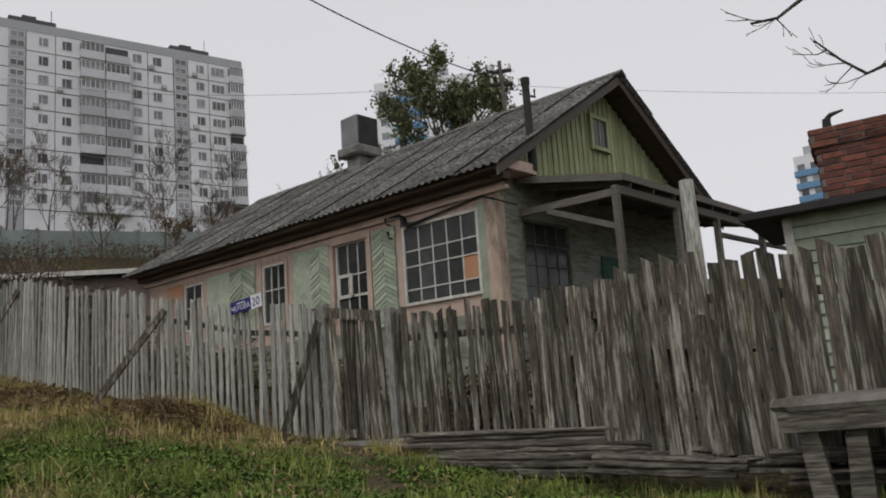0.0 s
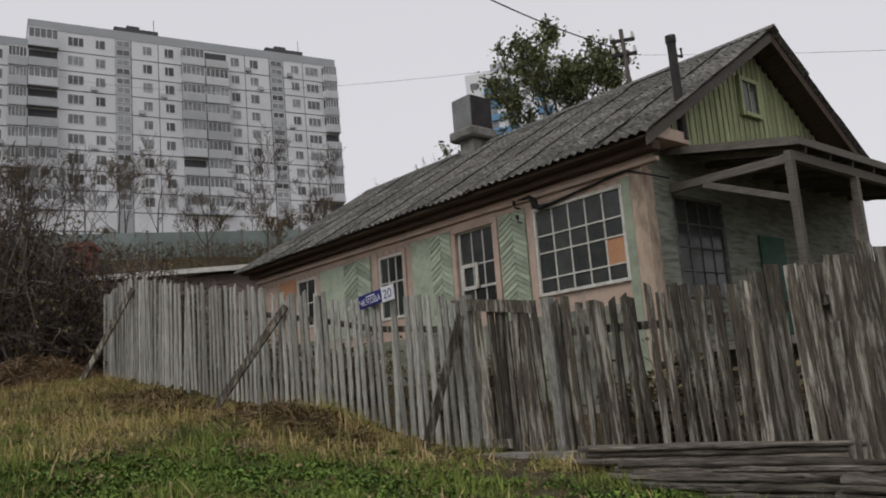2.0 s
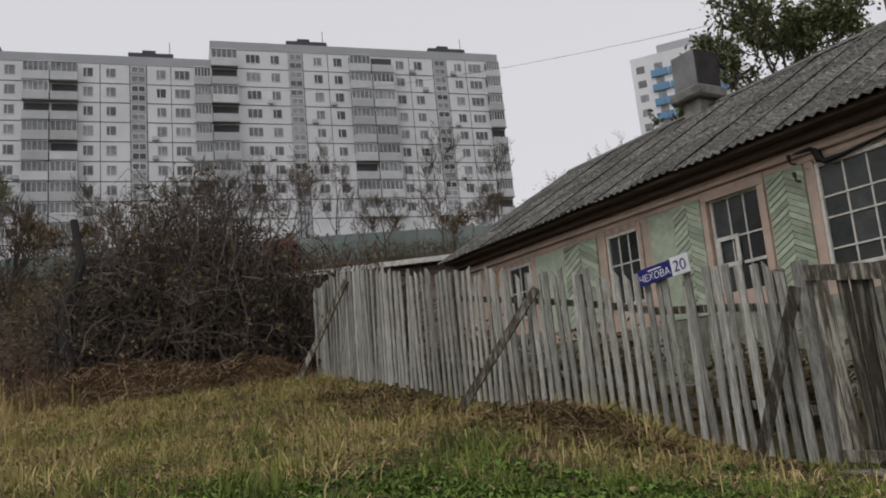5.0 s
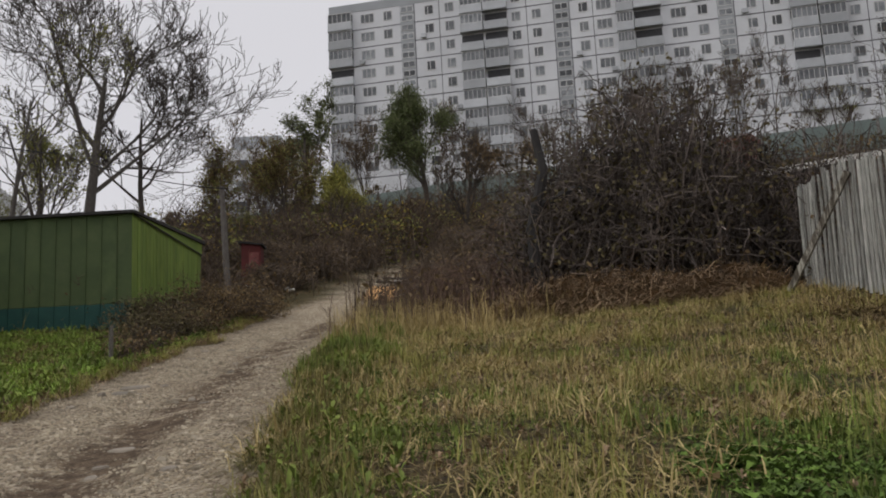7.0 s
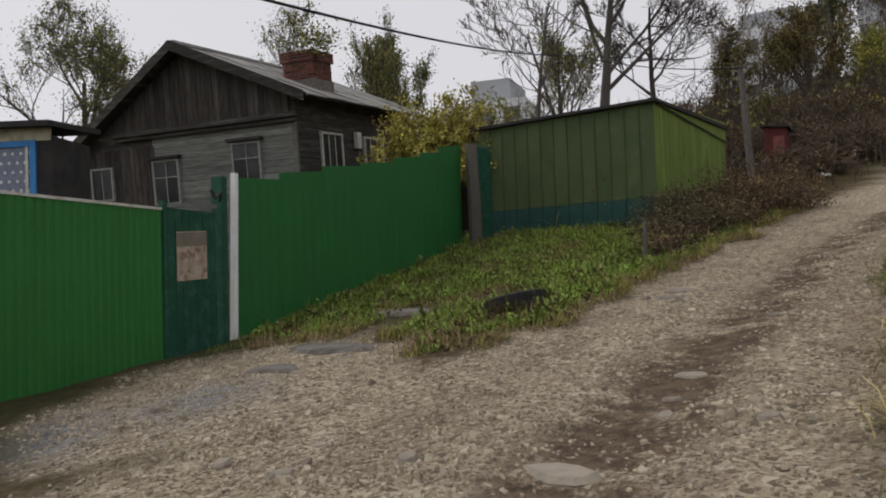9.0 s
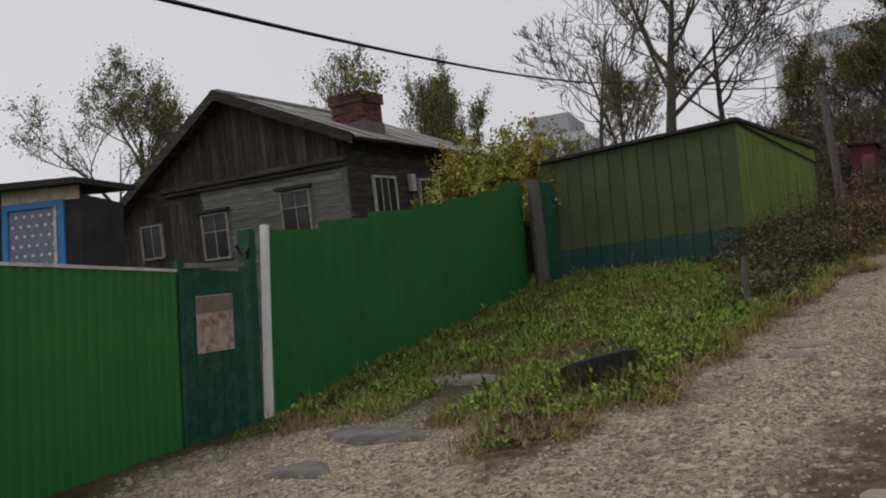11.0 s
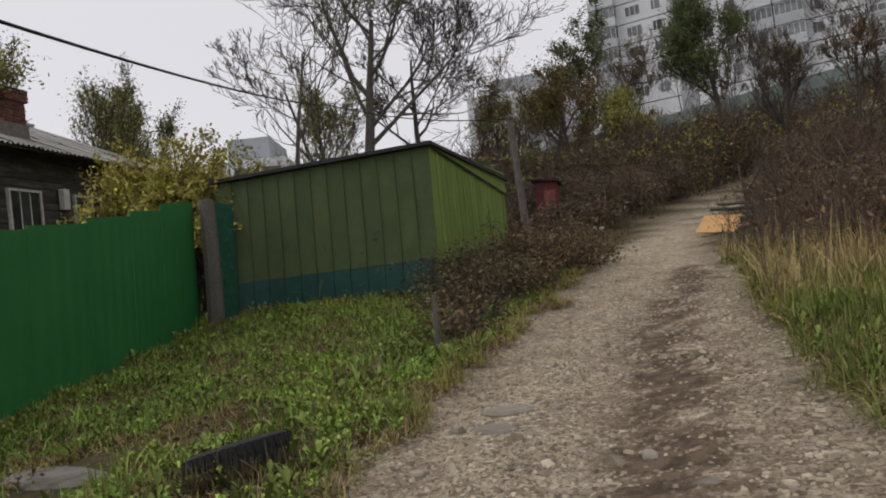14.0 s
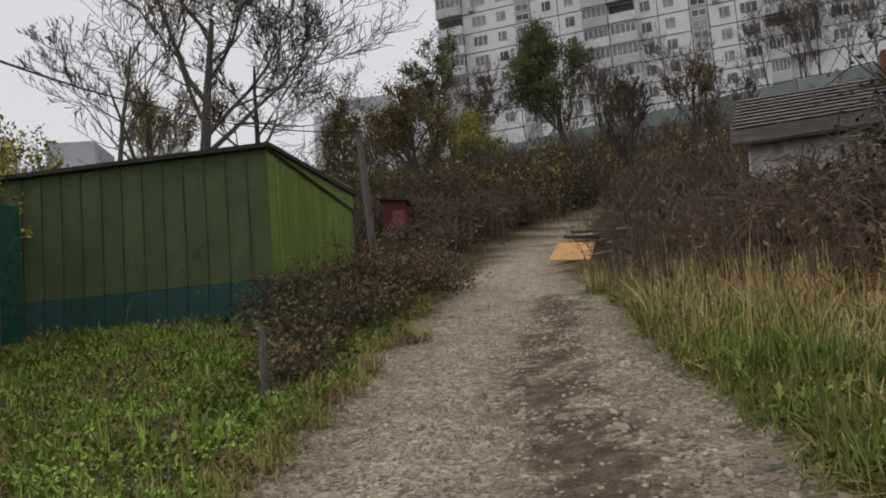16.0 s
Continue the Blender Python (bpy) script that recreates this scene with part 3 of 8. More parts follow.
def wooden_house():
    h = thing("wooden_house", HOUSE, "old wooden house with peeling pink walls and grey slate roof", "house")
    # walls with the window openings left free
    holes = [(-2.68, -0.82, 3.35, 4.86), (-4.87, -3.78, 3.3, 4.92), (-7.49, -6.61, 3.5, 4.85), (-11.02, -10.17, 3.7, 4.86)]
    x = -12.9
    for x0, x1, z0, z1 in sorted(holes):
        part("wall", Mesh().box(x, 0.26, 0.9, x0, 0.42, 5.45), M_PINK, h, "peeling pink painted boards")
        part("wall", Mesh().box(x0, 0.26, 0.9, x1, 0.42, z0), M_PINK, h)
        part("wall", Mesh().box(x0, 0.26, z1, x1, 0.42, 5.45), M_PINK, h)
        x = x1
    part("wall", Mesh().box(x, 0.26, 0.9, -0.35, 0.42, 5.45), M_PINK, h)
    for i in range(60):
        xa = -0.82 - i * 0.2
        # Lower boards are greener and darker than the pink wall above.
        part("lower_board", Mesh().box(xa - 0.194, 0.232, 0.9, xa, 0.2585, 2.98 if xa > -9.7 else 3.3, 0.004), M_PLINTH, h)
    part("wall", Mesh().box(-12.9, 7.9, 0.9, -0.35, 8.1, 5.45), M_PINK, h)
    part("wall", Mesh().box(-12.9, 0.42, 0.9, -12.74, 7.9, 5.45), M_PINK, h)
    # gable end under the porch: doorway wall with dark boards
    gw = Mesh().box(-0.51, 0.42, 0.9, -0.35, 1.0, 5.45).box(-0.51, 1.0, 0.9, -0.35, 2.5, 3.0).box(-0.51, 1.0, 4.7, -0.35, 2.5, 5.45).box(-0.51, 2.5, 0.9, -0.35, 7.9, 5.45)
    part("porch_wall", gw, M_PORCH, h, "dull green-grey weathered boarding in the shade of the porch")
    part("inner_floor", Mesh().box(-12.7, 0.45, 2.2, -0.55, 7.88, 2.3), M_DARKWOOD, h)
    part("inner_wall", Mesh().box(-12.6, 3.6, 2.3, -0.6, 3.7, 5.4), M_PINKHOUSE, h)
    part("attic_floor", Mesh().box(-12.7, 0.45, 5.40, -0.55, 7.88, 5.44), M_DARKWOOD, h)
    for i in range(52):
        part("board", boxmesh("board", M_PINK, 0.234, 0.014, 0.55, 0.004) if i == 0 else bpy.data.meshes["board"], None, h, "", pose(-0.5 - i * 0.24, 0.252, 5.16))
    # eaves
    eave = part("eave", Mesh().box(-13.2, -0.22, 5.36, 0.14, 0.02, 5.43, 0.008).box(-13.2, 0.022, 5.24, 0.05, 0.245, 5.40, 0.01), M_EAVE, h, "brown boxed eave")
    part("moulding", Mesh().box(-13.1, 0.16, 5.08, 0.0, 0.248, 5.16, 0.015).box(-13.0, 0.20, 5.165, -0.1, 0.247, 5.235, 0.01), M_PINK, eave)
    part("frieze_board", Mesh().box(-12.9, 0.235, 4.985, -0.4, 0.259, 5.075, 0.006), M_PINK, h)
    # flaking corner boards
    part("corner_board", Mesh().box(-0.78, 0.225, 0.9, -0.60, 0.258, 4.98, 0.006), M_MINT, h, "mint painted board")
    part("corner_board", Mesh().box(-0.595, 0.22, 0.9, -0.36, 0.258, 5.05, 0.006), M_CORNER, h, "cream board with flaking paint")
    part("corner_board", Mesh().box(-0.355, 0.22, 0.9, -0.32, 0.48, 5.05, 0.006), M_CORNER, h)
    # windows of the long side
    window_unit(h, pose(-2.68, 0.235, 3.37), 1.86, 1.47, 5, 4, M_WHITE, M_GLASS, label="large many-paned window with one orange plywood pane", patch=(4, 1), heights=[0.17, 0.31, 0.21, 0.31])
    w2 = window_unit(h, pose(-4.80, 0.30, 3.3), 0.95, 1.55, 3, 2, M_WHITE, M_GLASS, label="narrow window with a small opening vent pane", heights=[0.58, 0.42], fw=0.05)
    part("vent_frame", Mesh().box(0.0, -0.03, 0.86, 0.46, 0.0, 0.93).box(0.0, -0.03, 0.42, 0.07, 0.0, 0.86).box(0.39, -0.03, 0.42, 0.46, 0.0, 0.86).box(0.0, -0.03, 0.42, 0.46, 0, 0.49).box(0.52, -0.03, 0.42, 0.95, 0, 0.47), M_WHITE, w2)
    for sx0, sx1, sz0, sz1 in ((-4.98, -3.66, 4.88, 5.06), (-3.80, -3.66, 3.2, 4.878), (-4.98, -4.86, 3.2, 4.878)):
        part("window_surround", Mesh().box(sx0, 0.203, sz0, sx1, 0.258, sz1, 0.008), M_PINK, h)
    window_unit(h, pose(-7.45, 0.27, 3.5), 0.8, 1.3, 3, 2, M_WHITE, M_GLASS, heights=[0.58, 0.42])
    window_unit(h, pose(-10.98, 0.27, 3.7), 0.77, 1.12, 2, 2, M_WHITE, M_GLASS)
    for sx0, sx1, sz0, sz1 in ((-7.6, -7.52, 3.4, 4.93), (-6.59, -6.5, 3.4, 4.93), (-2.80, -2.745, 3.3, 4.95)):
        part("window_surround", Mesh().box(sx0, 0.215, sz0, sx1, 0.258, sz1, 0.004), M_PINK, h)
    # herringbone panels between the windows
    chevron_panel(h, pose(-3.62, 0.225, 3.0), 0.68, 1.97, 19, 2)
    chevron_panel(h, pose(-6.28, 0.225, 3.0), 1.28, 1.97, 17, 4, plain=True)
    chevron_panel(h, pose(-9.89, 0.225, 3.2), 2.10, 1.74, 13, 4, plain=True)
    part("patch_board", Mesh().box(-11.9, 0.235, 4.5, -11.1, 0.257, 4.95, 0.006), M_ORANGEPANE, h, "orange-brown board")
    # gable above the porch
    for i in range(40):
        y0 = 0.55 + i * 0.19
        top = 8.02 - abs(y0 + 0.09 - 4.25) * 0.611
        if top > 5.72:
            part("gable_board", Mesh().hexa([(-0.40, y0, 5.6), (-0.375, y0, 5.6), (-0.375, y0 + 0.178, 5.6), (-0.40, y0 + 0.178, 5.6)],
                 [(-0.40, y0, top + 0.058 * (1 if y0 < 4.1 else -1) * -1), (-0.375, y0, top + 0.058 * (1 if y0 < 4.1 else -1) * -1), (-0.375, y0 + 0.178, top + 0.058 * (1 if y0 < 4.1 else -1)), (-0.40, y0 + 0.178, top + 0.058 * (1 if y0 < 4.1 else -1))]), M_GABLE, h)
            part("batten", Mesh().box(-0.374, y0 + 0.165, 5.6, -0.352, y0 + 0.203, top - 0.03), M_GABLE, h)
    gwn = window_unit(h, frame_axes((-0.30, 3.75, 6.62), (0, 1, 0), (-1, 0, 0)), 0.55, 0.62, 2, 1, M_GABLE, M_GLASS, label="small square attic window", fw=0.09)
    part("gable_back", Mesh().hexa([(-0.46, 0.35, 5.5), (-0.42, 0.35, 5.5), (-0.42, 8.15, 5.5), (-0.46, 8.15, 5.5)], [(-0.46, 4.2, 8.0), (-0.42, 4.2, 8.0), (-0.42, 4.3, 8.0), (-0.46, 4.3, 8.0)]), M_DARKWOOD, h)
    # roof: sheets on both slopes, barge boards, ridge
    sl = math.hypot(4.5, 2.75)
    slate_slope(h, frame_axes((-13.35, -0.27, 5.44), (1, 0, 0), (0, 4.5, 2.75)), 13.6, sl, M_SLATE, 13, 9)
    slate_slope(h, frame_axes((0.25, 8.77, 5.44), (-1, 0, 0), (0, -4.5, 2.75)), 13.6, sl, M_SLATE, 13, 4)
    deck = Mesh()
    for s in (-1, 1):
        y0 = 4.25 + s * 4.45
        deck.hexa([(0.1, y0, 5.42), (0.1, 4.25, 8.13), (0.1, 4.25, 8.16), (0.1, y0, 5.45)], [(-13.25, y0, 5.42), (-13.25, 4.25, 8.13), (-13.25, 4.25, 8.16), (-13.25, y0, 5.45)])
    part("roof_deck", deck, M_EAVE, h)
    part("ridge_cap", Mesh().hexa([(0.27, 4.08, 8.16), (0.27, 4.25, 8.29), (0.27, 4.42, 8.16), (0.27, 4.25, 8.24)], [(-13.35, 4.08, 8.16), (-13.35, 4.25, 8.29), (-13.35, 4.42, 8.16), (-13.35, 4.25, 8.24)]), M_SLATE, h)
    for s in (-1, 1):
        y0 = 4.25 + s * 4.5
        part("barge_board", Mesh().hexa([(0.13, y0, 5.22), (0.16, y0, 5.22), (0.16, y0, 5.41), (0.13, y0, 5.41)], [(0.13, 4.25, 7.96), (0.16, 4.25, 7.96), (0.16, 4.25, 8.15), (0.13, 4.25, 8.15)]), M_OLDWOOD if s < 0 else M_EAVE, h)
        part("barge_soffit", Mesh().hexa([(-0.36, y0, 5.36), (0.12, y0, 5.36), (0.12, y0, 5.4), (-0.36, y0, 5.4)], [(-0.36, 4.25, 8.08), (0.12, 4.25, 8.08), (0.12, 4.25, 8.12), (-0.36, 4.25, 8.12)]), M_EAVE, h)
    part("eave_return", Mesh().box(-0.3, 0.0, 5.42, 0.1, 1.0, 5.62, 0.01), M_PINK, h, "pink boxed eave return")
    # stove pipe
    part("stove_pipe", Mesh().tube([(0.06, 0.93, 5.5), (0.04, 0.95, 6.4), (0.02, 0.97, 7.28)], [0.075, 0.075, 0.075], 10).tube([(0.02, 0.97, 7.2), (0.02, 0.97, 7.32)], 0.09, 10), M_TAR, h, "sooty iron stove pipe", smooth=False)
    part("insulator", Mesh().tube([(0.02, 1.04, 7.0), (0.05, 1.2, 7.0), (0.05, 1.2, 7.15)], 0.025, 6), M_TAR, h)
    # vent stack on the ridge
    st = part("chimney", Mesh().box(-8.36, 3.8, 7.4, -7.84, 4.36, 8.34, 0.02), M_CONCRETE, h, "square rendered chimney with a sheet metal box on top")
    part("chimney_band", Mesh().box(-8.56, 3.6, 8.34, -7.64, 4.56, 8.62, 0.05), M_CONCRETE, st)
    part("chimney_hood", Mesh().box(-8.46, 3.7, 8.624, -7.745, 4.46, 9.5, 0.02), M_METALGREY, st)
    # Box is open on the right; this dark sheet stands for its shaded inside.
    part("hood_side", Mesh().box(-7.74, 3.72, 8.64, -7.71, 4.44, 9.47), M_TAR, st, "dark sheet for the shaded open side")
    # conduit and brackets on the frieze
    part("conduit", Mesh().tube([(-3.3, 0.2, 5.13), (-2.72, 0.17, 5.13), (-2.62, 0.15, 5.05), (-2.58, 0.14, 4.93), (-2.5, 0.14, 4.88), (-2.2, 0.17, 4.9), (-1.6, 0.19, 4.98), (-0.9, 0.19, 5.05), (-0.6, 0.19, 5.07), (-0.3, 0.2, 4.95), (0.1, 0.3, 4.78)],
         [0.02, 0.04, 0.062, 0.062, 0.05, 0.03, 0.022, 0.02, 0.02, 0.016, 0.014], 7), M_BLACK, h, "sagging black conduit cable", smooth=True)
    for a, z in ((-3.05, 5.0), (-3.0, 4.72)):
        part("bracket", Mesh().tube([(a, 0.24, z), (a, 0.12, z), (a, 0.10, z + 0.1)], 0.016, 6).tube([(a, 0.10, z + 0.06), (a, 0.10, z + 0.13)], 0.03, 8), M_TAR, h)
    # porch
    pr = part("porch_roof", Mesh().hexa([(-0.34, 0.85, 5.42), (1.85, 0.95, 4.98), (1.85, 8.1, 4.98), (-0.34, 8.1, 5.42)], [(-0.34, 0.85, 5.47), (1.85, 0.95, 5.03), (1.85, 8.1, 5.03), (-0.34, 8.1, 5.47)]), M_TAR, h, "lean-to porch roof of dark boards")
    part("fascia", Mesh().beam((-0.34, 0.83, 5.40), (1.87, 0.93, 4.97), 0.03, 0.12).beam((1.86, 0.9, 4.98), (1.86, 8.12, 4.98), 0.03, 0.12), M_OLDWOOD, pr)
    part("porch_beam", Mesh().beam((1.72, 0.85, 4.78), (1.72, 8.1, 4.78), 0.1, 0.14).beam((-0.3, 0.95, 4.78), (1.7, 0.95, 4.75), 0.1, 0.13), M_OLDWOOD, pr)
    for i in range(9):
        part("rafter", Mesh().beam((-0.3, 1.3 + i * 0.8, 5.32), (1.8, 1.3 + i * 0.8, 4.9), 0.06, 0.1), M_OLDWOOD, pr)
    for y in (0.9, 3.04, 4.76, 7.03):
        part("porch_post", Mesh().beam((1.72, y, 0.8), (1.72, y, 4.71), 0.11, 0.11, up=(1, 0, 0)), M_OLDWOOD, h)
    part("porch_brace", Mesh().beam((0.3, 0.93, 4.70), (1.7, 0.9, 4.15), 0.07, 0.1), M_OLDWOOD, h)
    part("porch_brace", Mesh().beam((1.72, 4.8, 4.4), (1.72, 8.9, 4.45), 0.09, 0.09), M_DARKWOOD, h)
    part("porch_brace", Mesh().beam((1.72, 6.0, 4.1), (1.72, 8.6, 4.7), 0.04, 0.04), M_DARKWOOD, h)
    part("porch_floor", Mesh().box(-0.34, 0.9, 2.1, 1.8, 8.1, 2.22), M_OLDWOOD, h)
    window_unit(h, frame_axes((-0.36, 1.05, 3.05), (0, 1, 0), (-1, 0, 0)), 1.4, 1.6, 4, 4, M_GREYWOOD, M_GLASS, label="dusty porch window")
    for k in range(6):
        part("porch_board", Mesh().box(1.66, 1.0 + 0.02 * k, 2.24 + k * 0.17, 1.70, 2.9, 2.38 + k * 0.17, 0.006), M_OLDWOOD, h)
    part("door", Mesh().box(-0.34, 3.6, 2.23, -0.30, 4.5, 4.2, 0.006), M_DARKGREEN, h, "dark green porch door")
    return h


wooden_house()

# ---- picket fence, gate and sign ----
FENCE = [(-10.25, 18.5), (-8.88, 17.07), (-6.74, 15.17), (-4.95, 13.5), (-3.0, 12.08), (-1.5, 10.95), (-0.64, 10.2), (0.85, 8.9), (4.6, 5.7)]
F_X = (-10.2, -8.8, -7.6, -6, -4.5, -3.8, -2.9, -2.1, -1.55, -0.6, 0.16, 0.8, 1.6, 2.1, 2.7, 4.6)
F_TOP = (4.88, 4.88, 4.5, 4.0, 3.58, 3.4, 3.12, 3.0, 2.86, 2.62, 2.53, 2.46, 2.5, 2.56, 2.48, 2.3)
F_BOT = (3.05, 2.8, 2.55, 2.15, 1.8, 1.62, 1.27, 1.12, 1.02, 0.98, 0.98, 0.9, 0.82, 0.75, 0.66, 0.5)


def fence_at(x):
    y = float(np.interp(x, [p[0] for p in FENCE], [p[1] for p in FENCE]))
    for (ax, ay), (bx, by) in zip(FENCE[:-1], FENCE[1:]):
        if x <= bx:
            break
    d = Vector((bx - ax, by - ay, 0)).normalized()
    return Vector((x, y, 0)), d, float(np.interp(x, F_X, F_TOP)), float(np.interp(x, F_X, F_BOT))


def picket_mesh(material, w, seed):
    rnd = random.Random(seed)
    mb = Mesh()
    lean, cut = rnd.uniform(-0.015, 0.015), rnd.choice((0, 0.03, -0.03, 0.05, 0.015, -0.015))
    zs = (0.0, 0.33, 0.66, 1.0)
    rows = []
    for z in zs:
        c = lean * math.sin(z * 3.1) + rnd.uniform(-0.006, 0.006)
        ww = w * rnd.uniform(0.92, 1.05)
        rows.append([(c - ww / 2, -0.011), (c + ww / 2, -0.011), (c + ww / 2, 0.011), (c - ww / 2, 0.011)])
    for i in range(3):
        top = [(0, 0, 0, 0), (cut * 0.5, -cut * 0.5, -cut * 0.5, cut * 0.5)][i == 2]
        mb.hexa([(*p, zs[i]) for p in rows[i]], [(*p, zs[i + 1] + t) for p, t in zip(rows[i + 1], top)])
    return mb.mesh("picket", material)


LIGHT_PICKETS = [picket_mesh(M_PICKET, 0.068 + 0.008 * (i % 4), i) for i in range(10)]
DARK_PICKETS = [picket_mesh(M_PICKET_DARK, 0.075 + 0.012 * (i % 4), 50 + i) for i in range(10)]
WIDE_PICKETS = [picket_mesh(M_PICKET_DARK, 0.115 + 0.014 * (i % 4), 80 + i) for i in range(10)]


def stand_picket(parent, me, x, lift=0.0, tall=1.0, off=0.0, lean=0.0, loose=1.0):
    p, d, top, bot = fence_at(x)
    bot += lift
    hgt = (top - bot) * tall
    n = Vector((-d.y, d.x, 0))
    q = p - n * off
    m = Matrix(((d.x, n.x, 0, q.x), (d.y, n.y, 0, q.y), (0, 0, 1, bot), (0, 0, 0, 1))) @ pose(0, 0, 0, random.gauss(0, 1.2) * loose, lean + random.gauss(0, 1.3) * loose) @ Matrix.Diagonal((1, 1, hgt, 1))
    return part("picket", me, None, parent, "", m)


def picket_fence():
    rnd = random.Random(5)
    left = thing("picket_fence", pose(0, 0, 0), "pale grey weathered picket fence with leaning boards and slanting props", "fence")
    x = -10.25
    while x < -1.62:
        stand_picket(left, rnd.choice(LIGHT_PICKETS), x, rnd.uniform(-0.05, 0.04), rnd.uniform(0.955, 1.02), 0.03, lean=2.2 if x < -7 else rnd.choice((0, 0, 0.8)), loose=0.55)
        x += 0.092 * rnd.uniform(0.92, 1.12) if x < -7.2 else 0.108 * rnd.uniform(0.94, 1.14)
    right = thing("board_fence", pose(0, 0, 0), "dark grey weathered board fence of uneven rough planks", "fence")
    x = -0.52
    while x < 4.3:
        wide = x > 1.15
        stand_picket(right, rnd.choice(WIDE_PICKETS if wide else DARK_PICKETS), x, rnd.uniform(-0.04, 0.06), rnd.uniform(0.95, 1.03), 0.03, lean=rnd.uniform(-0.6, 0.8), loose=0.45)
        if wide and rnd.random() < 0.16:
            stand_picket(right, rnd.choice(DARK_PICKETS), x + 0.07, rnd.uniform(0, 0.1), rnd.uniform(0.66, 0.8), 0.058, lean=rnd.uniform(-0.5, 1.0), loose=0.4)
        x += rnd.uniform(0.104, 0.13) if wide else rnd.uniform(0.098, 0.115)
    for parent, a, b in ((left, -10.2, -1.6), (right, -0.55, 4.5)):
        for f in (0.28, 0.78):
            xs = np.linspace(a, b, 14)
            for x0, x1 in zip(xs[:-1], xs[1:]):
                p0, d0, t0, b0 = fence_at(float(x0))
                p1, d1, t1, b1 = fence_at(float(x1))
                n = Vector((-d0.y, d0.x, 0)) * 0.035
                part("rail", Mesh().beam((*(p0 + n).xy, b0 + (t0 - b0) * f), (*(p1 + n).xy, b1 + (t1 - b1) * f), 0.045, 0.08), M_PICKET_DARK, parent)
        for x0 in np.arange(a, b, 2.1):
            p0, d0, t0, b0 = fence_at(float(x0))
            n = Vector((-d0.y, d0.x, 0)) * 0.12
            part("fence_post", Mesh().tube([(*(p0 + n).xy, b0 - 0.3), (*(p0 + n).xy, t0 - 0.05)], 0.06, 7), M_PICKET_DARK, parent)
    # props leaning on the front
    for xf, xt, out in ((-5.1, -4.35, 0.85), (-9.3, -8.7, 0.9), (-1.95, -1.6, 0.45)):
        pf, df, tf, bf = fence_at(xf)
        pt, dt, tt, bt = fence_at(xt)
        n = Vector((df.y, -df.x, 0))
        foot = pf + n * out
        part("prop", Mesh().beam((foot.x, foot.y, ground_z(foot.x, foot.y) - 0.08), (pt.x + n.x * 0.06, pt.y + n.y * 0.06, tt - 0.22), 0.06, 0.10), M_PICKET_DARK, left, "slanting timber prop")
    tp, td, tt, tb = fence_at(2.45)
    part("gate_post", Mesh().tube([(tp.x, tp.y + 0.1, tb - 0.2), (tp.x + 0.02, tp.y + 0.1, 2.2), (tp.x + 0.04, tp.y + 0.1, 3.28)], [0.085, 0.08, 0.07], 9), M_PICKET, right, "tall pale grey round post")
    for xx in (-1.56, -0.62):
        gp, gd0, gt, gb = fence_at(xx)
        part("gate_post", Mesh().beam((gp.x, gp.y, gb - 0.2), (gp.x, gp.y, gt + 0.02), 0.11, 0.11, up=(gd0.x, gd0.y, 0)), M_PICKET, left if xx < -1 else right)
    gate = thing("garden_gate", pose(0, 0, 0), "closed narrow garden gate of dark weathered boards", "gate")
    for i in range(9):
        stand_picket(gate, DARK_PICKETS[i], -1.47 + i * 0.09, 0.06, 0.97, 0.0)
    for f, hgt, x0, x1 in ((0.95, 0.14, -1.54, -0.74), (0.08, 0.1, -1.5, -1.15)):
        p0, d0, t0, b0 = fence_at(x0)
        p1, d1, t1, b1 = fence_at(x1)
        n = Vector((d0.y, -d0.x, 0)) * 0.035
        part("cross_board", Mesh().beam((*(p0 + n).xy, b0 + (t0 - b0) * f), (*(p1 + n).xy, b1 + (t1 - b1) * f), 0.03, hgt), M_PICKET_DARK, gate)
    sill = fence_at(-1.2)[0]
    solid("gate_sill", Mesh().beam((-1.75, 11.0, 0.98), (-0.45, 9.85, 0.96), 0.3, 0.16), M_CONCRETE, "low stained concrete sill under the garden gate", "sill")
    # street plate
    p, d, t, b = fence_at(-2.72)
    n = Vector((d.y, -d.x, 0))
    o = p + n * 0.12
    sm = Matrix(((d.x, -n.x, 0, o.x), (d.y, -n.y, 0, o.y), (0, 0, 1, 3.1), (0, 0, 0, 1))) @ pose(0, 0, 0, 0, -4)
    plate = thing("street_sign", sm, "blue and white enamel street name plate with house number", "sign")
    part("name_plate", Mesh().box(-0.33, -0.012, -0.09, 0.12, 0.0, 0.09, 0.004), M_SIGNBLUE, plate)
    part("number_plate", Mesh().box(0.125, -0.013, -0.1, 0.36, 0.0, 0.1, 0.004), M_SIGNWHITE, plate)
    part("small_line", Mesh().box(-0.18, -0.0145, 0.04, 0.0, -0.0125, 0.055), M_SIGNWHITE, plate)
    for txt, size, x, z, mm in (("ЧЕХОВА", 0.105, -0.105, -0.055, M_SIGNWHITE), ("20", 0.17, 0.24, -0.06, M_SIGNBLUE)):
        cu = bpy.data.curves.new("writing", "FONT")
        cu.body, cu.size, cu.align_x, cu.extrude, cu.offset = txt, size, "CENTER", 0.001, 0.0
        tmp = new("writing", cu)
        bpy.context.view_layer.update()
        me = bpy.data.meshes.new_from_object(tmp.evaluated_get(bpy.context.evaluated_depsgraph_get()))
        bpy.data.objects.remove(tmp)
        me.materials.clear()
        me.materials.append(mm)
        part("writing", me, None, plate, "", pose(x, -0.0155, z, 90, 0, 0))


picket_fence()


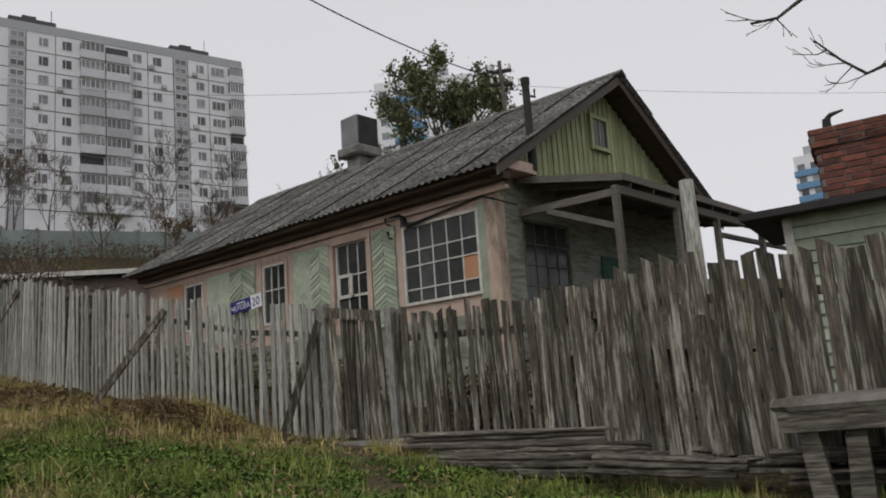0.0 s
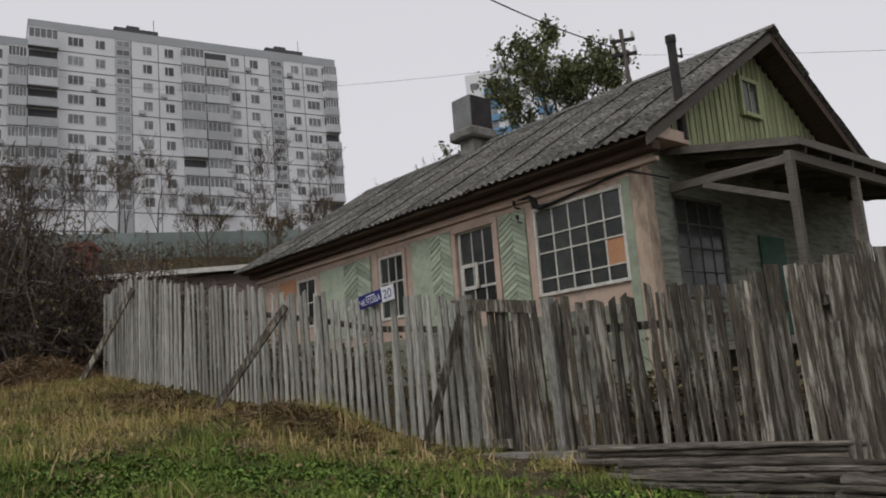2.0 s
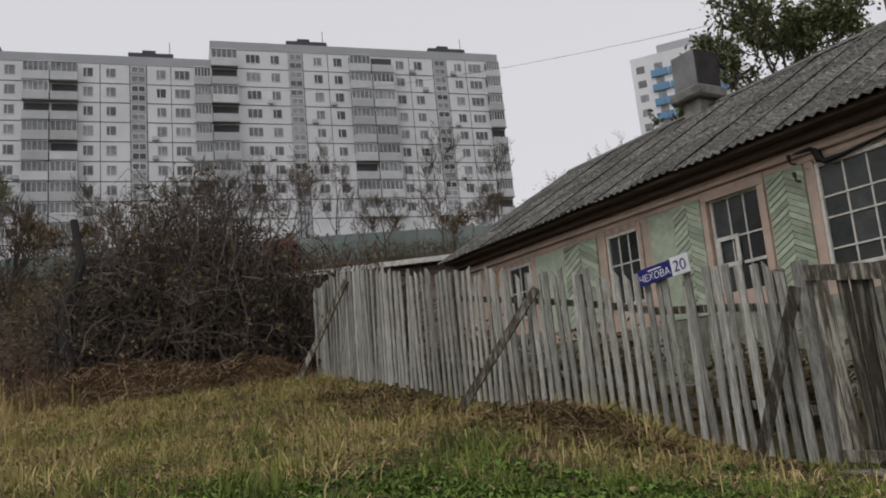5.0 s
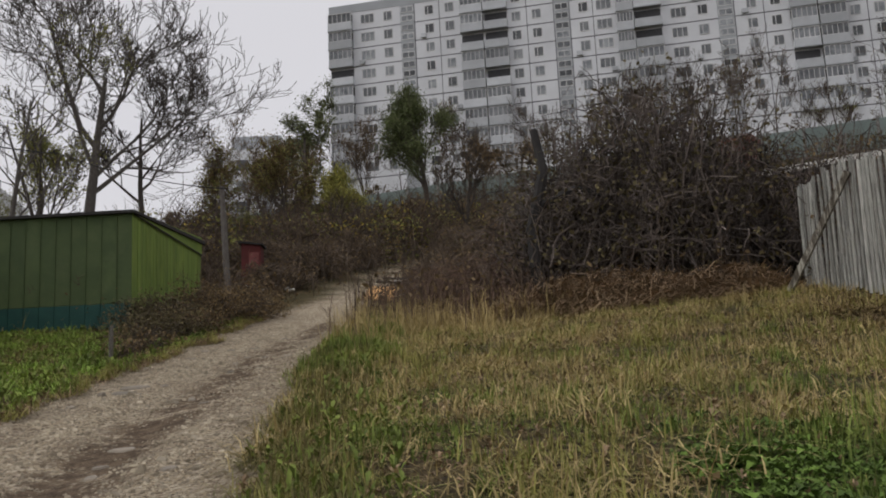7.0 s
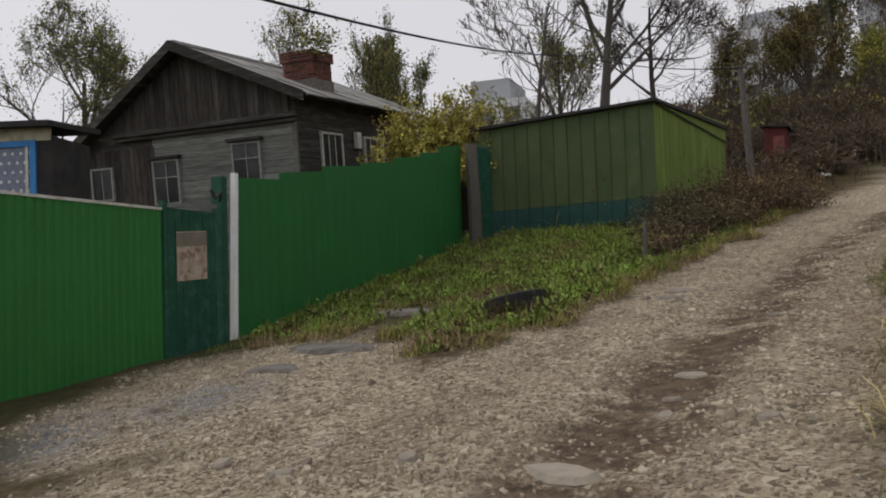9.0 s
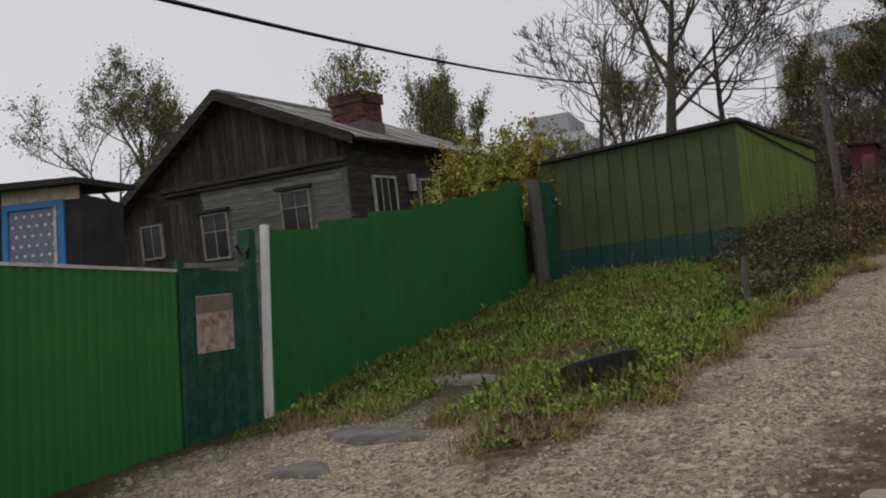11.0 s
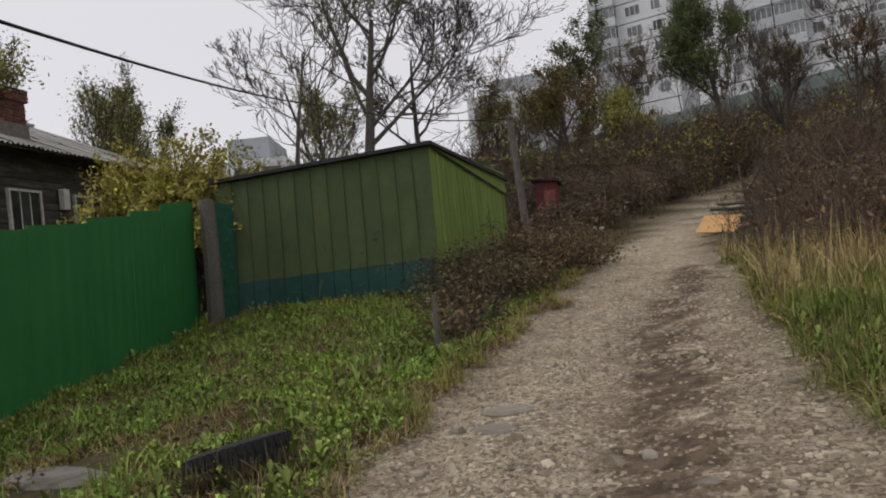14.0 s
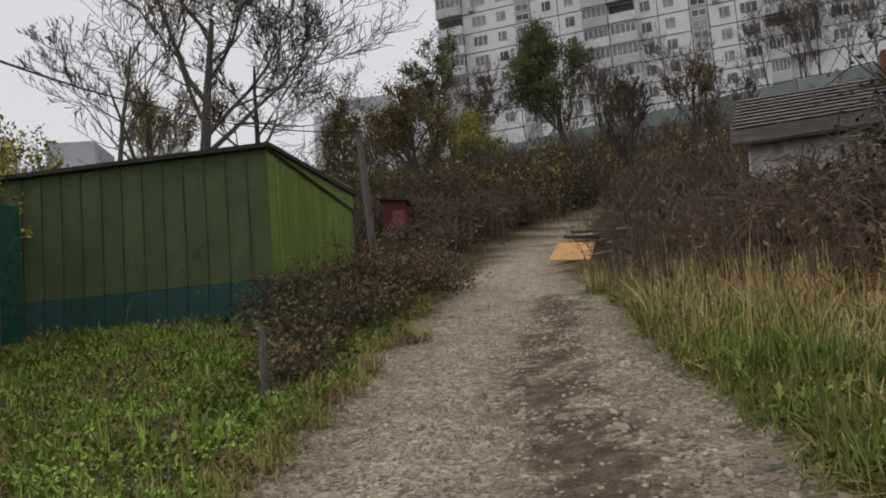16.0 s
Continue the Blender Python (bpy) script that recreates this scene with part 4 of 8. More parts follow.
# ---- timber, slab table and shack beside the fence ----
def rough_timber(name, a, b, w, h, label, seed, material=None):
    rnd = random.Random(seed)
    a, b = Vector(a) + Vector((0, 0, 0.1)), Vector(b) + Vector((0, 0, 0.1))
    ln = (b - a).length
    d = (b - a).normalized()
    t = thing(name, frame_axes(a, d, Vector((0, 0, 1)).cross(d)), label, "timber", group="pile of old timbers")
    n = 11
    for low, high in ((-0.5, -0.12), (-0.08, 0.22), (0.25, 0.5)):
        mb = Mesh()
        s0, s1 = rnd.uniform(0, 0.07) * ln, ln * (1 - rnd.uniform(0, 0.09))
        off = rnd.uniform(-0.06, 0.06) * w
        for i in range(n + 1):
            x = s0 + (s1 - s0) * i / n
            k = rnd.uniform(0.86, 1.08)
            z0, z1 = h * (low + rnd.uniform(-0.05, 0.03)), h * (high + rnd.uniform(-0.05, 0.04))
            y0, y1 = off - w / 2 * k * rnd.uniform(0.9, 1.05), off + w / 2 * k
            e = min(0.018, (z1 - z0) * 0.3)
            k0 = len(mb.v)
            mb.v += [(x, y0 + e, z0), (x, y1 - e, z0), (x, y1, z0 + e), (x, y1, z1 - e), (x, y1 - e, z1), (x, y0 + e, z1), (x, y0, z1 - e), (x, y0, z0 + e)]
            if i:
                for j in range(8):
                    q = (j + 1) % 8
                    mb.f.append((k0 - 8 + j, k0 - 8 + q, k0 + q, k0 + j))
            else:
                mb.f.append(tuple(range(k0 + 7, k0 - 1, -1)))
        mb.f.append(tuple(range(k0, k0 + 8)))
        part("split_layer", mb, material or M_LOG, t)
    return t


for i, (a, b, w, h, lab) in enumerate([
    ((-0.55, 9.35, 0.93), (1.85, 8.25, 0.84), 0.30, 0.16, "split rotten grey timber on top of the pile by the fence"),
    ((-0.25, 9.0, 0.80), (2.25, 8.0, 0.68), 0.34, 0.15, "long decayed dark timber lying by the fence"),
    ((-0.2, 8.7, 0.68), (1.5, 8.25, 0.56), 0.26, 0.24, "squared old beam with bolt holes lying by the fence"),
    ((1.3, 8.05, 0.60), (2.6, 7.45, 0.48), 0.22, 0.18, "short pale squared beam lying by the fence"),
    ((1.7, 8.3, 0.80), (3.1, 7.15, 0.56), 0.14, 0.09, "thin rotten plank lying by the fence"),
    ((2.5, 7.6, 0.52), (3.7, 6.9, 0.46), 0.35, 0.16, "decayed wide timber below the slab table"),
    ((2.6, 6.95, 0.60), (4.4, 6.1, 0.55), 0.34, 0.10, "flat grey plank in the stack under the table"),
    ((2.65, 6.9, 0.45), (4.4, 6.0, 0.38), 0.40, 0.12, "lower grey plank in the stack under the table"),
    ((2.2, 7.8, 0.60), (2.9, 7.6, 0.52), 0.3, 0.2, "short block of broken timber"),
]):
    rough_timber("old_timber", a, b, w, h, lab, 200 + i)
bolts = [(0.15, 8.49, 0.64), (0.65, 8.36, 0.60)]
for p in bolts:
    solid("bolt", Mesh().tube([p, (p[0] - 0.03, p[1] - 0.06, p[2])], [0.035, 0.03], 8), M_METALGREY, "pale rusty bolt in the old beam", "bolt", group="beam bolts")
tb = thing("slab_table", pose(3.5, 6.35, 0, 0, 0, -33), "rough table made of a thick stained slab on stacked blocks", "table")
rim = [(-0.95, -0.32), (-0.80, -0.47), (-0.2, -0.43), (0.35, -0.48), (0.95, -0.44), (0.98, 0.45), (0.3, 0.5), (-0.5, 0.46), (-0.88, 0.34)]
part("tabletop", Mesh().hexa([(x * 0.97, y * 0.96, 1.06) for x, y in rim], [(x, y, 1.10) for x, y in rim]).hexa([(x, y, 1.10) for x, y in rim], [(x * 0.95, y * 0.93, 1.165 + 0.02 * math.sin(7 * x)) for x, y in rim]), M_OLDSLAB, tb)
part("frame_board", Mesh().box(-0.88, -0.42, 0.90, 0.85, -0.36, 1.055, 0.006), M_LOG, tb)
part("frame_board", Mesh().box(-0.9, 0.38, 0.93, 0.85, 0.44, 1.055, 0.006), M_LOG, tb)
for x0, lean in ((-0.78, 0.06), (-0.42, -0.05), (0.1, 0.0), (0.62, 0.03)):
    part("leg", Mesh().hexa([(x0 + lean, -0.34, 0.3), (x0 + 0.17 + lean, -0.34, 0.3), (x0 + 0.17 + lean, -0.24, 0.3), (x0 + lean, -0.24, 0.3)], [(x0, -0.35, 1.056), (x0 + 0.14, -0.35, 1.056), (x0 + 0.14, -0.26, 1.056), (x0, -0.26, 1.056)]), M_LOG, tb)
part("block", Mesh().box(-0.15, -0.5, 0.62, 0.9, -0.43, 0.9, 0.02), M_CONCRETE, tb)
part("back_panel", Mesh().box(-0.85, 0.28, 0.3, 0.85, 0.34, 1.05, 0.01), M_PICKET_DARK, tb)


def brick_stack(parent, x0, y0, z0, nx, ny, rows, bl=0.25, bw=0.12, bh=0.065):
    """Courses of single bricks round a mortar core."""
    lx, ly, c = nx * (bl + 0.012), ny * (bl + 0.012), bh + 0.012
    part("mortar_core", Mesh().box(x0 + 0.012, y0 + 0.012, z0, x0 + lx - 0.012, y0 + ly - 0.012, z0 + rows * c), M_MORTAR, parent)
    me = boxmesh("brick", M_BRICK, bl, bw, bh, 0.006)
    for r in range(rows):
        z = z0 + (r + 0.5) * c
        for side in range(4):
            n = nx if side % 2 == 0 else ny
            for i in range(n):
                s = (i + 0.5) * (bl + 0.012) + (0.06 if r % 2 else -0.0)
                s = min(s, n * (bl + 0.012) - bl / 2 + 0.01)
                j = random.uniform(-0.008, 0.008)
                p = [(x0 + s, y0 + bw / 2 + j), (x0 + lx - bw / 2 + j, y0 + s), (x0 + s, y0 + ly - bw / 2 + j), (x0 + bw / 2 + j, y0 + s)][side]
                part("brick", me, None, parent, "", pose(p[0], p[1], z, random.uniform(-1, 1), random.uniform(-1, 1), 90 * (side % 2) + random.uniform(-1.5, 1.5)))


def shack():
    m = pose(4.05, 9.15, 0, 0, 0, -28)
    s = thing("mint_shack", m, "small shack with pale mint boarding and a flat dark roof", "shed")
    part("wall", Mesh().box(0, 0.05, 0.3, 4, 3.0, 3.12), M_MINT, s)
    for i in range(18):
        z = 0.55 + i * 0.145
        part("siding_board", Mesh().hexa([(-0.01, 0.0, z), (4.0, 0.0, z), (4.0, 0.045, z), (-0.01, 0.045, z)], [(-0.01, 0.03, z + 0.14), (4.0, 0.03, z + 0.14), (4.0, 0.045, z + 0.14), (-0.01, 0.045, z + 0.14)]), M_MINT, s)
        part("siding_board", Mesh().box(-0.03, 0.05, z, -0.005, 3.0, z + 0.138), M_MINT, s)
    part("corner_board", Mesh().box(-0.04, -0.03, 0.4, 0.06, -0.005, 3.12, 0.005), M_WHITE, s)
    part("roof", Mesh().hexa([(-0.45, -0.35, 3.12), (4.3, -0.35, 3.12), (4.3, 3.3, 3.35), (-0.45, 3.3, 3.35)], [(-0.45, -0.35, 3.2), (4.3, -0.35, 3.2), (4.3, 3.3, 3.43), (-0.45, 3.3, 3.43)]), M_TAR, s, "flat tarred roof")
    ch = part("chimney", Mesh().box(0.45, 0.45, 3.2, 1.15, 1.15, 3.28), M_MORTAR, s, "crumbling red brick chimney")
    brick_stack(ch, 0.42, 0.42, 3.28, 3, 3, 9)
    brick_stack(ch, 0.38, 0.38, 3.973, 3, 3, 3, bl=0.278)
    part("cowl", Mesh().tube([(0.6, 0.6, 4.2), (0.6, 0.6, 4.34), (0.66, 0.6, 4.4), (0.8, 0.58, 4.42)], [0.06, 0.05, 0.03, 0.012], 7), M_TAR, ch)


shack()


# ---- green sheet fence with gate across the track ----
def profiled_sheet(name, w, h, pitch, depth, material, top_step=0.0):
    """A ribbed metal sheet standing on its foot, which faces -y; x from 0 to w."""
    mb = Mesh()
    pts, x = [], 0.0
    while x < w - 1e-6:
        for fx, fy in ((0.0, 0), (0.40, 0), (0.52, -depth), (0.88, -depth)):
            if x + fx * pitch <= w:
                pts.append((x + fx * pitch, fy))
        x += pitch
    pts.append((w, 0))
    for (xa, ya), (xb, yb) in zip(pts[:-1], pts[1:]):
        za, zb = h + top_step * xa / w, h + top_step * xb / w
        mb.face([(xa, ya, 0), (xb, yb, 0), (xb, yb, zb), (xa, ya, za)])
        mb.face([(xb, yb + 0.004, 0), (xa, ya + 0.004, 0), (xa, ya + 0.004, za), (xb, yb + 0.004, zb)])
    return mb.mesh(name, material)


def sheet_fence():
    f = thing("sheet_metal_fence", pose(0, 0, 0), "smooth dark green sheet metal fence with a stepped top edge", "fence")
    a, b = Vector((-16.68, 2.79)), Vector((-25.25, 7.18))
    d = (b - a).normalized()
    cuts = [0.0, 1.12, 2.48, 3.96, 5.48, 6.9, 8.1, (b - a).length]
    tops = [(3.54, 3.63), (3.73, 3.92), (4.0, 4.19), (4.24, 4.45), (4.53, 4.75), (4.83, 5.01), (5.13, 5.4)]
    yaw = math.degrees(math.atan2(-d.y, -d.x))
    for i, (s0, s1) in enumerate(zip(cuts[:-1], cuts[1:])):
        p0, p1 = a + d * s0, a + d * s1
        z0, z1 = float(np.interp(s0, (0, 3.2, 5.6, 9.6), (1.38, 1.86, 2.15, 2.86))) - 0.12, float(np.interp(s1, (0, 3.2, 5.6, 9.6), (1.38, 1.86, 2.15, 2.86))) - 0.12
        mb = Mesh()
        k = 9
        n = Vector((-d.y, d.x)) * -1
        ring = []
        for j in range(k + 1):
            q = p0 + (p1 - p0) * (j / k)
            ring.append((q - Vector((d.y, -d.x)) * (0.006 * (j % 2)), z0 + (z1 - z0) * j / k, tops[i][0] + (tops[i][1] - tops[i][0]) * j / k))
        off = Vector((d.y, -d.x)) * -0.02
        lo = [(*q, zb) for q, zb, _ in ring] + [(*(q + off), zb) for q, zb, _ in ring[::-1]]
        hi = [(*q, tz) for q, _, tz in ring] + [(*(q + off), tz) for q, _, tz in ring[::-1]]
        mb.hexa(lo, hi)
        part("metal_sheet", mb, M_GREENSHEET, f)
    for s0 in cuts[1:-1]:
        p = a + d * s0 + Vector((d.y, -d.x)) * -0.06
        z = float(np.interp(s0, (0, 3.2, 5.6, 9.6), (1.38, 1.86, 2.15, 2.86)))
        part("fence_post", Mesh().tube([(*p, z - 0.3), (*p, z + 2.0)], 0.035, 6), M_DARKGREEN, f)
    for fz in (0.5, 1.7):
        pa, pb = a + Vector((d.y, -d.x)) * -0.05, b + Vector((d.y, -d.x)) * -0.05
        part("rail", Mesh().beam((*pa, 1.38 + fz), (*pb, 2.86 + fz), 0.04, 0.06), M_DARKGREEN, f)
    solid("white_post", Mesh().beam((-16.45, 2.74, 1.22), (-16.56, 2.78, 3.58), 0.075, 0.075, up=(d.x, d.y, 0)), M_POSTWHITE, "white painted post beside the green gate", "post")
    solid("grey_post", Mesh().tube([(-24.95, 7.45, 2.5), (-25.0, 7.45, 4.0), (-25.1, 7.42, 5.38)], [0.17, 0.16, 0.15], 9), M_OLDWOOD, "thick weathered grey wooden post at the fence end", "post")
    solid("corner_sheet", Mesh().box(-0.02, -0.25, 0, 0.02, 0.25, 2.4).box(-0.05, -0.28, 0, -0.02, -0.2, 2.35), M_DARKGREEN, "narrow teal sheet between post and shed", "metal sheet", pose(-25.3, 7.75, 2.95, 0, 0, 35))

    g = thing("green_gate", pose(0, 0, 0), "chipped dark green board gate with a faded poster", "gate")
    ga, gb = Vector((-15.37, 2.12)), Vector((-16.2, 2.55))
    gd = (gb - ga).normalized()
    fr = Vector((gd.y, -gd.x)) * -1
    fr = fr if fr.dot(Vector((1, 0.2))) > 0 else -fr
    for i in range(7):
        p0, p1 = ga + (gb - ga) * (i / 7 + 0.004), ga + (gb - ga) * ((i + 1) / 7 - 0.004)
        q = fr * 0.03
        part("board", Mesh().hexa([(*p0, 1.12), (*p1, 1.12), (*(p1 + q), 1.12), (*(p0 + q), 1.12)], [(*p0, 3.02), (*p1, 3.02), (*(p1 + q), 3.02), (*(p0 + q), 3.02)]), M_DARKGREEN, g)
    part("top_rail", Mesh().beam((*(ga + fr * 0.02), 3.05), (*(gb + fr * 0.02), 3.1), 0.07, 0.05), M_METALGREY, g)
    part("bottom_rail", Mesh().beam((*(ga + fr * 0.03), 1.1), (*(gb + fr * 0.03), 1.14), 0.05, 0.04), M_WHITE, g)
    pa, pb = ga + (gb - ga) * 0.16 + fr * 0.034, ga + (gb - ga) * 0.78 + fr * 0.034
    poster = part("poster", Mesh().hexa([(*pa, 2.15), (*pb, 2.18), (*(pb + fr * 0.004), 2.18), (*(pa + fr * 0.004), 2.15)], [(*pa, 2.74), (*pb, 2.78), (*(pb + fr * 0.004), 2.78), (*(pa + fr * 0.004), 2.74)]), M_POSTER, g, "torn sun-faded poster")
    pc, pd_ = pa + fr * 0.006, pb + fr * 0.006
    part("poster_band", Mesh().hexa([(*pc, 2.56), (*pd_, 2.6), (*(pd_ + fr * 0.002), 2.6), (*(pc + fr * 0.002), 2.56)], [(*pc, 2.73), (*pd_, 2.77), (*(pd_ + fr * 0.002), 2.77), (*(pc + fr * 0.002), 2.73)]), M_STONE, poster)
    jamb = Mesh().beam((-16.3, 2.60, 0.95), (-16.32, 2.61, 3.5), 0.16, 0.12, up=(gd.x, gd.y, 0))
    part("gate_post", jamb, M_DARKGREEN, g)
    part("gate_post", Mesh().beam((-15.33, 2.1, 0.9), (-15.33, 2.1, 3.1), 0.07, 0.07, up=(gd.x, gd.y, 0)), M_DARKGREEN, g)
    part("latch", Mesh().tube([(-16.27, 2.62, 3.15), (-16.18, 2.65, 3.28), (-16.06, 2.6, 3.2), (-16.02, 2.55, 3.3)], 0.022, 6), M_TAR, g, "twisted iron latch")

    p = thing("profiled_fence", pose(0, 0, 0), "bright green profiled sheet fence beside the gate", "fence")
    a2, b2 = Vector((-15.3, 2.08)), Vector((-8.6, -1.4))
    e = (b2 - a2).normalized()
    ln = (b2 - a2).length
    me = profiled_sheet("profiled_panel", 1.15, 1.98, 0.115, 0.02, M_GREENSHEET2)
    k = int(ln / 1.15)
    for i in range(k):
        q = a2 + e * (1.15 * i)
        o = frame_axes((q.x, q.y, 1.0 - 0.0 * i), (e.x, e.y, 0), (-e.y, e.x, 0))
        ob = part("metal_sheet", me, None, p, "", o @ pose(1.15, 0, 0, 0, 0, 180))
    part("top_trim", Mesh().beam((*a2, 3.0), (*b2, 2.98), 0.05, 0.03), M_WHITE, p)
    part("bottom_rail", Mesh().beam((*(a2 + fr * 0.05), 1.02), (*(b2 + fr * 0.05), 0.95), 0.06, 0.05), M_OLDWOOD, p)
    return f


sheet_fence()


# ---- green shed ----
def green_shed():
    c = Vector((-22.9, 11.25))
    m = frame_axes((c.x, c.y, 0), (0.697, 0.717, 0), (-0.717, 0.697, 0))
    s = thing("green_shed", m, "boxy olive green shed of vertical metal strips with a teal base", "shed")
    w, dp = 4.8, 4.9
    part("body", Mesh().box(-w + 0.03, 0.03, 2.3, -0.03, dp - 0.03, 5.9), M_SHED, s)
    for i in range(13):
        x0 = -w + i * w / 13
        zb = 3.28
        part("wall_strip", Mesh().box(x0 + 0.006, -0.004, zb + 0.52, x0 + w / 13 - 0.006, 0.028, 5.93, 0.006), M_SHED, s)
        part("seam", Mesh().box(x0 - 0.012, -0.026, zb + 0.54, x0 + 0.012, -0.005, 5.93), M_SHED, s)
        part("base_strip", Mesh().box(x0 + 0.004, -0.014, zb - 0.5, x0 + w / 13 - 0.004, 0.028, zb + 0.515, 0.005), M_SHED_BASE, s)
    for i in range(30):
        y0 = i * dp / 30
        off = random.uniform(0, 0.012)
        # Side boards are coloured paler than the front strips.
        part("side_board", Mesh().box(-0.03 + off, y0 + 0.006, 2.9 + 0.04 * i, 0.0 + off, y0 + dp / 30 - 0.006, 5.93, 0.004), M_SHED_SIDE, s)
    part("roof", Mesh().hexa([(-w - 0.08, -0.14, 5.93), (0.1, -0.14, 5.93), (0.1, dp + 0.1, 5.93), (-w - 0.08, dp + 0.1, 5.93)], [(-w - 0.08, -0.14, 6.0), (0.1, -0.14, 6.0), (0.1, dp + 0.1, 6.03), (-w - 0.08, dp + 0.1, 6.03)]), M_TAR, s, "thin tarred roof edge")
    part("fascia_board", Mesh().hexa([(0.012, 0.0, 5.92), (0.04, 0.0, 5.92), (0.04, dp, 5.62), (0.012, dp, 5.62)], [(0.012, 0.0, 5.99), (0.04, 0.0, 5.99), (0.04, dp, 6.12), (0.012, dp, 6.12)]), M_SHED_SIDE, s)
    part("dark_edge", Mesh().hexa([(0.041, 0.0, 5.90), (0.055, 0.0, 5.90), (0.055, dp, 5.58), (0.041, dp, 5.58)], [(0.041, 0.0, 5.93), (0.055, 0.0, 5.93), (0.055, dp, 5.61), (0.041, dp, 5.61)]), M_TAR, s)


green_shed()


# ---- dark timber house ----
def timber_house():
    m = frame_axes((-27.4, 3.2, 0), (0.5, 0.866, 0), (-0.866, 0.5, 0)) @ pose(0, 0, 6, 5.5, 0, 0) @ pose(0, 0, -6)
    h = thing("timber_house", m, "dark weathered timber house with a grey slate roof and carved gable", "house")
    ln = 8.0
    part("wall", Mesh().box(-9.7, 0.33, 1.6, -7.7, ln, 5.2), M_DARKWOOD, h)
    part("wall", Mesh().box(-7.7, 0.33, 1.6, -0.33, ln, 6.75).box(-0.6, 0.37, 6.75, -0.33, ln, 7.355), M_DARKWOOD, h)
    for i in range(24):
        z = 2.6 + i * 0.172
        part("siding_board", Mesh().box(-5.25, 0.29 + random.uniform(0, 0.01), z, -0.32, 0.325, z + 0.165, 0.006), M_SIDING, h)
        # Side boards take the dark timber colour, front boards the pale siding.
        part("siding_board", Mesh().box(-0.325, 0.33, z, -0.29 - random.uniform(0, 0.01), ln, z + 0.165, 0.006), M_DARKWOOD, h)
    for i in range(24):
        x = -9.75 + i * 0.19
        part("porch_plank", Mesh().box(x, 0.28, 2.2, x + 0.18, 0.325, min(6.3, 9.05 - (-3.9 - x) * 0.64 - 0.15), 0.005), M_DARKBOARD, h)
    part("corner_post", Mesh().box(-0.40, 0.25, 1.8, -0.27, 0.36, 6.78, 0.008), M_GREYWOOD, h)
    part("belt", Mesh().box(-6.6, 0.05, 6.62, -0.1, 0.28, 6.76, 0.02).box(-6.5, 0.14, 6.5, -0.2, 0.285, 6.615, 0.02), M_DARKWOOD, h)
    rise = lambda x: 9.05 - (x + 3.9) * 0.45 if x > -3.9 else 9.05 - (-3.9 - x) * 0.64
    for i in range(34):
        x0 = -6.9 + i * 0.19
        t = min(rise(x0), rise(x0 + 0.18)) - 0.12
        if t > 6.8:
            part("gable_board", Mesh().box(x0, 0.24 + random.uniform(0, 0.012), 6.76, x0 + 0.182, 0.29, t), M_DARKBOARD, h)
    part("gable_back", Mesh().hexa([(-9.7, 0.3, 5.2), (-9.7, 0.36, 5.2), (-0.2, 0.36, 7.1), (-0.2, 0.3, 7.1)], [(-3.95, 0.3, 8.9), (-3.95, 0.36, 8.9), (-3.85, 0.36, 8.9), (-3.85, 0.3, 8.9)]), M_DARKWOOD, h)
    l1, l2 = math.hypot(4.25, 1.9125), math.hypot(6.1, 3.91)
    slate_slope(h, frame_axes((0.35, -0.15, 7.135), (0, 1, 0), (-3.9, 0, 1.755)), ln + 0.5, l1, M_SLATE_LIGHT, 8, 3)
    slate_slope(h, frame_axes((-10.0, ln + 0.35, 5.14), (0, -1, 0), (6.1, 0, 3.91)), ln + 0.5, l2, M_SLATE_LIGHT, 8, 4)
    part("roof_deck", Mesh().hexa([(0.3, -0.1, 7.085), (-3.9, -0.1, 8.98), (-3.9, -0.1, 9.02), (0.3, -0.1, 7.125)], [(0.3, ln + 0.3, 7.085), (-3.9, ln + 0.3, 8.98), (-3.9, ln + 0.3, 9.02), (0.3, ln + 0.3, 7.125)])
         .hexa([(-9.95, -0.1, 5.11), (-3.9, -0.1, 8.98), (-3.9, -0.1, 9.02), (-9.95, -0.1, 5.15)], [(-9.95, ln + 0.3, 5.11), (-3.9, ln + 0.3, 8.98), (-3.9, ln + 0.3, 9.02), (-9.95, ln + 0.3, 5.15)]), M_DARKWOOD, h)
    part("barge_board", Mesh().hexa([(0.35, -0.25, 6.945), (0.35, -0.22, 6.945), (-3.9, -0.22, 8.84), (-3.9, -0.25, 8.84)], [(0.35, -0.25, 7.225), (0.35, -0.22, 7.225), (-3.9, -0.22, 9.13), (-3.9, -0.25, 9.13)]), M_DARKWOOD, h)
    part("barge_board", Mesh().hexa([(-10.0, -0.25, 4.96), (-10.0, -0.22, 4.96), (-3.9, -0.22, 8.84), (-3.9, -0.25, 8.84)], [(-10.0, -0.25, 5.24), (-10.0, -0.22, 5.24), (-3.9, -0.22, 9.13), (-3.9, -0.25, 9.13)]), M_DARKWOOD, h)
    part("ridge_cap", Mesh().beam((-3.9, -0.2, 9.08), (-3.9, ln + 0.4, 9.08), 0.3, 0.08), M_SLATE_LIGHT, h)
    for x, z, w, hh in ((-2.35, 5.0, 0.85, 1.05), (-5.2, 4.6, 0.85, 1.2)):
        wn_ = window_unit(h, pose(x, 0.22, z), w, hh, 2, 2, M_GREYPAINT, M_GLASS, label="curtained window with a peeling frame", heights=[0.62, 0.38])
        part("lintel", Mesh().box(-0.16, -0.12, hh + 0.08, w + 0.16, 0.04, hh + 0.17, 0.01), M_DARKWOOD, wn_)
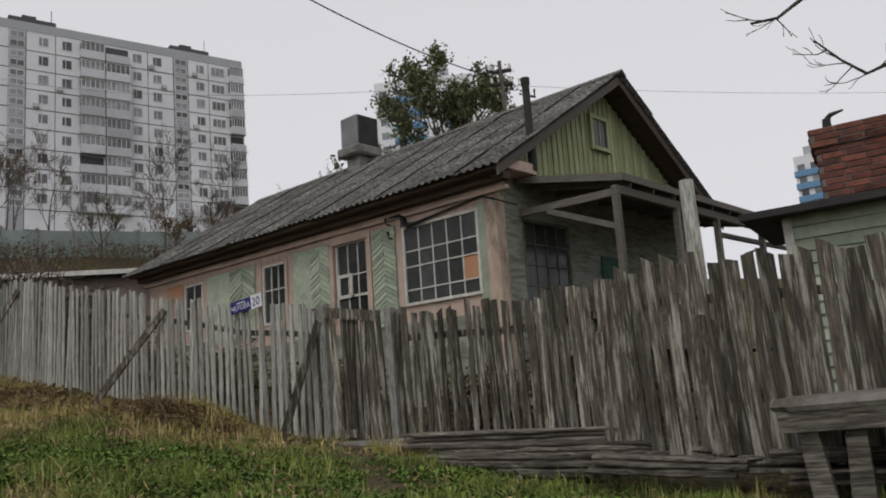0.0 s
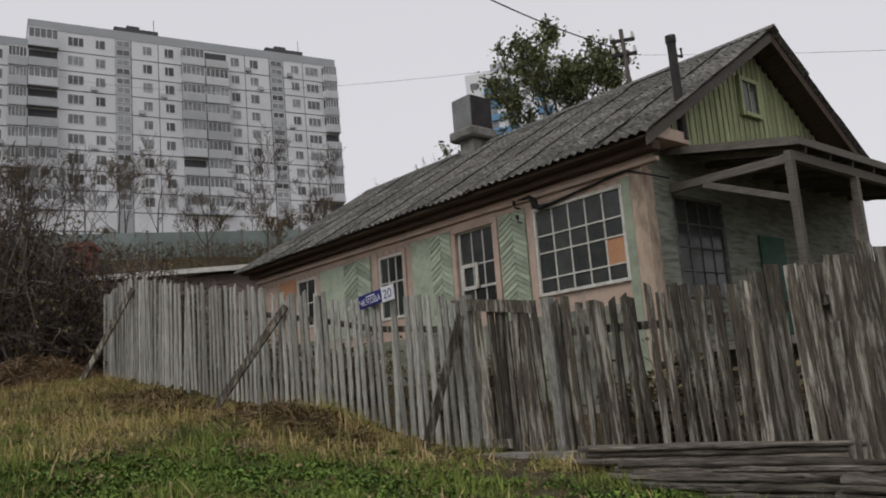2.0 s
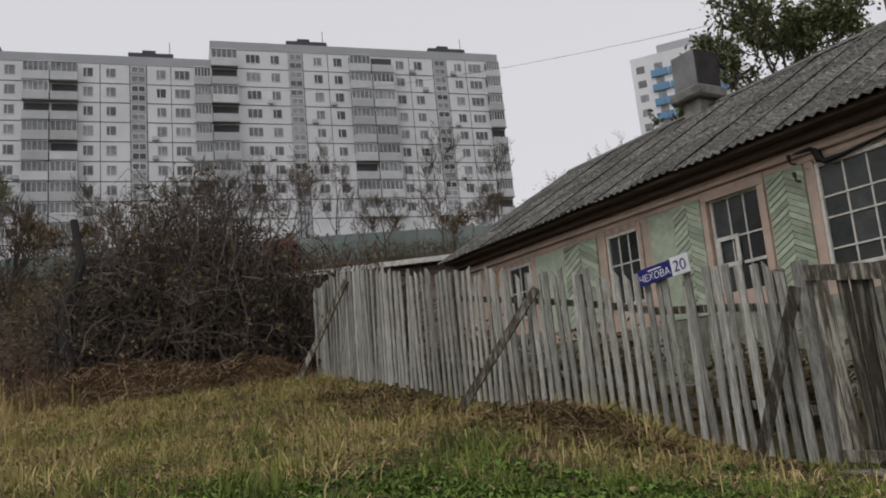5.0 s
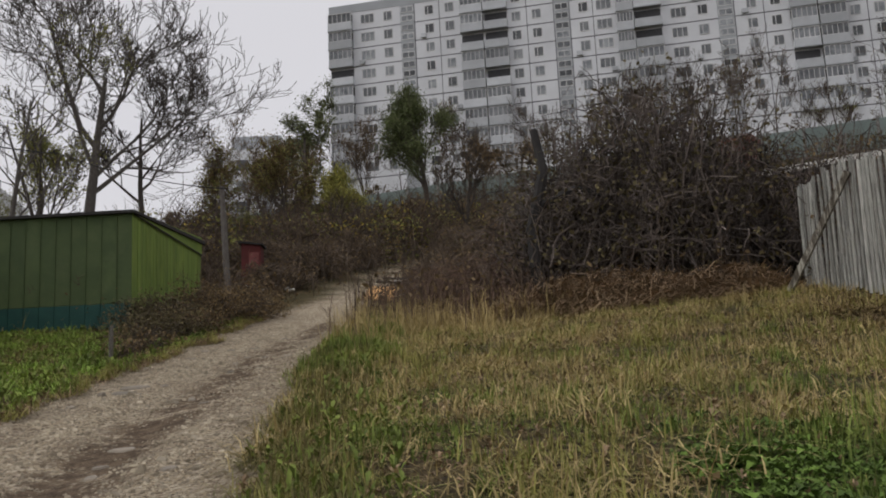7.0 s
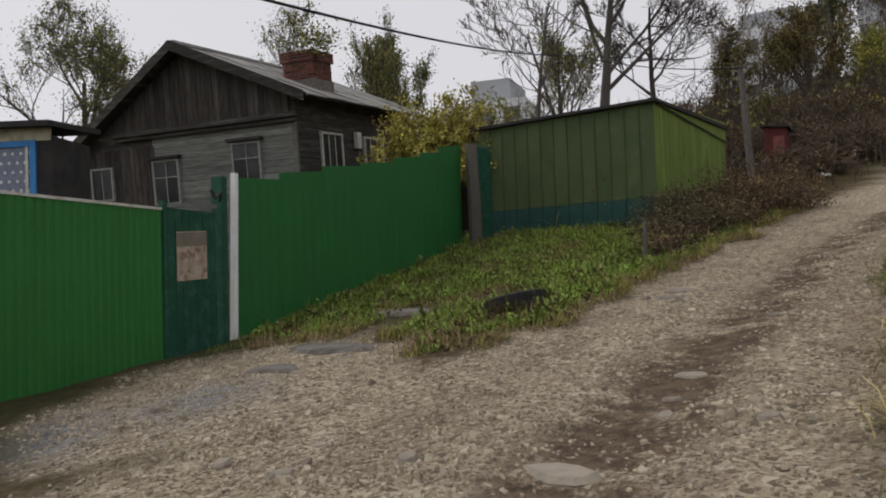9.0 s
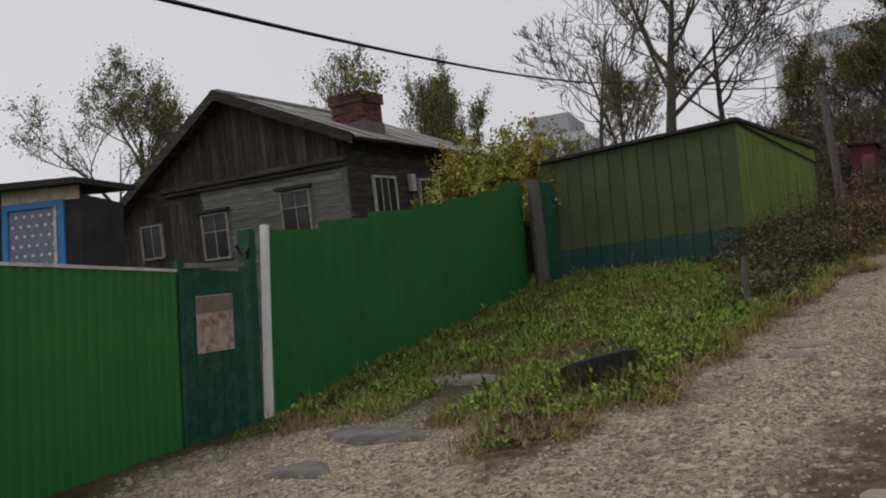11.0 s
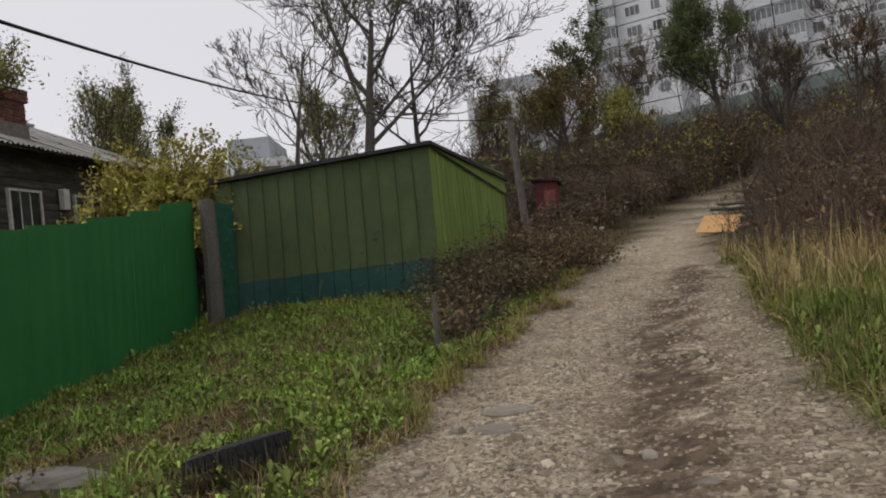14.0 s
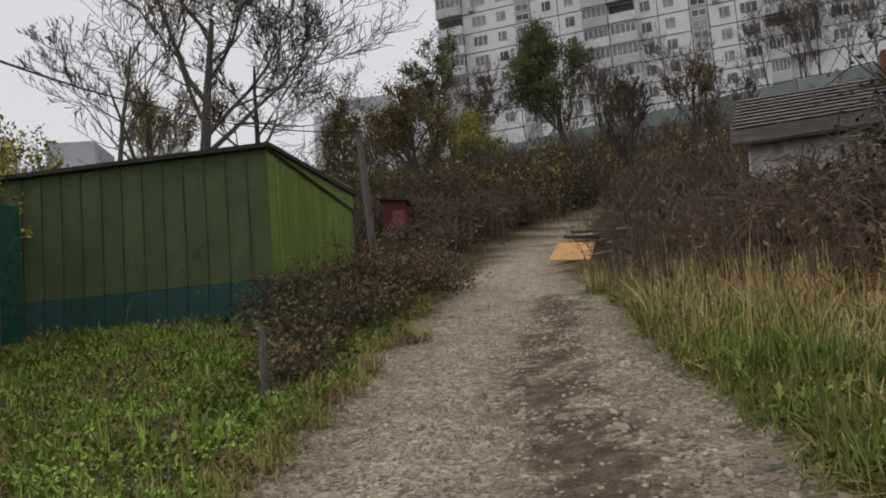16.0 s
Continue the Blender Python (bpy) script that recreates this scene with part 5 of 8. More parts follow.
    window_unit(h, pose(-7.6, 0.22, 4.85), 0.75, 0.9, 2, 1, M_GREYPAINT, M_GLASS)
    window_unit(h, frame_axes((-0.24, 1.6, 5.2), (0, 1, 0), (-1, 0, 0)), 1.1, 1.05, 3, 1, M_WHITE, M_GLASS, label="window with white bars")
    window_unit(h, frame_axes((-0.24, 4.2, 5.2), (0, 1, 0), (-1, 0, 0)), 1.2, 1.05, 3, 1, M_WHITE, M_GLASS)
    part("meter_box", Mesh().box(-0.27, 3.5, 5.9, -0.12, 3.75, 6.4, 0.01), M_WHITE, h, "white meter box")
    ch = part("chimney", Mesh().box(-1.75, 2.1, 7.4, -0.65, 3.2, 7.95), M_MORTAR, h, "broad crumbling red brick chimney with weeds on top")
    brick_stack(ch, -1.73, 2.12, 7.95, 4, 4, 7)
    brick_stack(ch, -1.79, 2.06, 8.489, 4, 4, 4, bl=0.28)
    return h


timber_house()


# ---- tarred house with the blue window ----
def blue_window_house():
    m = frame_axes((-20.52, -0.72, 0.36), (0.25, 0.968, 0), (-0.968, 0.25, 0))
    h = thing("tarred_house", m, "low house clad in black tar paper with a bright blue window", "house")
    part("wall", Mesh().box(-6, 0, 0.9, -0.12, 1.2, 4.5), M_TAR, h)
    part("roof", Mesh().hexa([(-6.3, -0.3, 4.72), (0.0, -0.3, 4.62), (0.0, 1.4, 4.75), (-6.3, 1.4, 4.85)], [(-6.3, -0.3, 4.85), (0.0, -0.3, 4.72), (0.0, 1.4, 4.85), (-6.3, 1.4, 4.95)]), M_TAR, h)
    part("frieze_panel", Mesh().box(-1.6, -0.02, 4.42, -0.14, 0.01, 4.70), M_CREAM, h, "pale cream panel")
    dots = Mesh()
    for a in range(6):
        for b in range(6):
            x, z = -1.39 + a * 0.155 + 0.07 * (b % 2), 3.38 + b * 0.165
            dots.tube([(x, -0.022, z), (x, -0.026, z)], 0.032, 6)
    tagged(part("lace_pattern", dots, M_SIGNWHITE, h, "white dots of the lace curtain"), kind="stuff")
    window_unit(h, pose(-1.47, -0.03, 3.3), 0.95, 1.02, 1, 1, M_BLUE, M_LACE, label="bright blue framed window with a lace curtain", fw=0.11)
    part("inner_frame", Mesh().box(-0.60, -0.05, 3.3, -0.55, -0.02, 4.32), M_WHITE, h)


blue_window_house()


# ---- small things on the verge ----
def tyre():
    t = thing("discarded_tyre", frame_axes((-14.5, 6.1, 1.765), (0.90, 0.30, 0.20), (-0.33, 0.94, 0.09)), "half-sunken old black tyre lying in the grass", "tyre")
    mb = Mesh()
    prof = [(0.21, -0.085), (0.30, -0.1), (0.335, -0.075), (0.345, 0), (0.335, 0.075), (0.30, 0.1), (0.21, 0.085), (0.19, 0.0)]
    n = 30
    for i in range(n):
        for j in range(len(prof)):
            q = []
            for a, k in ((i, j), (i + 1, j), (i + 1, j + 1), (i, j + 1)):
                r, z = prof[k % len(prof)]
                th = 2 * math.pi * a / n
                q.append((r * math.cos(th), r * math.sin(th), z))
            mb.face(q)
    part("carcass", mb, M_RUBBER, t)
    fill = Mesh()
    fill.hexa([(0.22 * math.cos(i * 0.524), 0.22 * math.sin(i * 0.524), -0.08) for i in range(12)], [(0.2 * math.cos(i * 0.524), 0.2 * math.sin(i * 0.524), 0.05 + 0.02 * math.sin(i * 2.3)) for i in range(12)])
    part("soil_filling", fill, M_SOIL, t, "dark soil lying inside the tyre")
    tr = Mesh()
    for i in range(44):
        th = 2 * math.pi * i / 44
        c, s = math.cos(th), math.sin(th)
        for z in (-0.045, 0.045):
            p = Vector((0.345 * c, 0.345 * s, z))
            d = Vector((-s, c, 0)) * 0.016
            u = Vector((0, 0, 0.035))
            o = Vector((c, s, 0)) * 0.012
            tr.hexa([p - d - u, p + d - u, p + d + u, p - d + u], [p - d - u + o, p + d - u + o, p + d + u + o, p - d + u + o])
    tagged(part("tread", tr, M_RUBBER, t), kind="stuff")


tyre()


def flat_stone(name, x, y, sx, sy, h, yaw, label, seed, material=None, group="", lift=0.0, tilt=0.0, cat="stone"):
    rnd = random.Random(seed)
    n = 9
    r0 = [(math.cos(2 * math.pi * i / n) * sx * rnd.uniform(0.75, 1.1), math.sin(2 * math.pi * i / n) * sy * rnd.uniform(0.75, 1.1)) for i in range(n)]
    mb = Mesh()
    mb.hexa([(a, b, -h) for a, b in r0], [(a, b, h * 0.35 + rnd.uniform(-0.1, 0.1) * h) for a, b in r0])
    mb.hexa([(a, b, h * 0.36) for a, b in r0], [(a * 0.8, b * 0.8, h * rnd.uniform(0.85, 1.1)) for a, b in r0])
    gx, gy = ground_z(x + 0.3, y) - ground_z(x - 0.3, y), ground_z(x, y + 0.3) - ground_z(x, y - 0.3)
    a = radians(yaw)
    up = Vector((-gx / 0.6, -gy / 0.6, 1)).normalized()
    ux = Vector((math.cos(a), math.sin(a), 0))
    ux = (ux - up * ux.dot(up)).normalized()
    m = frame_axes((x, y, track_z(x, y) + lift - 0.012), ux, up.cross(ux)) @ pose(0, 0, 0, tilt, 0, 0)
    return solid(name, mb, material or M_STONE, label, cat, m, group=group)


flat_stone("flat_stone", -9.12, 5.1, 0.25, 0.13, 0.055, 35, "large flat pale stone in the gravel track", 1, tilt=-5)
flat_stone("flat_stone", -14.3, 7.95, 0.2, 0.14, 0.03, 50, "flat grey stone at the edge of the track", 2)
flat_stone("flat_stone", -13.85, 7.65, 0.22, 0.12, 0.03, 10, "flat grey stone at the edge of the track", 3)
flat_stone("flat_stone", -10.6, 6.4, 0.14, 0.1, 0.03, 70, "small pale stone on the track", 4)
flat_stone("concrete_slab", -13.95, 4.0, 0.8, 0.28, 0.045, 33, "sunken grey concrete path slab in the grass", 5, M_OLDSLAB, "path slabs", cat="slab")
flat_stone("concrete_slab", -15.75, 4.95, 0.85, 0.24, 0.045, 30, "sunken grey concrete path slab in the grass", 6, M_OLDSLAB, "path slabs", cat="slab")
flat_stone("concrete_slab", -13.05, 3.5, 0.4, 0.25, 0.045, 30, "cracked grey concrete slab before the gate", 7, M_OLDSLAB, "path slabs", cat="slab")
st = on_ground(-17.6, 8.85)
solid("stake", Mesh().tube([st - Vector((0, 0, 0.2)), st + Vector((0.01, 0, 0.3)), st + Vector((0, 0.01, 0.62))], [0.035, 0.04, 0.03], 7), M_OLDWOOD, "short dark wooden stake standing in the grass", "stake")

# rubbish heap at the bend with the orange board
ob0 = on_ground(-27.3, 22.0)
solid("orange_board", Mesh().hexa([(-0.62, -0.5, -0.012), (0.5, -0.5, -0.012), (0.66, 0.5, -0.012), (-0.38, 0.5, -0.012)], [(-0.62, -0.5, 0.012), (0.5, -0.5, 0.012), (0.66, 0.5, 0.012), (-0.38, 0.5, 0.012)]), M_ORANGE, "orange plywood board lying tilted by the track", "board", Matrix.Translation(ob0 + Vector((0, 0, 0.27))) @ pose(0, 0, 0, 34, 5, 48))
for i in range(8):
    rnd = random.Random(70 + i)
    q = on_ground(-27.6 + rnd.uniform(-0.4, 0.7), 23.0 + rnd.uniform(-0.2, 0.6))
    solid("waste_board", Mesh().box(-0.9, -0.12, -0.02, 0.9, 0.12, 0.02), M_OLDWOOD if i % 3 else M_WHITE, "broken board thrown on the rubbish heap", "board", Matrix.Translation(q + Vector((0, 0, 0.12 + 0.085 * i))) @ pose(0, 0, 0, rnd.uniform(-9, 9), rnd.uniform(-9, 9), rnd.uniform(20, 75)), group="rubbish heap")
for i in range(9):
    rnd = random.Random(90 + i)
    q = on_ground(-34.0 + rnd.uniform(-1.5, 1.5), 21.2 + rnd.uniform(-0.6, 1.6))
    solid("litter", Mesh().box(-0.16, -0.1, 0, 0.16, 0.1, 0.1, 0.03), M_WHITE, "pale scrap of rubbish among dry brush", "litter", Matrix.Translation(q + Vector((0, 0, 0.12))) @ pose(0, 0, 0, rnd.uniform(-25, 25), rnd.uniform(-18, 18), rnd.uniform(0, 180)), group="scattered litter")


# ---- poles and wires ----
def pole(name, x, y, h, label, lean=0.0, arms=0, r=0.11, base=None):
    z = ground_z(x, y) - 0.3 if base is None else base
    p = thing(name, pose(x, y, z, 0, lean, 0), label, "pole")
    part("shaft", Mesh().tube([(0, 0, 0), (0, 0, h * 0.5), (0, 0, h)], [r, r * 0.9, r * 0.75], 9), M_BARKPALE, p)
    for i in range(arms):
        arm = part("cross_arm", Mesh().box(-0.32, -0.04, h - 0.35 - i * 0.4, 0.32, 0.04, h - 0.27 - i * 0.4), M_TAR, p)
        for xx in (-0.28, 0.0, 0.28):
            part("insulator", Mesh().tube([(xx, 0, h - 0.25 - i * 0.4), (xx, 0, h - 0.1 - i * 0.4)], [0.05, 0.035], 7), M_WHITE, arm)
    return p


pole("utility_pole", -32.8, 18.9, 5.2, "pale leaning wooden utility pole above the track", lean=-6, base=4.4, r=0.14)
pole("utility_pole", 2.5, 22.0, 8.2, "dark utility pole with cross arms behind the house", lean=-1, arms=2, base=2.9, r=0.075)


def wire(a, b, sag, label, r=0.018):
    a, b = Vector(a), Vector(b)
    pts = [a.lerp(b, t) - Vector((0, 0, sag * 4 * t * (1 - t))) for t in [i / 24 for i in range(25)]]
    return solid("overhead_wire", Mesh().tube(pts, r, 5), M_BLACK, label, "wire")


wire((-8.0, -1.8, 4.6), (-42.5, 15.4, 12.6), 0.6, "thick black overhead cable sagging above the green fence", 0.028)
wire((-42.5, 15.4, 12.6), (-32.9, 18.9, 9.4), 0.3, "black overhead cable ending at the pole", 0.02)
wire((-4.2, 12.0, 9.9), (2.2, 22.0, 10.6), 0.35, "thin black overhead wire above the slate roof", 0.016)
wire((2.2, 22.0, 10.4), (30, 25.0, 9.9), 0.6, "thin overhead wire beyond the gable", 0.005)
wire((2.2, 22.0, 10.4), (-40, 60.0, 33), 1.5, "thin overhead wire running up the hill", 0.006)


# ---- red shed, pink house, ruined white house up the slope ----
def red_shed():
    s = thing("red_shed", frame_axes((-35.2, 21.2, 0), (0.6, 0.8, 0), (-0.8, 0.6, 0)), "small dull red shed among bare bushes", "shed")
    part("wall", Mesh().box(-0.42, 0, 4.6, 0.4, 1.1, 7.72), M_RED, s)
    part("roof", Mesh().hexa([(-0.55, -0.15, 7.73), (0.52, -0.15, 7.6), (0.52, 1.2, 7.6), (-0.55, 1.2, 7.73)], [(-0.55, -0.15, 7.8), (0.52, -0.15, 7.67), (0.52, 1.2, 7.67), (-0.55, 1.2, 7.8)]), M_TAR, s)
    part("door", Mesh().box(-0.1, -0.03, 5.6, 0.32, -0.002, 7.3, 0.008), M_FADEDRED, s, "faded pinkish door")


red_shed()


def pink_house():
    m = pose(-8.2, 24.6, 0, 0, 0, 12)
    h = thing("pink_house", m, "low pale pink plastered house with a white-edged roof", "house")
    part("wall", Mesh().box(-5.3, 0, 2.0, 3.0, 5, 6.25), M_PINKHOUSE, h)
    part("roof", Mesh().hexa([(-6.0, -0.5, 6.28), (3.5, -0.5, 6.28), (3.5, 5.5, 7.2), (-6.0, 5.5, 7.2)], [(-6.0, -0.5, 6.36), (3.5, -0.5, 6.36), (3.5, 5.5, 7.3), (-6.0, 5.5, 7.3)]), M_SLATE, h)
    part("fascia", Mesh().box(-6.0, -0.54, 6.24, 3.5, -0.505, 6.38), M_WHITE, h)
    for x in (-3.4, -0.2):
        window_unit(h, pose(x, -0.03, 4.6), 1.2, 1.05, 3, 1, M_TAR, M_GLASS)
    ch = part("chimney", Mesh().box(-6.5, 1.0, 6.4, -5.7, 1.8, 7.6, 0.03).box(-6.6, 0.9, 7.6, -5.6, 1.9, 7.75, 0.02), M_BRICK, h, "old brick chimney")


pink_house()


def ruined_house():
    m = frame_axes((-26.0, 28.9, 0.6), (0.82, 0.57, 0), (-0.57, 0.82, 0))
    h = thing("ruined_house", m, "derelict house with patchy white plaster and a slatted bare roof", "house")
    part("wall", Mesh().box(0, 0, 3.0, 7, 5, 7.35), M_PLASTER, h)
    for i in range(9):
        x = 2.6 + i * 0.36
        part("picket", Mesh().box(x, -0.1, 5.6, x + 0.1, -0.02, 6.9 + 0.1 * math.sin(i * 2.1)), M_DARKWOOD, h)
    part("roof_deck", Mesh().hexa([(-0.5, -0.6, 7.25), (7.5, -0.6, 7.25), (7.5, 2.6, 9.4), (-0.5, 2.6, 9.4)], [(-0.5, -0.6, 7.33), (7.5, -0.6, 7.33), (7.5, 2.6, 9.48), (-0.5, 2.6, 9.48)]), M_DARKWOOD, h)
    for i in range(9):
        k = i / 9
        y, z = 0.3 + 2.2 * k, 8.0 + 1.5 * k
        part("roof_slat", Mesh().box(-0.1 - 0.35 * (1 - k), y, z, 7.4, y + 0.13, z + 0.05), M_SLATE_LIGHT, h)
    part("chimney", Mesh().box(4.4, 2.0, 8.8, 5.0, 2.6, 10.2, 0.03), M_BRICK, h, "broken red brick chimney")


ruined_house()


# ---- pale green concrete fence along the top of the slope ----
def hill_point(n, s):
    return Vector((HILL[0] * n + HILL[1] * s, HILL[1] * n - HILL[0] * s))


def hill_fence():
    f = thing("concrete_fence", pose(0, 0, 0), "long pale green concrete panel fence across the hillside", "fence")
    for i in range(44):
        a, b = hill_point(80, -62 + i * 3), hill_point(80, -59.1 + i * 3)
        za, zb = ground_z(*a) - 0.4, ground_z(*b) - 0.4
        part("fence_panel", Mesh().hexa([(*a, za), (*b, zb), (*(b + Vector(HILL) * 0.12), zb), (*(a + Vector(HILL) * 0.12), za)], [(*a, za + 2.9), (*b, zb + 2.9), (*(b + Vector(HILL) * 0.12), zb + 2.9), (*(a + Vector(HILL) * 0.12), za + 2.9)]), M_WALLGREEN, f)
        part("fence_post", Mesh().box(-0.1, -0.1, 0, 0.1, 0.1, 3.1), M_CONCRETE, f, "", Matrix.Translation((*a, za)))


hill_fence()


# ---- nine-storey apartment block ----
def apartment_block():
    o = Vector((-99.7, 70.5))
    m = frame_axes((o.x, o.y, 0), (0.813, 0.582, 0), (-0.582, 0.813, 0))
    blk = thing("apartment_block", m, "long nine-storey white concrete panel apartment block with glazed balconies", "building")
    H, fl = 44.05, 2.82
    normal = [15.3, 18.3, 27.9, 30.8, 37.3, 9.05]
    wide = [5.9, 40.1]
    stairs = [12.0, 34.3]
    balc = [(0.0, 3.7), (19.9, 23.2), (23.3, 26.7), (41.7, 44.0)]

    def frame_mesh(name, w, h, mull):
        mb, e = Mesh(), 0.09
        for y in (-0.05, 0.02):
            mb.v += [(-w / 2, y, 0), (w / 2, y, 0), (w / 2, y, h), (-w / 2, y, h), (-w / 2 + e, y, e), (w / 2 - e, y, e), (w / 2 - e, y, h - e), (-w / 2 + e, y, h - e)]
        for a in range(4):
            b = (a + 1) % 4
            mb.f += [(a, b, 4 + b, 4 + a), (8 + b, 8 + a, 12 + a, 12 + b), (b, a, 8 + a, 8 + b), (4 + a, 4 + b, 12 + b, 12 + a)]
        for k in mull:
            mb.box(-w / 2 + w * k - 0.04, -0.045, 0.09, -w / 2 + w * k + 0.04, 0.02, h - 0.09)
        return mb.mesh(name, M_APTFRAME)

    def pane_mesh(w, h):
        return Mesh().box(-w / 2 + 0.09, -0.02, 0.09, w / 2 - 0.09, 0.01, h - 0.09).mesh("pane", M_APTGLASS)

    fn, pn = frame_mesh("window", 1.35, 1.45, [0.38]), pane_mesh(1.35, 1.45)
    fw_, pw_ = frame_mesh("window", 2.1, 1.45, [0.33, 0.66]), pane_mesh(2.1, 1.45)
    fs, ps = frame_mesh("stair_window", 1.85, 0.95, [0.5]), pane_mesh(1.85, 0.95)
    bm = {w: (Mesh().box(0.03, -0.95, 0, w - 0.03, -0.88, 1.1).box(0.03, -0.88, 0, 0.09, 0, 1.1).box(w - 0.09, -0.88, 0, w - 0.03, 0, 1.1).mesh("parapet", M_BALC),
              Mesh().box(0, -1.0, -0.14, w, 0, 0).mesh("slab", M_PANEL_GREY),
              frame_mesh("glazing", w - 0.1, 1.5, [0.2, 0.4, 0.6, 0.8]), Mesh().box(0.1, -0.80, 1.1, w - 0.1, -0.78, 2.6).mesh("pane", M_BALCGLASS),
              # Flat dark sheet on the wall paints the shade at the balcony's back.
              Mesh().box(0.1, -0.02, 0.1, w - 0.1, -0.005, 2.5).mesh("recess_shade", M_SEAM)) for w in (3.7, 3.3, 3.4, 2.3)}
    acm = boxmesh("air_conditioner", M_BALC, 0.8, 0.35, 0.6, 0.03)
    rnd = random.Random(11)
    for half in range(2):
        x0 = half * H
        top = 56.3 if half == 0 else 59.3
        part("wall", Mesh().box(x0, 0, 20, x0 + H, 13, top), M_PANEL, blk)
        part("parapet", Mesh().box(x0 - 0.05, -0.06, top - 1.15, x0 + H + 0.05, 13.05, top + 0.12), M_PANEL_GREY, blk, "grey roof parapet")
        for sx in stairs:
            part("stair_strip", Mesh().box(x0 + sx - 1.05, -0.055, 22, x0 + sx + 1.05, 0.0, top - 1.16), M_PANEL_GREY, blk, "grey stairwell strip")
        for sx in (11.0, 13.1, 16.8, 29.4, 33.2, 35.4, 38.6):
            part("panel_joint", Mesh().box(x0 + sx - 0.05, -0.012, 22, x0 + sx + 0.05, 0, top - 1.17), M_SEAM, blk)
        for k in range(10):
            zf = top - 1.2 - fl * (k + 1)
            part("panel_joint", Mesh().box(x0, -0.016, zf - 0.07, x0 + H, 0, zf + 0.07), M_SEAM, blk)
            if k == 9:
                continue
            for cx in normal + wide:
                w = part("window", fw_ if cx in wide else fn, None, blk, "", pose(x0 + cx, -0.005, zf + 0.85))
                part("pane", pw_ if cx in wide else pn, None, w)
                if rnd.random() < 0.13:
                    part("air_conditioner", acm, None, blk, "", pose(x0 + cx + rnd.choice((-0.9, 0.9)), -0.25, zf + 0.5))
            for cx in stairs:
                for dz in (0.3, 1.65):
                    w = part("stair_window", fs, None, blk, "", pose(x0 + cx, -0.06, zf + dz))
                    part("pane", ps, None, w)
            for b0, b1 in balc:
                wd = round(b1 - b0, 1)
                par, slab, glz, pane, rec = bm[wd]
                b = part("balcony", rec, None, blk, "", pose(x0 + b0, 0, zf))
                part("slab", slab, None, b)
                part("parapet", par, None, b)
                if rnd.random() < 0.86:
                    part("glazing", glz, None, b, "", pose(wd / 2, -0.85, 1.1))
                    part("pane", pane, None, b)
    for x, w in ((11, 6), (33, 6), (55, 6), (77, 6)):
        z = 56.3 if x < 44 else 59.3
        part("lift_house", Mesh().box(x, 0.5, z, x + w, 5, z + 1.0).box(x + 1.8, 1.5, z + 1.0, x + 3.6, 4, z + 1.9), M_SEAM, blk, "dark rooftop lift housing")
        part("aerial", Mesh().tube([(x + 5.5, 1, z), (x + 5.5, 1, z + 3.0)], 0.05, 5), M_SEAM, blk)


apartment_block()


def tower(name, x, y, yaw, w, d, z0, z1, label, blue):
    t = thing(name, pose(x, y, 0, 0, 0, yaw), label, "building")
    part("wall", Mesh().box(-w / 2, 0, z0, w / 2, d, z1), M_PANEL, t)
    part("roof_box", Mesh().box(-w / 4, 2, z1, w / 4, d - 2, z1 + 2.5), M_PANEL_GREY, t)
    n = int((z1 - z0) / 3)
    me = Mesh().box(-0.8, -0.03, 0, 0.8, 0.01, 1.5).mesh("window", M_APTGLASS)
    bl = Mesh().box(-1.6, -0.5, -0.4, 1.6, -0.01, 1.0).mesh("balcony", M_TOWER_BLUE)
    cols = max(3, int(w / 3.4))
    for k in range(n):
        for c in range(cols):
            xx = -w / 2 + w * (c + 0.5) / cols
            part("window", me, None, t, "", pose(xx, 0, z0 + k * 3 + 1))
            if c in blue:
                part("balcony", bl, None, t, "", pose(xx, 0, z0 + k * 3))
        for c in range(3):
            part("window", me, None, t, "", pose(-w / 2, d * (c + 0.5) / 3, z0 + k * 3 + 1, 0, 0, -90))


tower("tower_block", 1.0, 160, -4, 21, 16, 15, 70.5, "distant white tower block with blue balconies behind trees", (1, 2, 4))
tower("tower_block", 88.4, 179.5, -35, 8.5, 12, 0, 52.5, "distant pale grey-blue tower block beyond the shack", (0, 1))
tower("distant_block", -82, 18.5, 62, 8, 10, 10, 19.3, "distant pale apartment building behind bare trees", ())
tower("distant_block", -104, 60, 50, 14, 12, 18, 34, "distant pale apartment building beyond leafy trees", ())


# ---- vegetation ----
def array_mesh(name, verts, faces, material):
    me = bpy.data.meshes.new(name)
    me.from_pydata(verts.tolist() if hasattr(verts, "tolist") else verts, [], faces.tolist() if hasattr(faces, "tolist") else faces)
    me.materials.append(material)
    return me


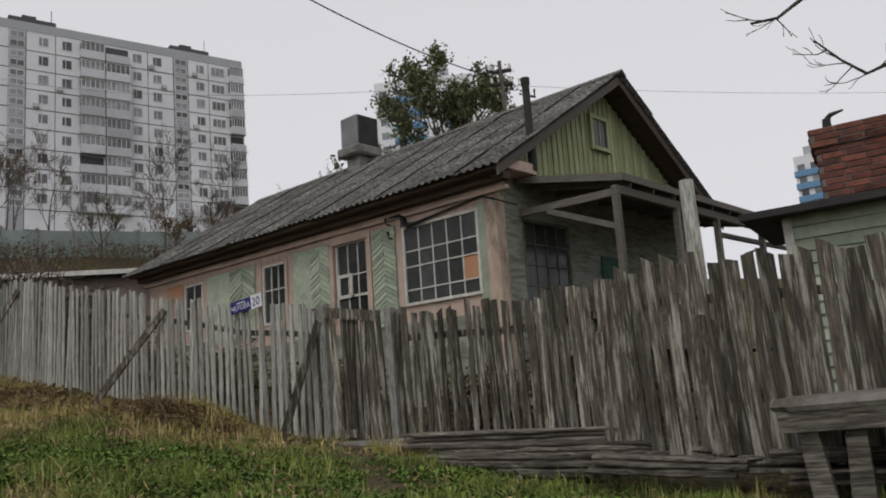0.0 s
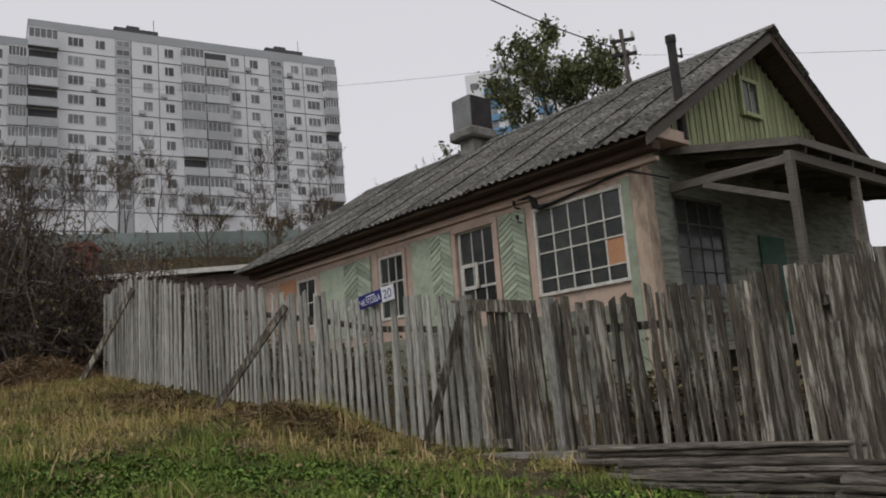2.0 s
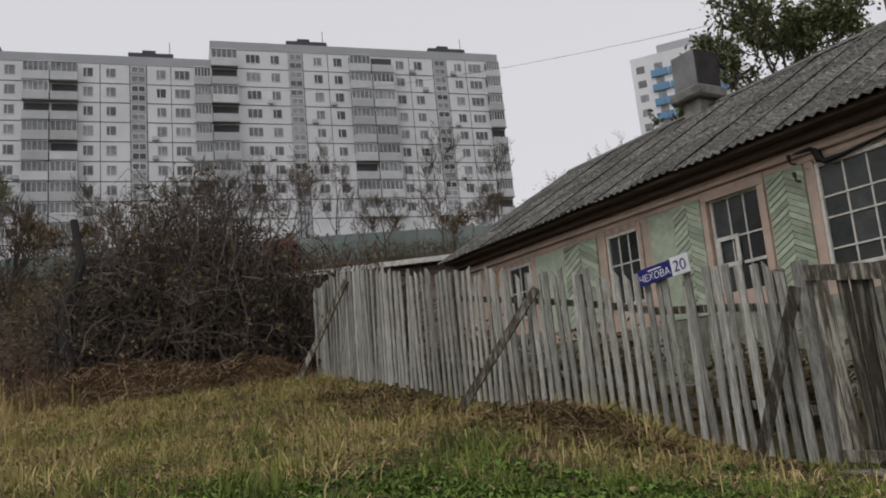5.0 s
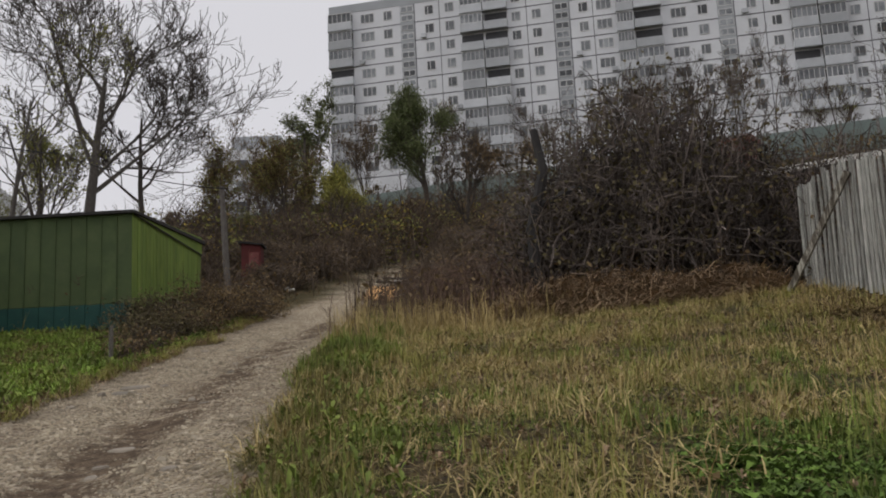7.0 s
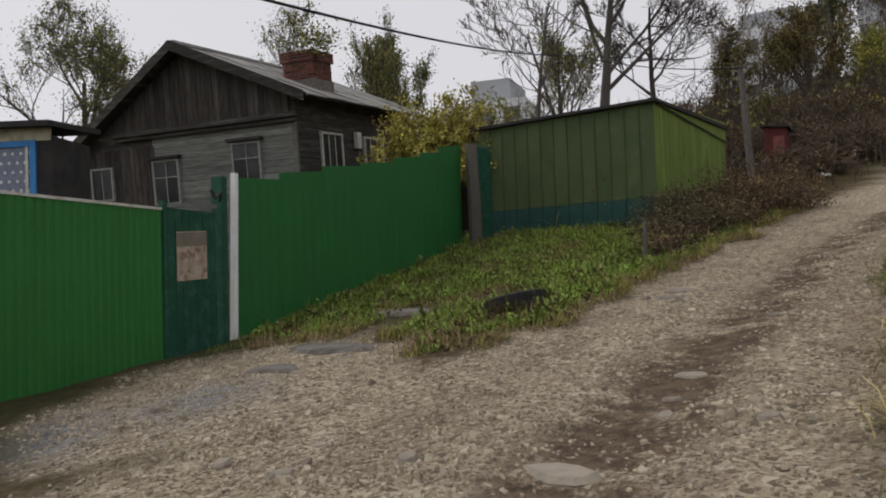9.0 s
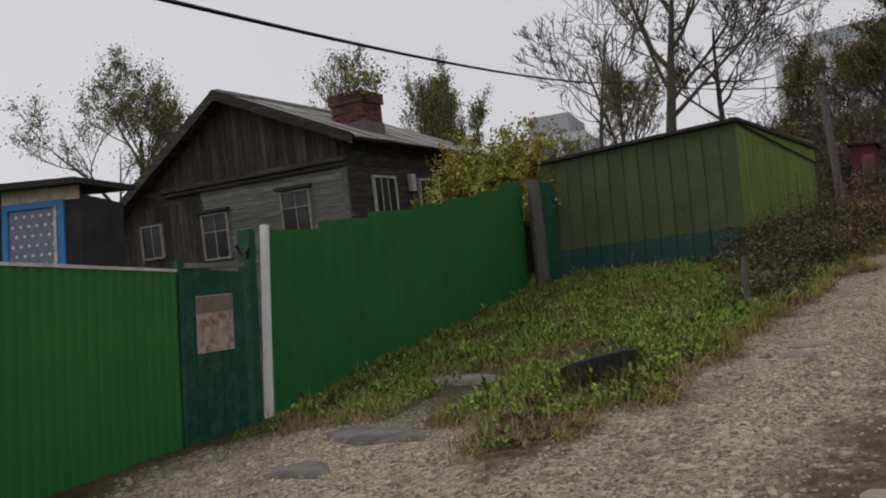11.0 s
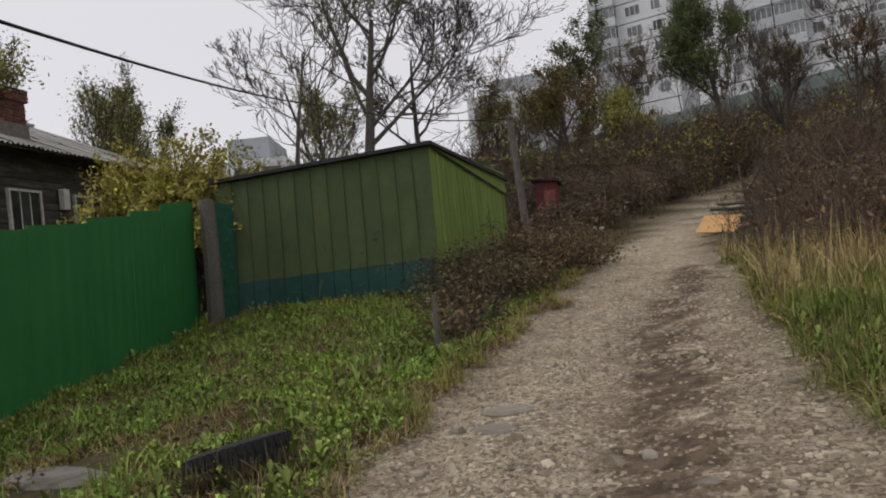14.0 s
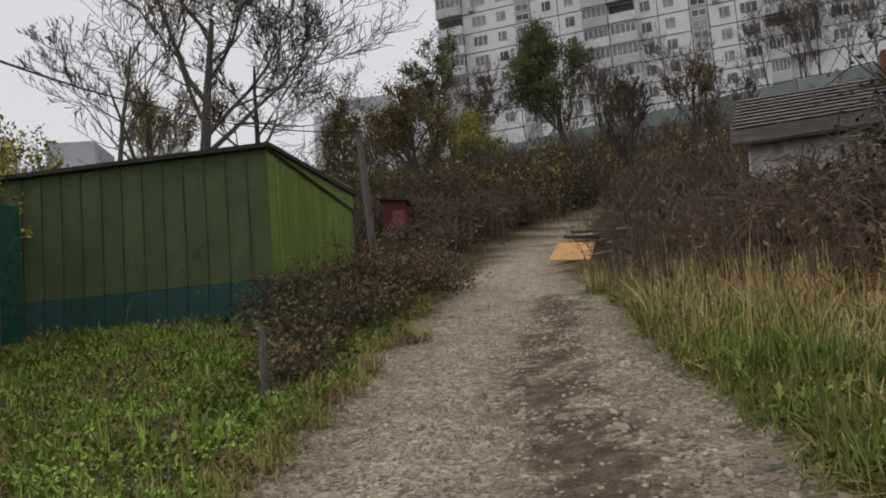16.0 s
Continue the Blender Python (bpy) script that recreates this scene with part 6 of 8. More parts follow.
def blades(name, label, pts, hts, width, material, lean=0.5, category="grass", curl=0.5, seed=1):
    """Many arching blades, seven corners each, as one sheet of stuff."""
    rng = np.random.default_rng(seed)
    p = np.array(pts, float)
    n = len(p)
    hts = np.array(hts, float)
    a = rng.uniform(0, 2 * np.pi, n)
    side = np.stack([np.cos(a), np.sin(a), np.zeros(n)], 1)
    b = a + np.pi / 2 + rng.normal(0, 0.5, n)
    bend = np.abs(rng.normal(0, lean, n))
    out = np.stack([np.cos(b), np.sin(b), np.zeros(n)], 1) * (np.minimum(bend, 2.4) * hts)[:, None]
    fall = np.minimum(0.55 * bend, 0.88) * (0.5 + curl)
    w = (width * rng.uniform(0.6, 1.3, n))[:, None]

    def at(s):
        return p + out * s ** 1.5 + np.stack([np.zeros(n), np.zeros(n), hts * s * (1 - np.minimum(fall, 0.92) * s)], 1)

    m1, m2 = at(0.42), at(0.76)
    v = np.stack([p - side * w, p + side * w, m1 + side * w * 0.9, m1 - side * w * 0.9, m2 + side * w * 0.6, m2 - side * w * 0.6, at(1.0)], 1).reshape(-1, 3)
    k = (np.arange(n) * 7).tolist()
    faces = [(i, i + 1, i + 2, i + 3) for i in k] + [(i + 3, i + 2, i + 4, i + 5) for i in k] + [(i + 5, i + 4, i + 6) for i in k]
    return tagged(new(name, array_mesh(name, v, faces, material)), label, category, kind="stuff")


def rosettes(name, label, pts, size, material, seed, leaves=9, tall=0.5, category="weeds"):
    """Low broad-leaved plants, each a ring of creased leaves round its root."""
    rng = np.random.default_rng(seed)
    p = np.repeat(np.array(pts, float), leaves, axis=0)
    scale = np.repeat(rng.uniform(0.55, 1.5, len(pts)), leaves)
    n = len(p)
    a = rng.uniform(0, 2 * np.pi, n)
    up = rng.uniform(0.05, 1.0, n) * tall
    ln = size * scale * rng.uniform(0.6, 1.3, n)
    d = np.stack([np.cos(a), np.sin(a), up * 1.4], 1) * ln[:, None]
    root = p + np.stack([np.zeros(n), np.zeros(n), rng.uniform(0, 1.6, n) * tall * size * scale], 1)
    s = np.stack([-np.sin(a), np.cos(a), rng.normal(0, 0.25, n)], 1) * (ln * rng.uniform(0.26, 0.42, n))[:, None]
    lift = np.stack([np.zeros(n), np.zeros(n), ln * 0.16], 1)
    tip = root + d - np.stack([np.zeros(n), np.zeros(n), ln * rng.uniform(0.1, 0.5, n)], 1)
    mid = root + d * 0.55
    v = np.stack([root, mid + s + lift, tip, mid - s + lift, mid], 1).reshape(-1, 3)
    k = (np.arange(n) * 5).tolist()
    faces = [(i, i + 4, i + 1) for i in k] + [(i + 4, i + 2, i + 1) for i in k] + [(i, i + 3, i + 4) for i in k] + [(i + 4, i + 3, i + 2) for i in k]
    return tagged(new(name, array_mesh(name, v, faces, material)), label, category, kind="stuff")


def leaf_mesh(name, centres, size, material, seed=1, aspect=0.6):
    rng = np.random.default_rng(seed)
    c = np.array(centres, float)
    n = len(c)
    u = rng.normal(size=(n, 3))
    u /= np.linalg.norm(u, axis=1)[:, None]
    q = rng.normal(size=(n, 3))
    t = np.cross(u, q)
    t /= np.linalg.norm(t, axis=1)[:, None]
    s = (size * rng.uniform(0.6, 1.35, n))[:, None]
    v = np.stack([c - u * s, c + t * s * aspect - u * s * 0.1, c + u * s, c - t * s * aspect + u * s * 0.1], 1).reshape(-1, 3)
    k = (np.arange(n) * 4).tolist()
    return array_mesh(name, v, [(i, i + 1, i + 2, i + 3) for i in k], material)


def scatter(n, x0, x1, y0, y1, test, seed):
    rnd = random.Random(seed)
    out = []
    tries = 0
    while len(out) < n and tries < n * 30:
        tries += 1
        x, y = rnd.uniform(x0, x1), rnd.uniform(y0, y1)
        w = test(x, y)
        if w > 0 and rnd.random() < w:
            out.append((x, y))
    return out


def fence_side(x, y):
    """Metres in front of the picket fence (negative: behind it)."""
    best, sgn = 1e9, 1
    for (ax, ay), (bx, by) in zip(FENCE[:-1], FENCE[1:]):
        dx, dy = bx - ax, by - ay
        k = max(0, min(1, ((x - ax) * dx + (y - ay) * dy) / (dx * dx + dy * dy)))
        ex, ey = x - ax - k * dx, y - ay - k * dy
        d = math.hypot(ex, ey)
        if d < best:
            best, sgn = d, (1 if dx * ey - dy * ex < 0 else -1)
    return best * sgn


def verge_side(x, y):
    """True between the track and the green fence or shed."""
    k = (x + 16.68) / (-25.25 + 16.68)
    line = 2.79 + k * (7.18 - 2.79)
    if x > -25 and y < line + 0.05:
        return False
    if x < -22.6 and y < 11.4 + (-22.9 - x) * 1.03 and y > 7.9 + (x + 26.25) * 1.03 - 0.1:
        return False
    cx = [p[0] for p in ROAD[::-1]]
    return y < float(np.interp(x, cx, [p[1] for p in ROAD[::-1]]))


def patch(x, y, s=0.5, o=0.0):
    return noise.noise(Vector((x * s + o, y * s - o, o)))


def bank(x, y):
    if road_mask(x, y) > 0.45 or (verge_side(x, y) and x < -4) or fence_side(x, y) < 0.08 and x > -10.3:
        return 0
    if -2.2 < x < 0.6 and 6.5 < y < 9.9 and abs((x + 0.7) * 0.75 + (y - 8.5) * 0.66) < 0.0:
        return 0
    return 1


def near_green(x, y):
    """How green the grass is: greenest low on the bank, straw-coloured towards the thicket."""
    d = fence_side(x, y) if x > -10 else 6
    g = 0.42 + 1.5 * patch(x, y, 0.75, 4) - 0.07 * (y - 7.0) + 0.05 * (x + 4)
    if x > -4.5 and y < 9.8:
        g += 0.3
    g += 0.7 * lawn(x, y)
    return max(0.0, min(1.0, g))


def kept_clear(x, y):
    """Round the tyre and the path slabs the weeds stay off."""
    return math.hypot(x + 14.5, y - 6.1) < 0.37 or to_line(x, y, [(-12.9, 3.5), (-14.5, 4.5)]) < 0.36 or to_line(x, y, [(-14.5, 4.5), (-15.9, 5.25)]) < 0.31


def lay(pts, dz=-0.02):
    return [(x, y, ground_z(x, y) + dz) for x, y in pts]


def tufts(roots, per, spread, h0, h1, seed, s=1.3):
    """Blades gathered in tufts: their feet and heights."""
    rnd = random.Random(seed)
    pts, hts = [], []
    for x, y in roots:
        k = rnd.uniform(h0, h1) * max(0.35, 1 + 1.3 * patch(x, y, s, seed))
        sp = spread * rnd.uniform(0.5, 1.5)
        for _ in range(max(3, int(per * rnd.uniform(0.4, 1.5)))):
            u, v = x + rnd.gauss(0, sp), y + rnd.gauss(0, sp)
            pts.append((u, v, ground_z(u, v) - 0.02))
            hts.append(k * rnd.uniform(0.45, 1.1))
    return pts, hts


R = random.Random(8)
pts_, hts_ = tufts(scatter(6500, -16, 4.8, 3.0, 13.5, lambda x, y: bank(x, y) * (0.08 + 0.92 * near_green(x, y)) * (1 - dirt_path(x, y)) * (0.5 + 1.1 * patch(x, y, 1.7, 1)), 1), 12, 0.05, 0.06, 0.21, 1)
blades("grass", "green grass growing on the bank below the fence", pts_, hts_, 0.0045, M_GRASS, 1.1, seed=1)
pl_ = scatter(30000, -9.5, 3.5, 4.0, 11.0, lambda x, y: bank(x, y) * lawn(x, y) * (1 - dirt_path(x, y)), 41)
blades("lawn", "short bright green lawn before the garden gate", lay(pl_), [R.uniform(0.03, 0.075) for _ in pl_], 0.005, M_LAWN, 1.0, seed=41)
pl_ = scatter(5200, -9.5, 3.5, 4.0, 11.0, lambda x, y: bank(x, y) * lawn(x, y) * (1 - dirt_path(x, y)) * (0.4 + 1.2 * patch(x, y, 1.9, 23)), 411)
rosettes("weeds", "low broad-leaved weeds in the lawn", lay(pl_, 0.0), 0.042, M_LAWN, 411, 9, 0.5)
pts_, hts_ = tufts(scatter(5200, -19, 3, 4.0, 17.5, lambda x, y: bank(x, y) * (1.0 - 0.75 * near_green(x, y)) * (1 - 0.9 * lawn(x, y)) * (1 - dirt_path(x, y)) * (0.5 + 1.2 * patch(x, y, 1.1, 21)), 2), 14, 0.055, 0.07, 0.24, 2)
blades("grass", "yellow-green autumn grass on the bank", pts_, hts_, 0.0042, M_OLIVEGRASS, 1.5, seed=2)
pts_, hts_ = tufts(scatter(4600, -24, 1, 5.0, 19, lambda x, y: bank(x, y) * (1.05 - near_green(x, y)) * (1 - 0.9 * lawn(x, y)) * (1 - dirt_path(x, y)) * (0.45 + 1.3 * patch(x, y, 0.9, 16)), 3), 14, 0.06, 0.07, 0.26, 3)
blades("dry_grass", "dry tan grass and straw on the bank", pts_, hts_, 0.0042, M_DRYGRASS, 1.7, seed=3)
pm = scatter(36000, -19, 2, 5.0, 18, lambda x, y: bank(x, y) * (1.1 - near_green(x, y)) * (1 - dirt_path(x, y)), 42)
blades("dead_grass", "flattened brown dead grass between the tufts", lay(pm), [R.uniform(0.03, 0.07) for _ in pm], 0.006, M_STRAW, 2.4, seed=42)
pm = scatter(9000, -19, 2, 5.0, 18, lambda x, y: bank(x, y) * (1.1 - near_green(x, y)) * (1 - dirt_path(x, y)) * max(0.0, 0.2 + 1.6 * patch(x, y, 1.4, 33)), 421)
blades("dead_grass", "long pale straw lying over the bank", lay(pm, 0.03), [R.uniform(0.12, 0.26) for _ in pm], 0.0045, M_DRYGRASS, 2.6, seed=421)
pm = scatter(2600, -19, 3, 4.0, 18, lambda x, y: bank(x, y) * (1 - dirt_path(x, y)) * (0.25 + patch(x, y, 1.2, 36)), 422)
rosettes("withered_weeds", "withered olive and brown weeds on the bank", lay(pm, 0.0), 0.028, M_STRAW, 422, 8, 1.0)


def right_verge(x, y):
    if verge_side(x, y) or x > -12.2 or road_mask(x, y) > 0.3:
        return 0
    d = to_line(x, y, ROAD) - 1.45
    return max(0.0, 1 - abs(d - 0.45) / 0.75)


pts_, hts_ = tufts(scatter(1900, -21, -9.5, 7, 18, right_verge, 43), 14, 0.06, 0.10, 0.30, 43)
blades("grass", "fresh green grass along the track edge", pts_, hts_, 0.007, M_GRASS, 0.9, seed=43)
pr_ = scatter(800, -21, -6.5, 5, 18, lambda x, y: (1 if x < -6 and not verge_side(x, y) and road_mask(x, y) < 0.3 else 0) * max(0.0, 1 - abs(past_right_edge(x, y) - 0.5) / 0.7) * (0.6 + patch(x, y, 1.3, 38)), 431)
rosettes("weeds", "fresh green broad-leaved weeds along the track edge", lay(pr_, 0.0), 0.034, M_GRASS, 431, 12, 1.5)
pts_, hts_ = tufts(scatter(2600, -21, -4.5, 3, 18, lambda x, y: (1 if not verge_side(x, y) and road_mask(x, y) < 0.35 else 0) * max(0.0, 1 - abs(past_right_edge(x, y) - 0.35) / 0.6), 432), 12, 0.05, 0.08, 0.26, 432)
blades("dry_grass", "olive and tan grass hanging over the track edge", pts_, hts_, 0.0042, M_EDGEGRASS, 1.2, seed=432)

# weeds and grass on the verge before the green fence
def on_verge(x, y, r=0.4):
    return 1 if verge_side(x, y) and x < -12.3 and road_mask(x, y) < r and not kept_clear(x, y) else 0


def lush(x, y):
    """How thickly the weeds stand: bare and brown near the track and the path, green in broad patches."""
    d = to_line(x, y, ROAD) - road_half(x, y)
    return max(0.0, min(1.0, 0.42 + 2.1 * patch(x, y, 0.9, 9) + 2.2 * patch(x, y, 2.4, 19) + 0.16 * min(d, 2.5) - 0.15))


vg = scatter(44000, -27, -9.5, 2.5, 16, lambda x, y: on_verge(x, y) * (0.06 + 0.94 * lush(x, y)), 4)
blades("grass", "short green grass on the verge by the green fence", lay(vg), [R.uniform(0.05, 0.15) * max(0.3, 1 + 1.4 * patch(x, y, 1.4, 13)) for x, y in vg], 0.005, M_GRASS, 1.0, seed=4)
vw = scatter(6000, -27, -10, 3, 16, lambda x, y: on_verge(x, y, 0.2) * lush(x, y), 5)
rosettes("weeds", "broad-leaved green weeds on the verge", lay(vw, 0.0), 0.031, M_WEED, 5, 11, 0.8)
vw = scatter(1500, -27, -10, 3, 16, lambda x, y: on_verge(x, y, 0.3) * (0.3 + patch(x, y, 1.6, 29)), 55)
rosettes("weeds", "dark nettle-like weeds on the verge", lay(vw, 0.0), 0.04, M_GRASS, 55, 12, 1.5)
vw = scatter(2200, -27, -10, 3, 16, lambda x, y: on_verge(x, y, 0.5) * (1.0 - lush(x, y)), 56)
rosettes("withered_weeds", "withered brown weeds on the verge", lay(vw, 0.0), 0.03, M_LEAF_BROWN, 56, 10, 0.9)
vo = scatter(15000, -27, -10, 3, 16, lambda x, y: on_verge(x, y, 0.6) * (0.4 - 1.2 * patch(x, y, 0.9, 3)) * (1.1 - lush(x, y)), 6)
blades("dry_grass", "dry yellowed grass tufts along the track edge", lay(vo), [R.uniform(0.05, 0.18) for _ in vo], 0.0045, M_OLIVEGRASS, 1.3, seed=6)
vo = scatter(20000, -27, -10, 3, 16, lambda x, y: on_verge(x, y, 0.7) * (1.05 - lush(x, y)), 57)
blades("dead_grass", "flattened brown dead grass on the verge", lay(vo), [R.uniform(0.04, 0.10) for _ in vo], 0.005, M_STRAW, 2.2, seed=57)


def edge(x, y):
    if not verge_side(x, y) or x > -12.3 or kept_clear(x, y):
        return 0
    r = road_mask(x, y)
    return 1.0 if 0.02 < r < 0.6 else (0.09 if r <= 0.02 else 0)


ty_ = [(-14.5 + 0.17 * math.cos(i * 2.4) * (i % 5) / 4, 6.1 + 0.17 * math.sin(i * 2.4) * (i % 5) / 4) for i in range(14)] + [(-14.10 + 0.04 * (i % 7), 6.22 + 0.04 * (i % 9)) for i in range(40)] + [(-14.2 + 0.03 * (i % 5), 5.75 + 0.04 * (i % 6)) for i in range(14)]
pts_, hts_ = tufts(ty_ + [(-14.16 + 0.05 * (i % 4), 6.0 + 0.035 * (i % 13)) for i in range(36)], 24, 0.06, 0.18, 0.36, 47)
blades("dead_grass", "dry tangled grass growing through and round the tyre", pts_, hts_, 0.0055, M_LEAF_DULL, 1.0, seed=47)
pts_, hts_ = tufts(scatter(1000, -27, -12.3, 3, 16, edge, 44), 13, 0.05, 0.07, 0.22, 44)
blades("grass", "ragged olive grass tufts on the verge", pts_, hts_, 0.005, M_OLIVEGRASS, 1.0, seed=44)
pts_, hts_ = tufts(scatter(1300, -27, -12.3, 3, 16, edge, 45), 10, 0.06, 0.06, 0.20, 45)
blades("dead_grass", "brown dead grass on the track edge", pts_, hts_, 0.005, M_STRAW, 1.3, seed=45)
pts_, hts_ = tufts(scatter(1100, -27, -12.3, 3, 16, lambda x, y: on_verge(x, y, 0.1) * lush(x, y), 46), 12, 0.05, 0.10, 0.24, 46)
blades("grass", "lush green grass tufts on the verge", pts_, hts_, 0.006, M_WEED, 1.0, seed=46)

# fallen leaves
fl = scatter(9000, -24, 3, 3, 16, lambda x, y: 0.5 + 0.8 * patch(x, y, 0.7, 12) if road_mask(x, y) < 0.3 else 0.0, 7)
tagged(new("fallen_leaves", leaf_mesh("fallen_leaves", [(x, y, ground_z(x, y) + R.uniform(0.01, 0.05)) for x, y in fl], 0.022, M_LEAF_BROWN, 7, 0.7)), "brown fallen leaves scattered over the grass", "leaves", kind="stuff")


# tall weeds beside the track and in front of the thicket
def tall_zone(x, y):
    if road_mask(x, y) > 0.25 or verge_side(x, y) or to_line(x, y, [(-31.0, 24.4), (-24.0, 18.6)]) < 1.5:
        return 0
    d = to_line(x, y, ROAD) - 1.5
    a = 1.0 if (x < -13.2 and d < 7 and y > 9) else 0.0
    if x < -13.2 and y < 13:
        a *= max(0.0, min(1.0, (-x - 13.2) / 2.0))
    return a * (0.55 + 0.8 * patch(x, y, 0.6, 5))


pts_, hts_ = tufts(scatter(2100, -32, -12.5, 9, 27, lambda x, y: tall_zone(x, y) * (1.0 if y < 17.5 else 0.55), 8), 14, 0.08, 0.25, 0.75, 8)
blades("tall_dry_grass", "tall straw-coloured grass beside the track", pts_, hts_, 0.0055, M_DRYGRASS, 0.75, seed=8)


def stalks(name, label, pts, h0, h1, material, seed, twigs=5, r=0.006):
    rnd = random.Random(seed)
    mb = Mesh()
    for x, y, z in pts:
        h = rnd.uniform(h0, h1)
        lx, ly = rnd.gauss(0, 0.14) * h, rnd.gauss(0, 0.14) * h
        top = (x + lx, y + ly, z + h)
        mb.tube([(x, y, z - 0.05), (x + lx * 0.35, y + ly * 0.35, z + h * 0.55), top], [r, r * 0.7, r * 0.3], 3, False)
        for _ in range(twigs):
            t = rnd.uniform(0.35, 0.95)
            bx, by, bz = x + lx * t, y + ly * t, z + h * t
            a, l = rnd.uniform(0, 6.283), rnd.uniform(0.12, 0.4) * h
            mb.tube([(bx, by, bz), (bx + math.cos(a) * l * 0.6, by + math.sin(a) * l * 0.6, bz + l * rnd.uniform(0.3, 0.9))], [r * 0.6, r * 0.25], 3, False)
    return tagged(new(name, mb.mesh(name, material)), label, "brush", kind="stuff")


stalks("dry_weeds", "red-brown dry weed stalks beside the track", lay(scatter(1500, -32, -13.5, 10, 27, lambda x, y: tall_zone(x, y) * (0.3 if y < 14.5 else 1), 9)), 0.5, 1.3, M_BRUSH, 9, 6, 0.007)


def wild(x, y):
    n = HILL[0] * x + HILL[1] * y
    if to_line(x, y, [(-31.0, 24.4), (-22.0, 17.2)]) < 1.9 or (-27 < x < -17 and 20.5 < y < 28 and (x + y) % 3 > 1.2):
        return 0
    if road_mask(x, y) > 0.05 or (fence_side(x, y) < 0.6 and x > -12) or n > 79:
        return 0
    if verge_side(x, y):
        return 1.0 if x < -30 else 0
    return 1.0 if n > 20.5 and x < -9 else 0


pw = scatter(4000, -64, -11, 8, 60, wild, 10)
stalks("brushwood", "brown leafless brushwood covering the hillside", lay(pw), 0.7, 2.0, M_SCRUB, 10, 7, 0.016)
pw2 = scatter(2500, -75, -5, 30, 95, lambda x, y: 1 if 36 < HILL[0] * x + HILL[1] * y < 72 and road_mask(x, y) < 0.1 and not (-14 < x < -4 and y < 31) else 0, 11)
stalks("brushwood", "grey-brown saplings and scrub up the hillside", lay(pw2), 0.9, 2.7, M_TWIG, 11, 8, 0.022)
bl = scatter(26000, -64, -11, 10, 66, wild, 12)
tagged(new("withered_leaves", leaf_mesh("withered_leaves", [(x, y, ground_z(x, y) + R.uniform(0.0, 1.2)) for x, y in bl], 0.075, M_LEAF_BROWN, 12, 0.5)), "withered brown leaves on the hillside brush", "leaves", kind="stuff")

bl2 = scatter(9000, -60, 2, 30, 95, lambda x, y: 1 if 40 < HILL[0] * x + HILL[1] * y < 78 and x > -44 and not (-16 < x < -3 and y < 32) and road_mask(x, y) < 0.1 else 0, 121)
tagged(new("withered_leaves", leaf_mesh("withered_leaves", [(x, y, ground_z(x, y) + R.uniform(0.0, 1.8)) for x, y in bl2], 0.12, M_LEAF_DULL, 121, 0.5)), "dull brown scrub leaves below the concrete fence", "leaves", kind="stuff")

pf_ = scatter(900, -70, 12, 22, 100, lambda x, y: 1 if 74.5 < HILL[0] * x + HILL[1] * y < 79.2 and road_mask(x, y) < 0.1 else 0, 122)
stalks("brushwood", "grey-brown brush along the foot of the concrete fence", lay(pf_), 0.9, 2.2, M_SCRUB, 122, 10, 0.02)
tagged(new("withered_leaves", leaf_mesh("withered_leaves", [(x + R.gauss(0, 0.5), y + R.gauss(0, 0.5), ground_z(x, y) + R.uniform(0.1, 1.7)) for x, y in pf_ for _ in range(7)], 0.13, M_LEAF_DULL, 123, 0.5)), "dull olive leaves of the brush below the concrete fence", "leaves", kind="stuff")


def slope_mass(x, y):
    n = HILL[0] * x + HILL[1] * y
    if road_mask(x, y) > 0.02 or n > 63 or x > -33:
        return 0
    return max(0.0, 0.6 + 1.1 * patch(x, y, 0.22, 31)) if (x < -38 and n > 36) else 0


ps = scatter(1500, -66, -38, 17, 58, slope_mass, 15)
stalks("saplings", "grey-brown leafless saplings on the slope above the track", lay(ps), 1.6, 4.2, M_TWIG, 15, 10, 0.022)
for k, (mm, lab) in enumerate(((M_LEAF_BROWN, "brown autumn foliage of the slope undergrowth"), (M_LEAF_OLIVE, "olive autumn foliage of the slope undergrowth"), (M_LEAF_YELLOW, "yellow autumn foliage of the slope undergrowth"))):
    pc = scatter((15000, 11000, 3500)[k], -66, -38, 17, 58, lambda x, y: slope_mass(x, y) * max(0.0, 0.35 + 1.5 * patch(x, y, 0.35, 40 + 7 * k)), 16 + k)
    tagged(new("undergrowth", leaf_mesh("undergrowth", [(x, y, ground_z(x, y) + R.uniform(0.2, 3.2) * (0.7 + 0.9 * abs(patch(x, y, 0.5, 3)))) for x, y in pc], 0.10, mm, 16 + k, 0.6)), lab, "leaves", kind="stuff")


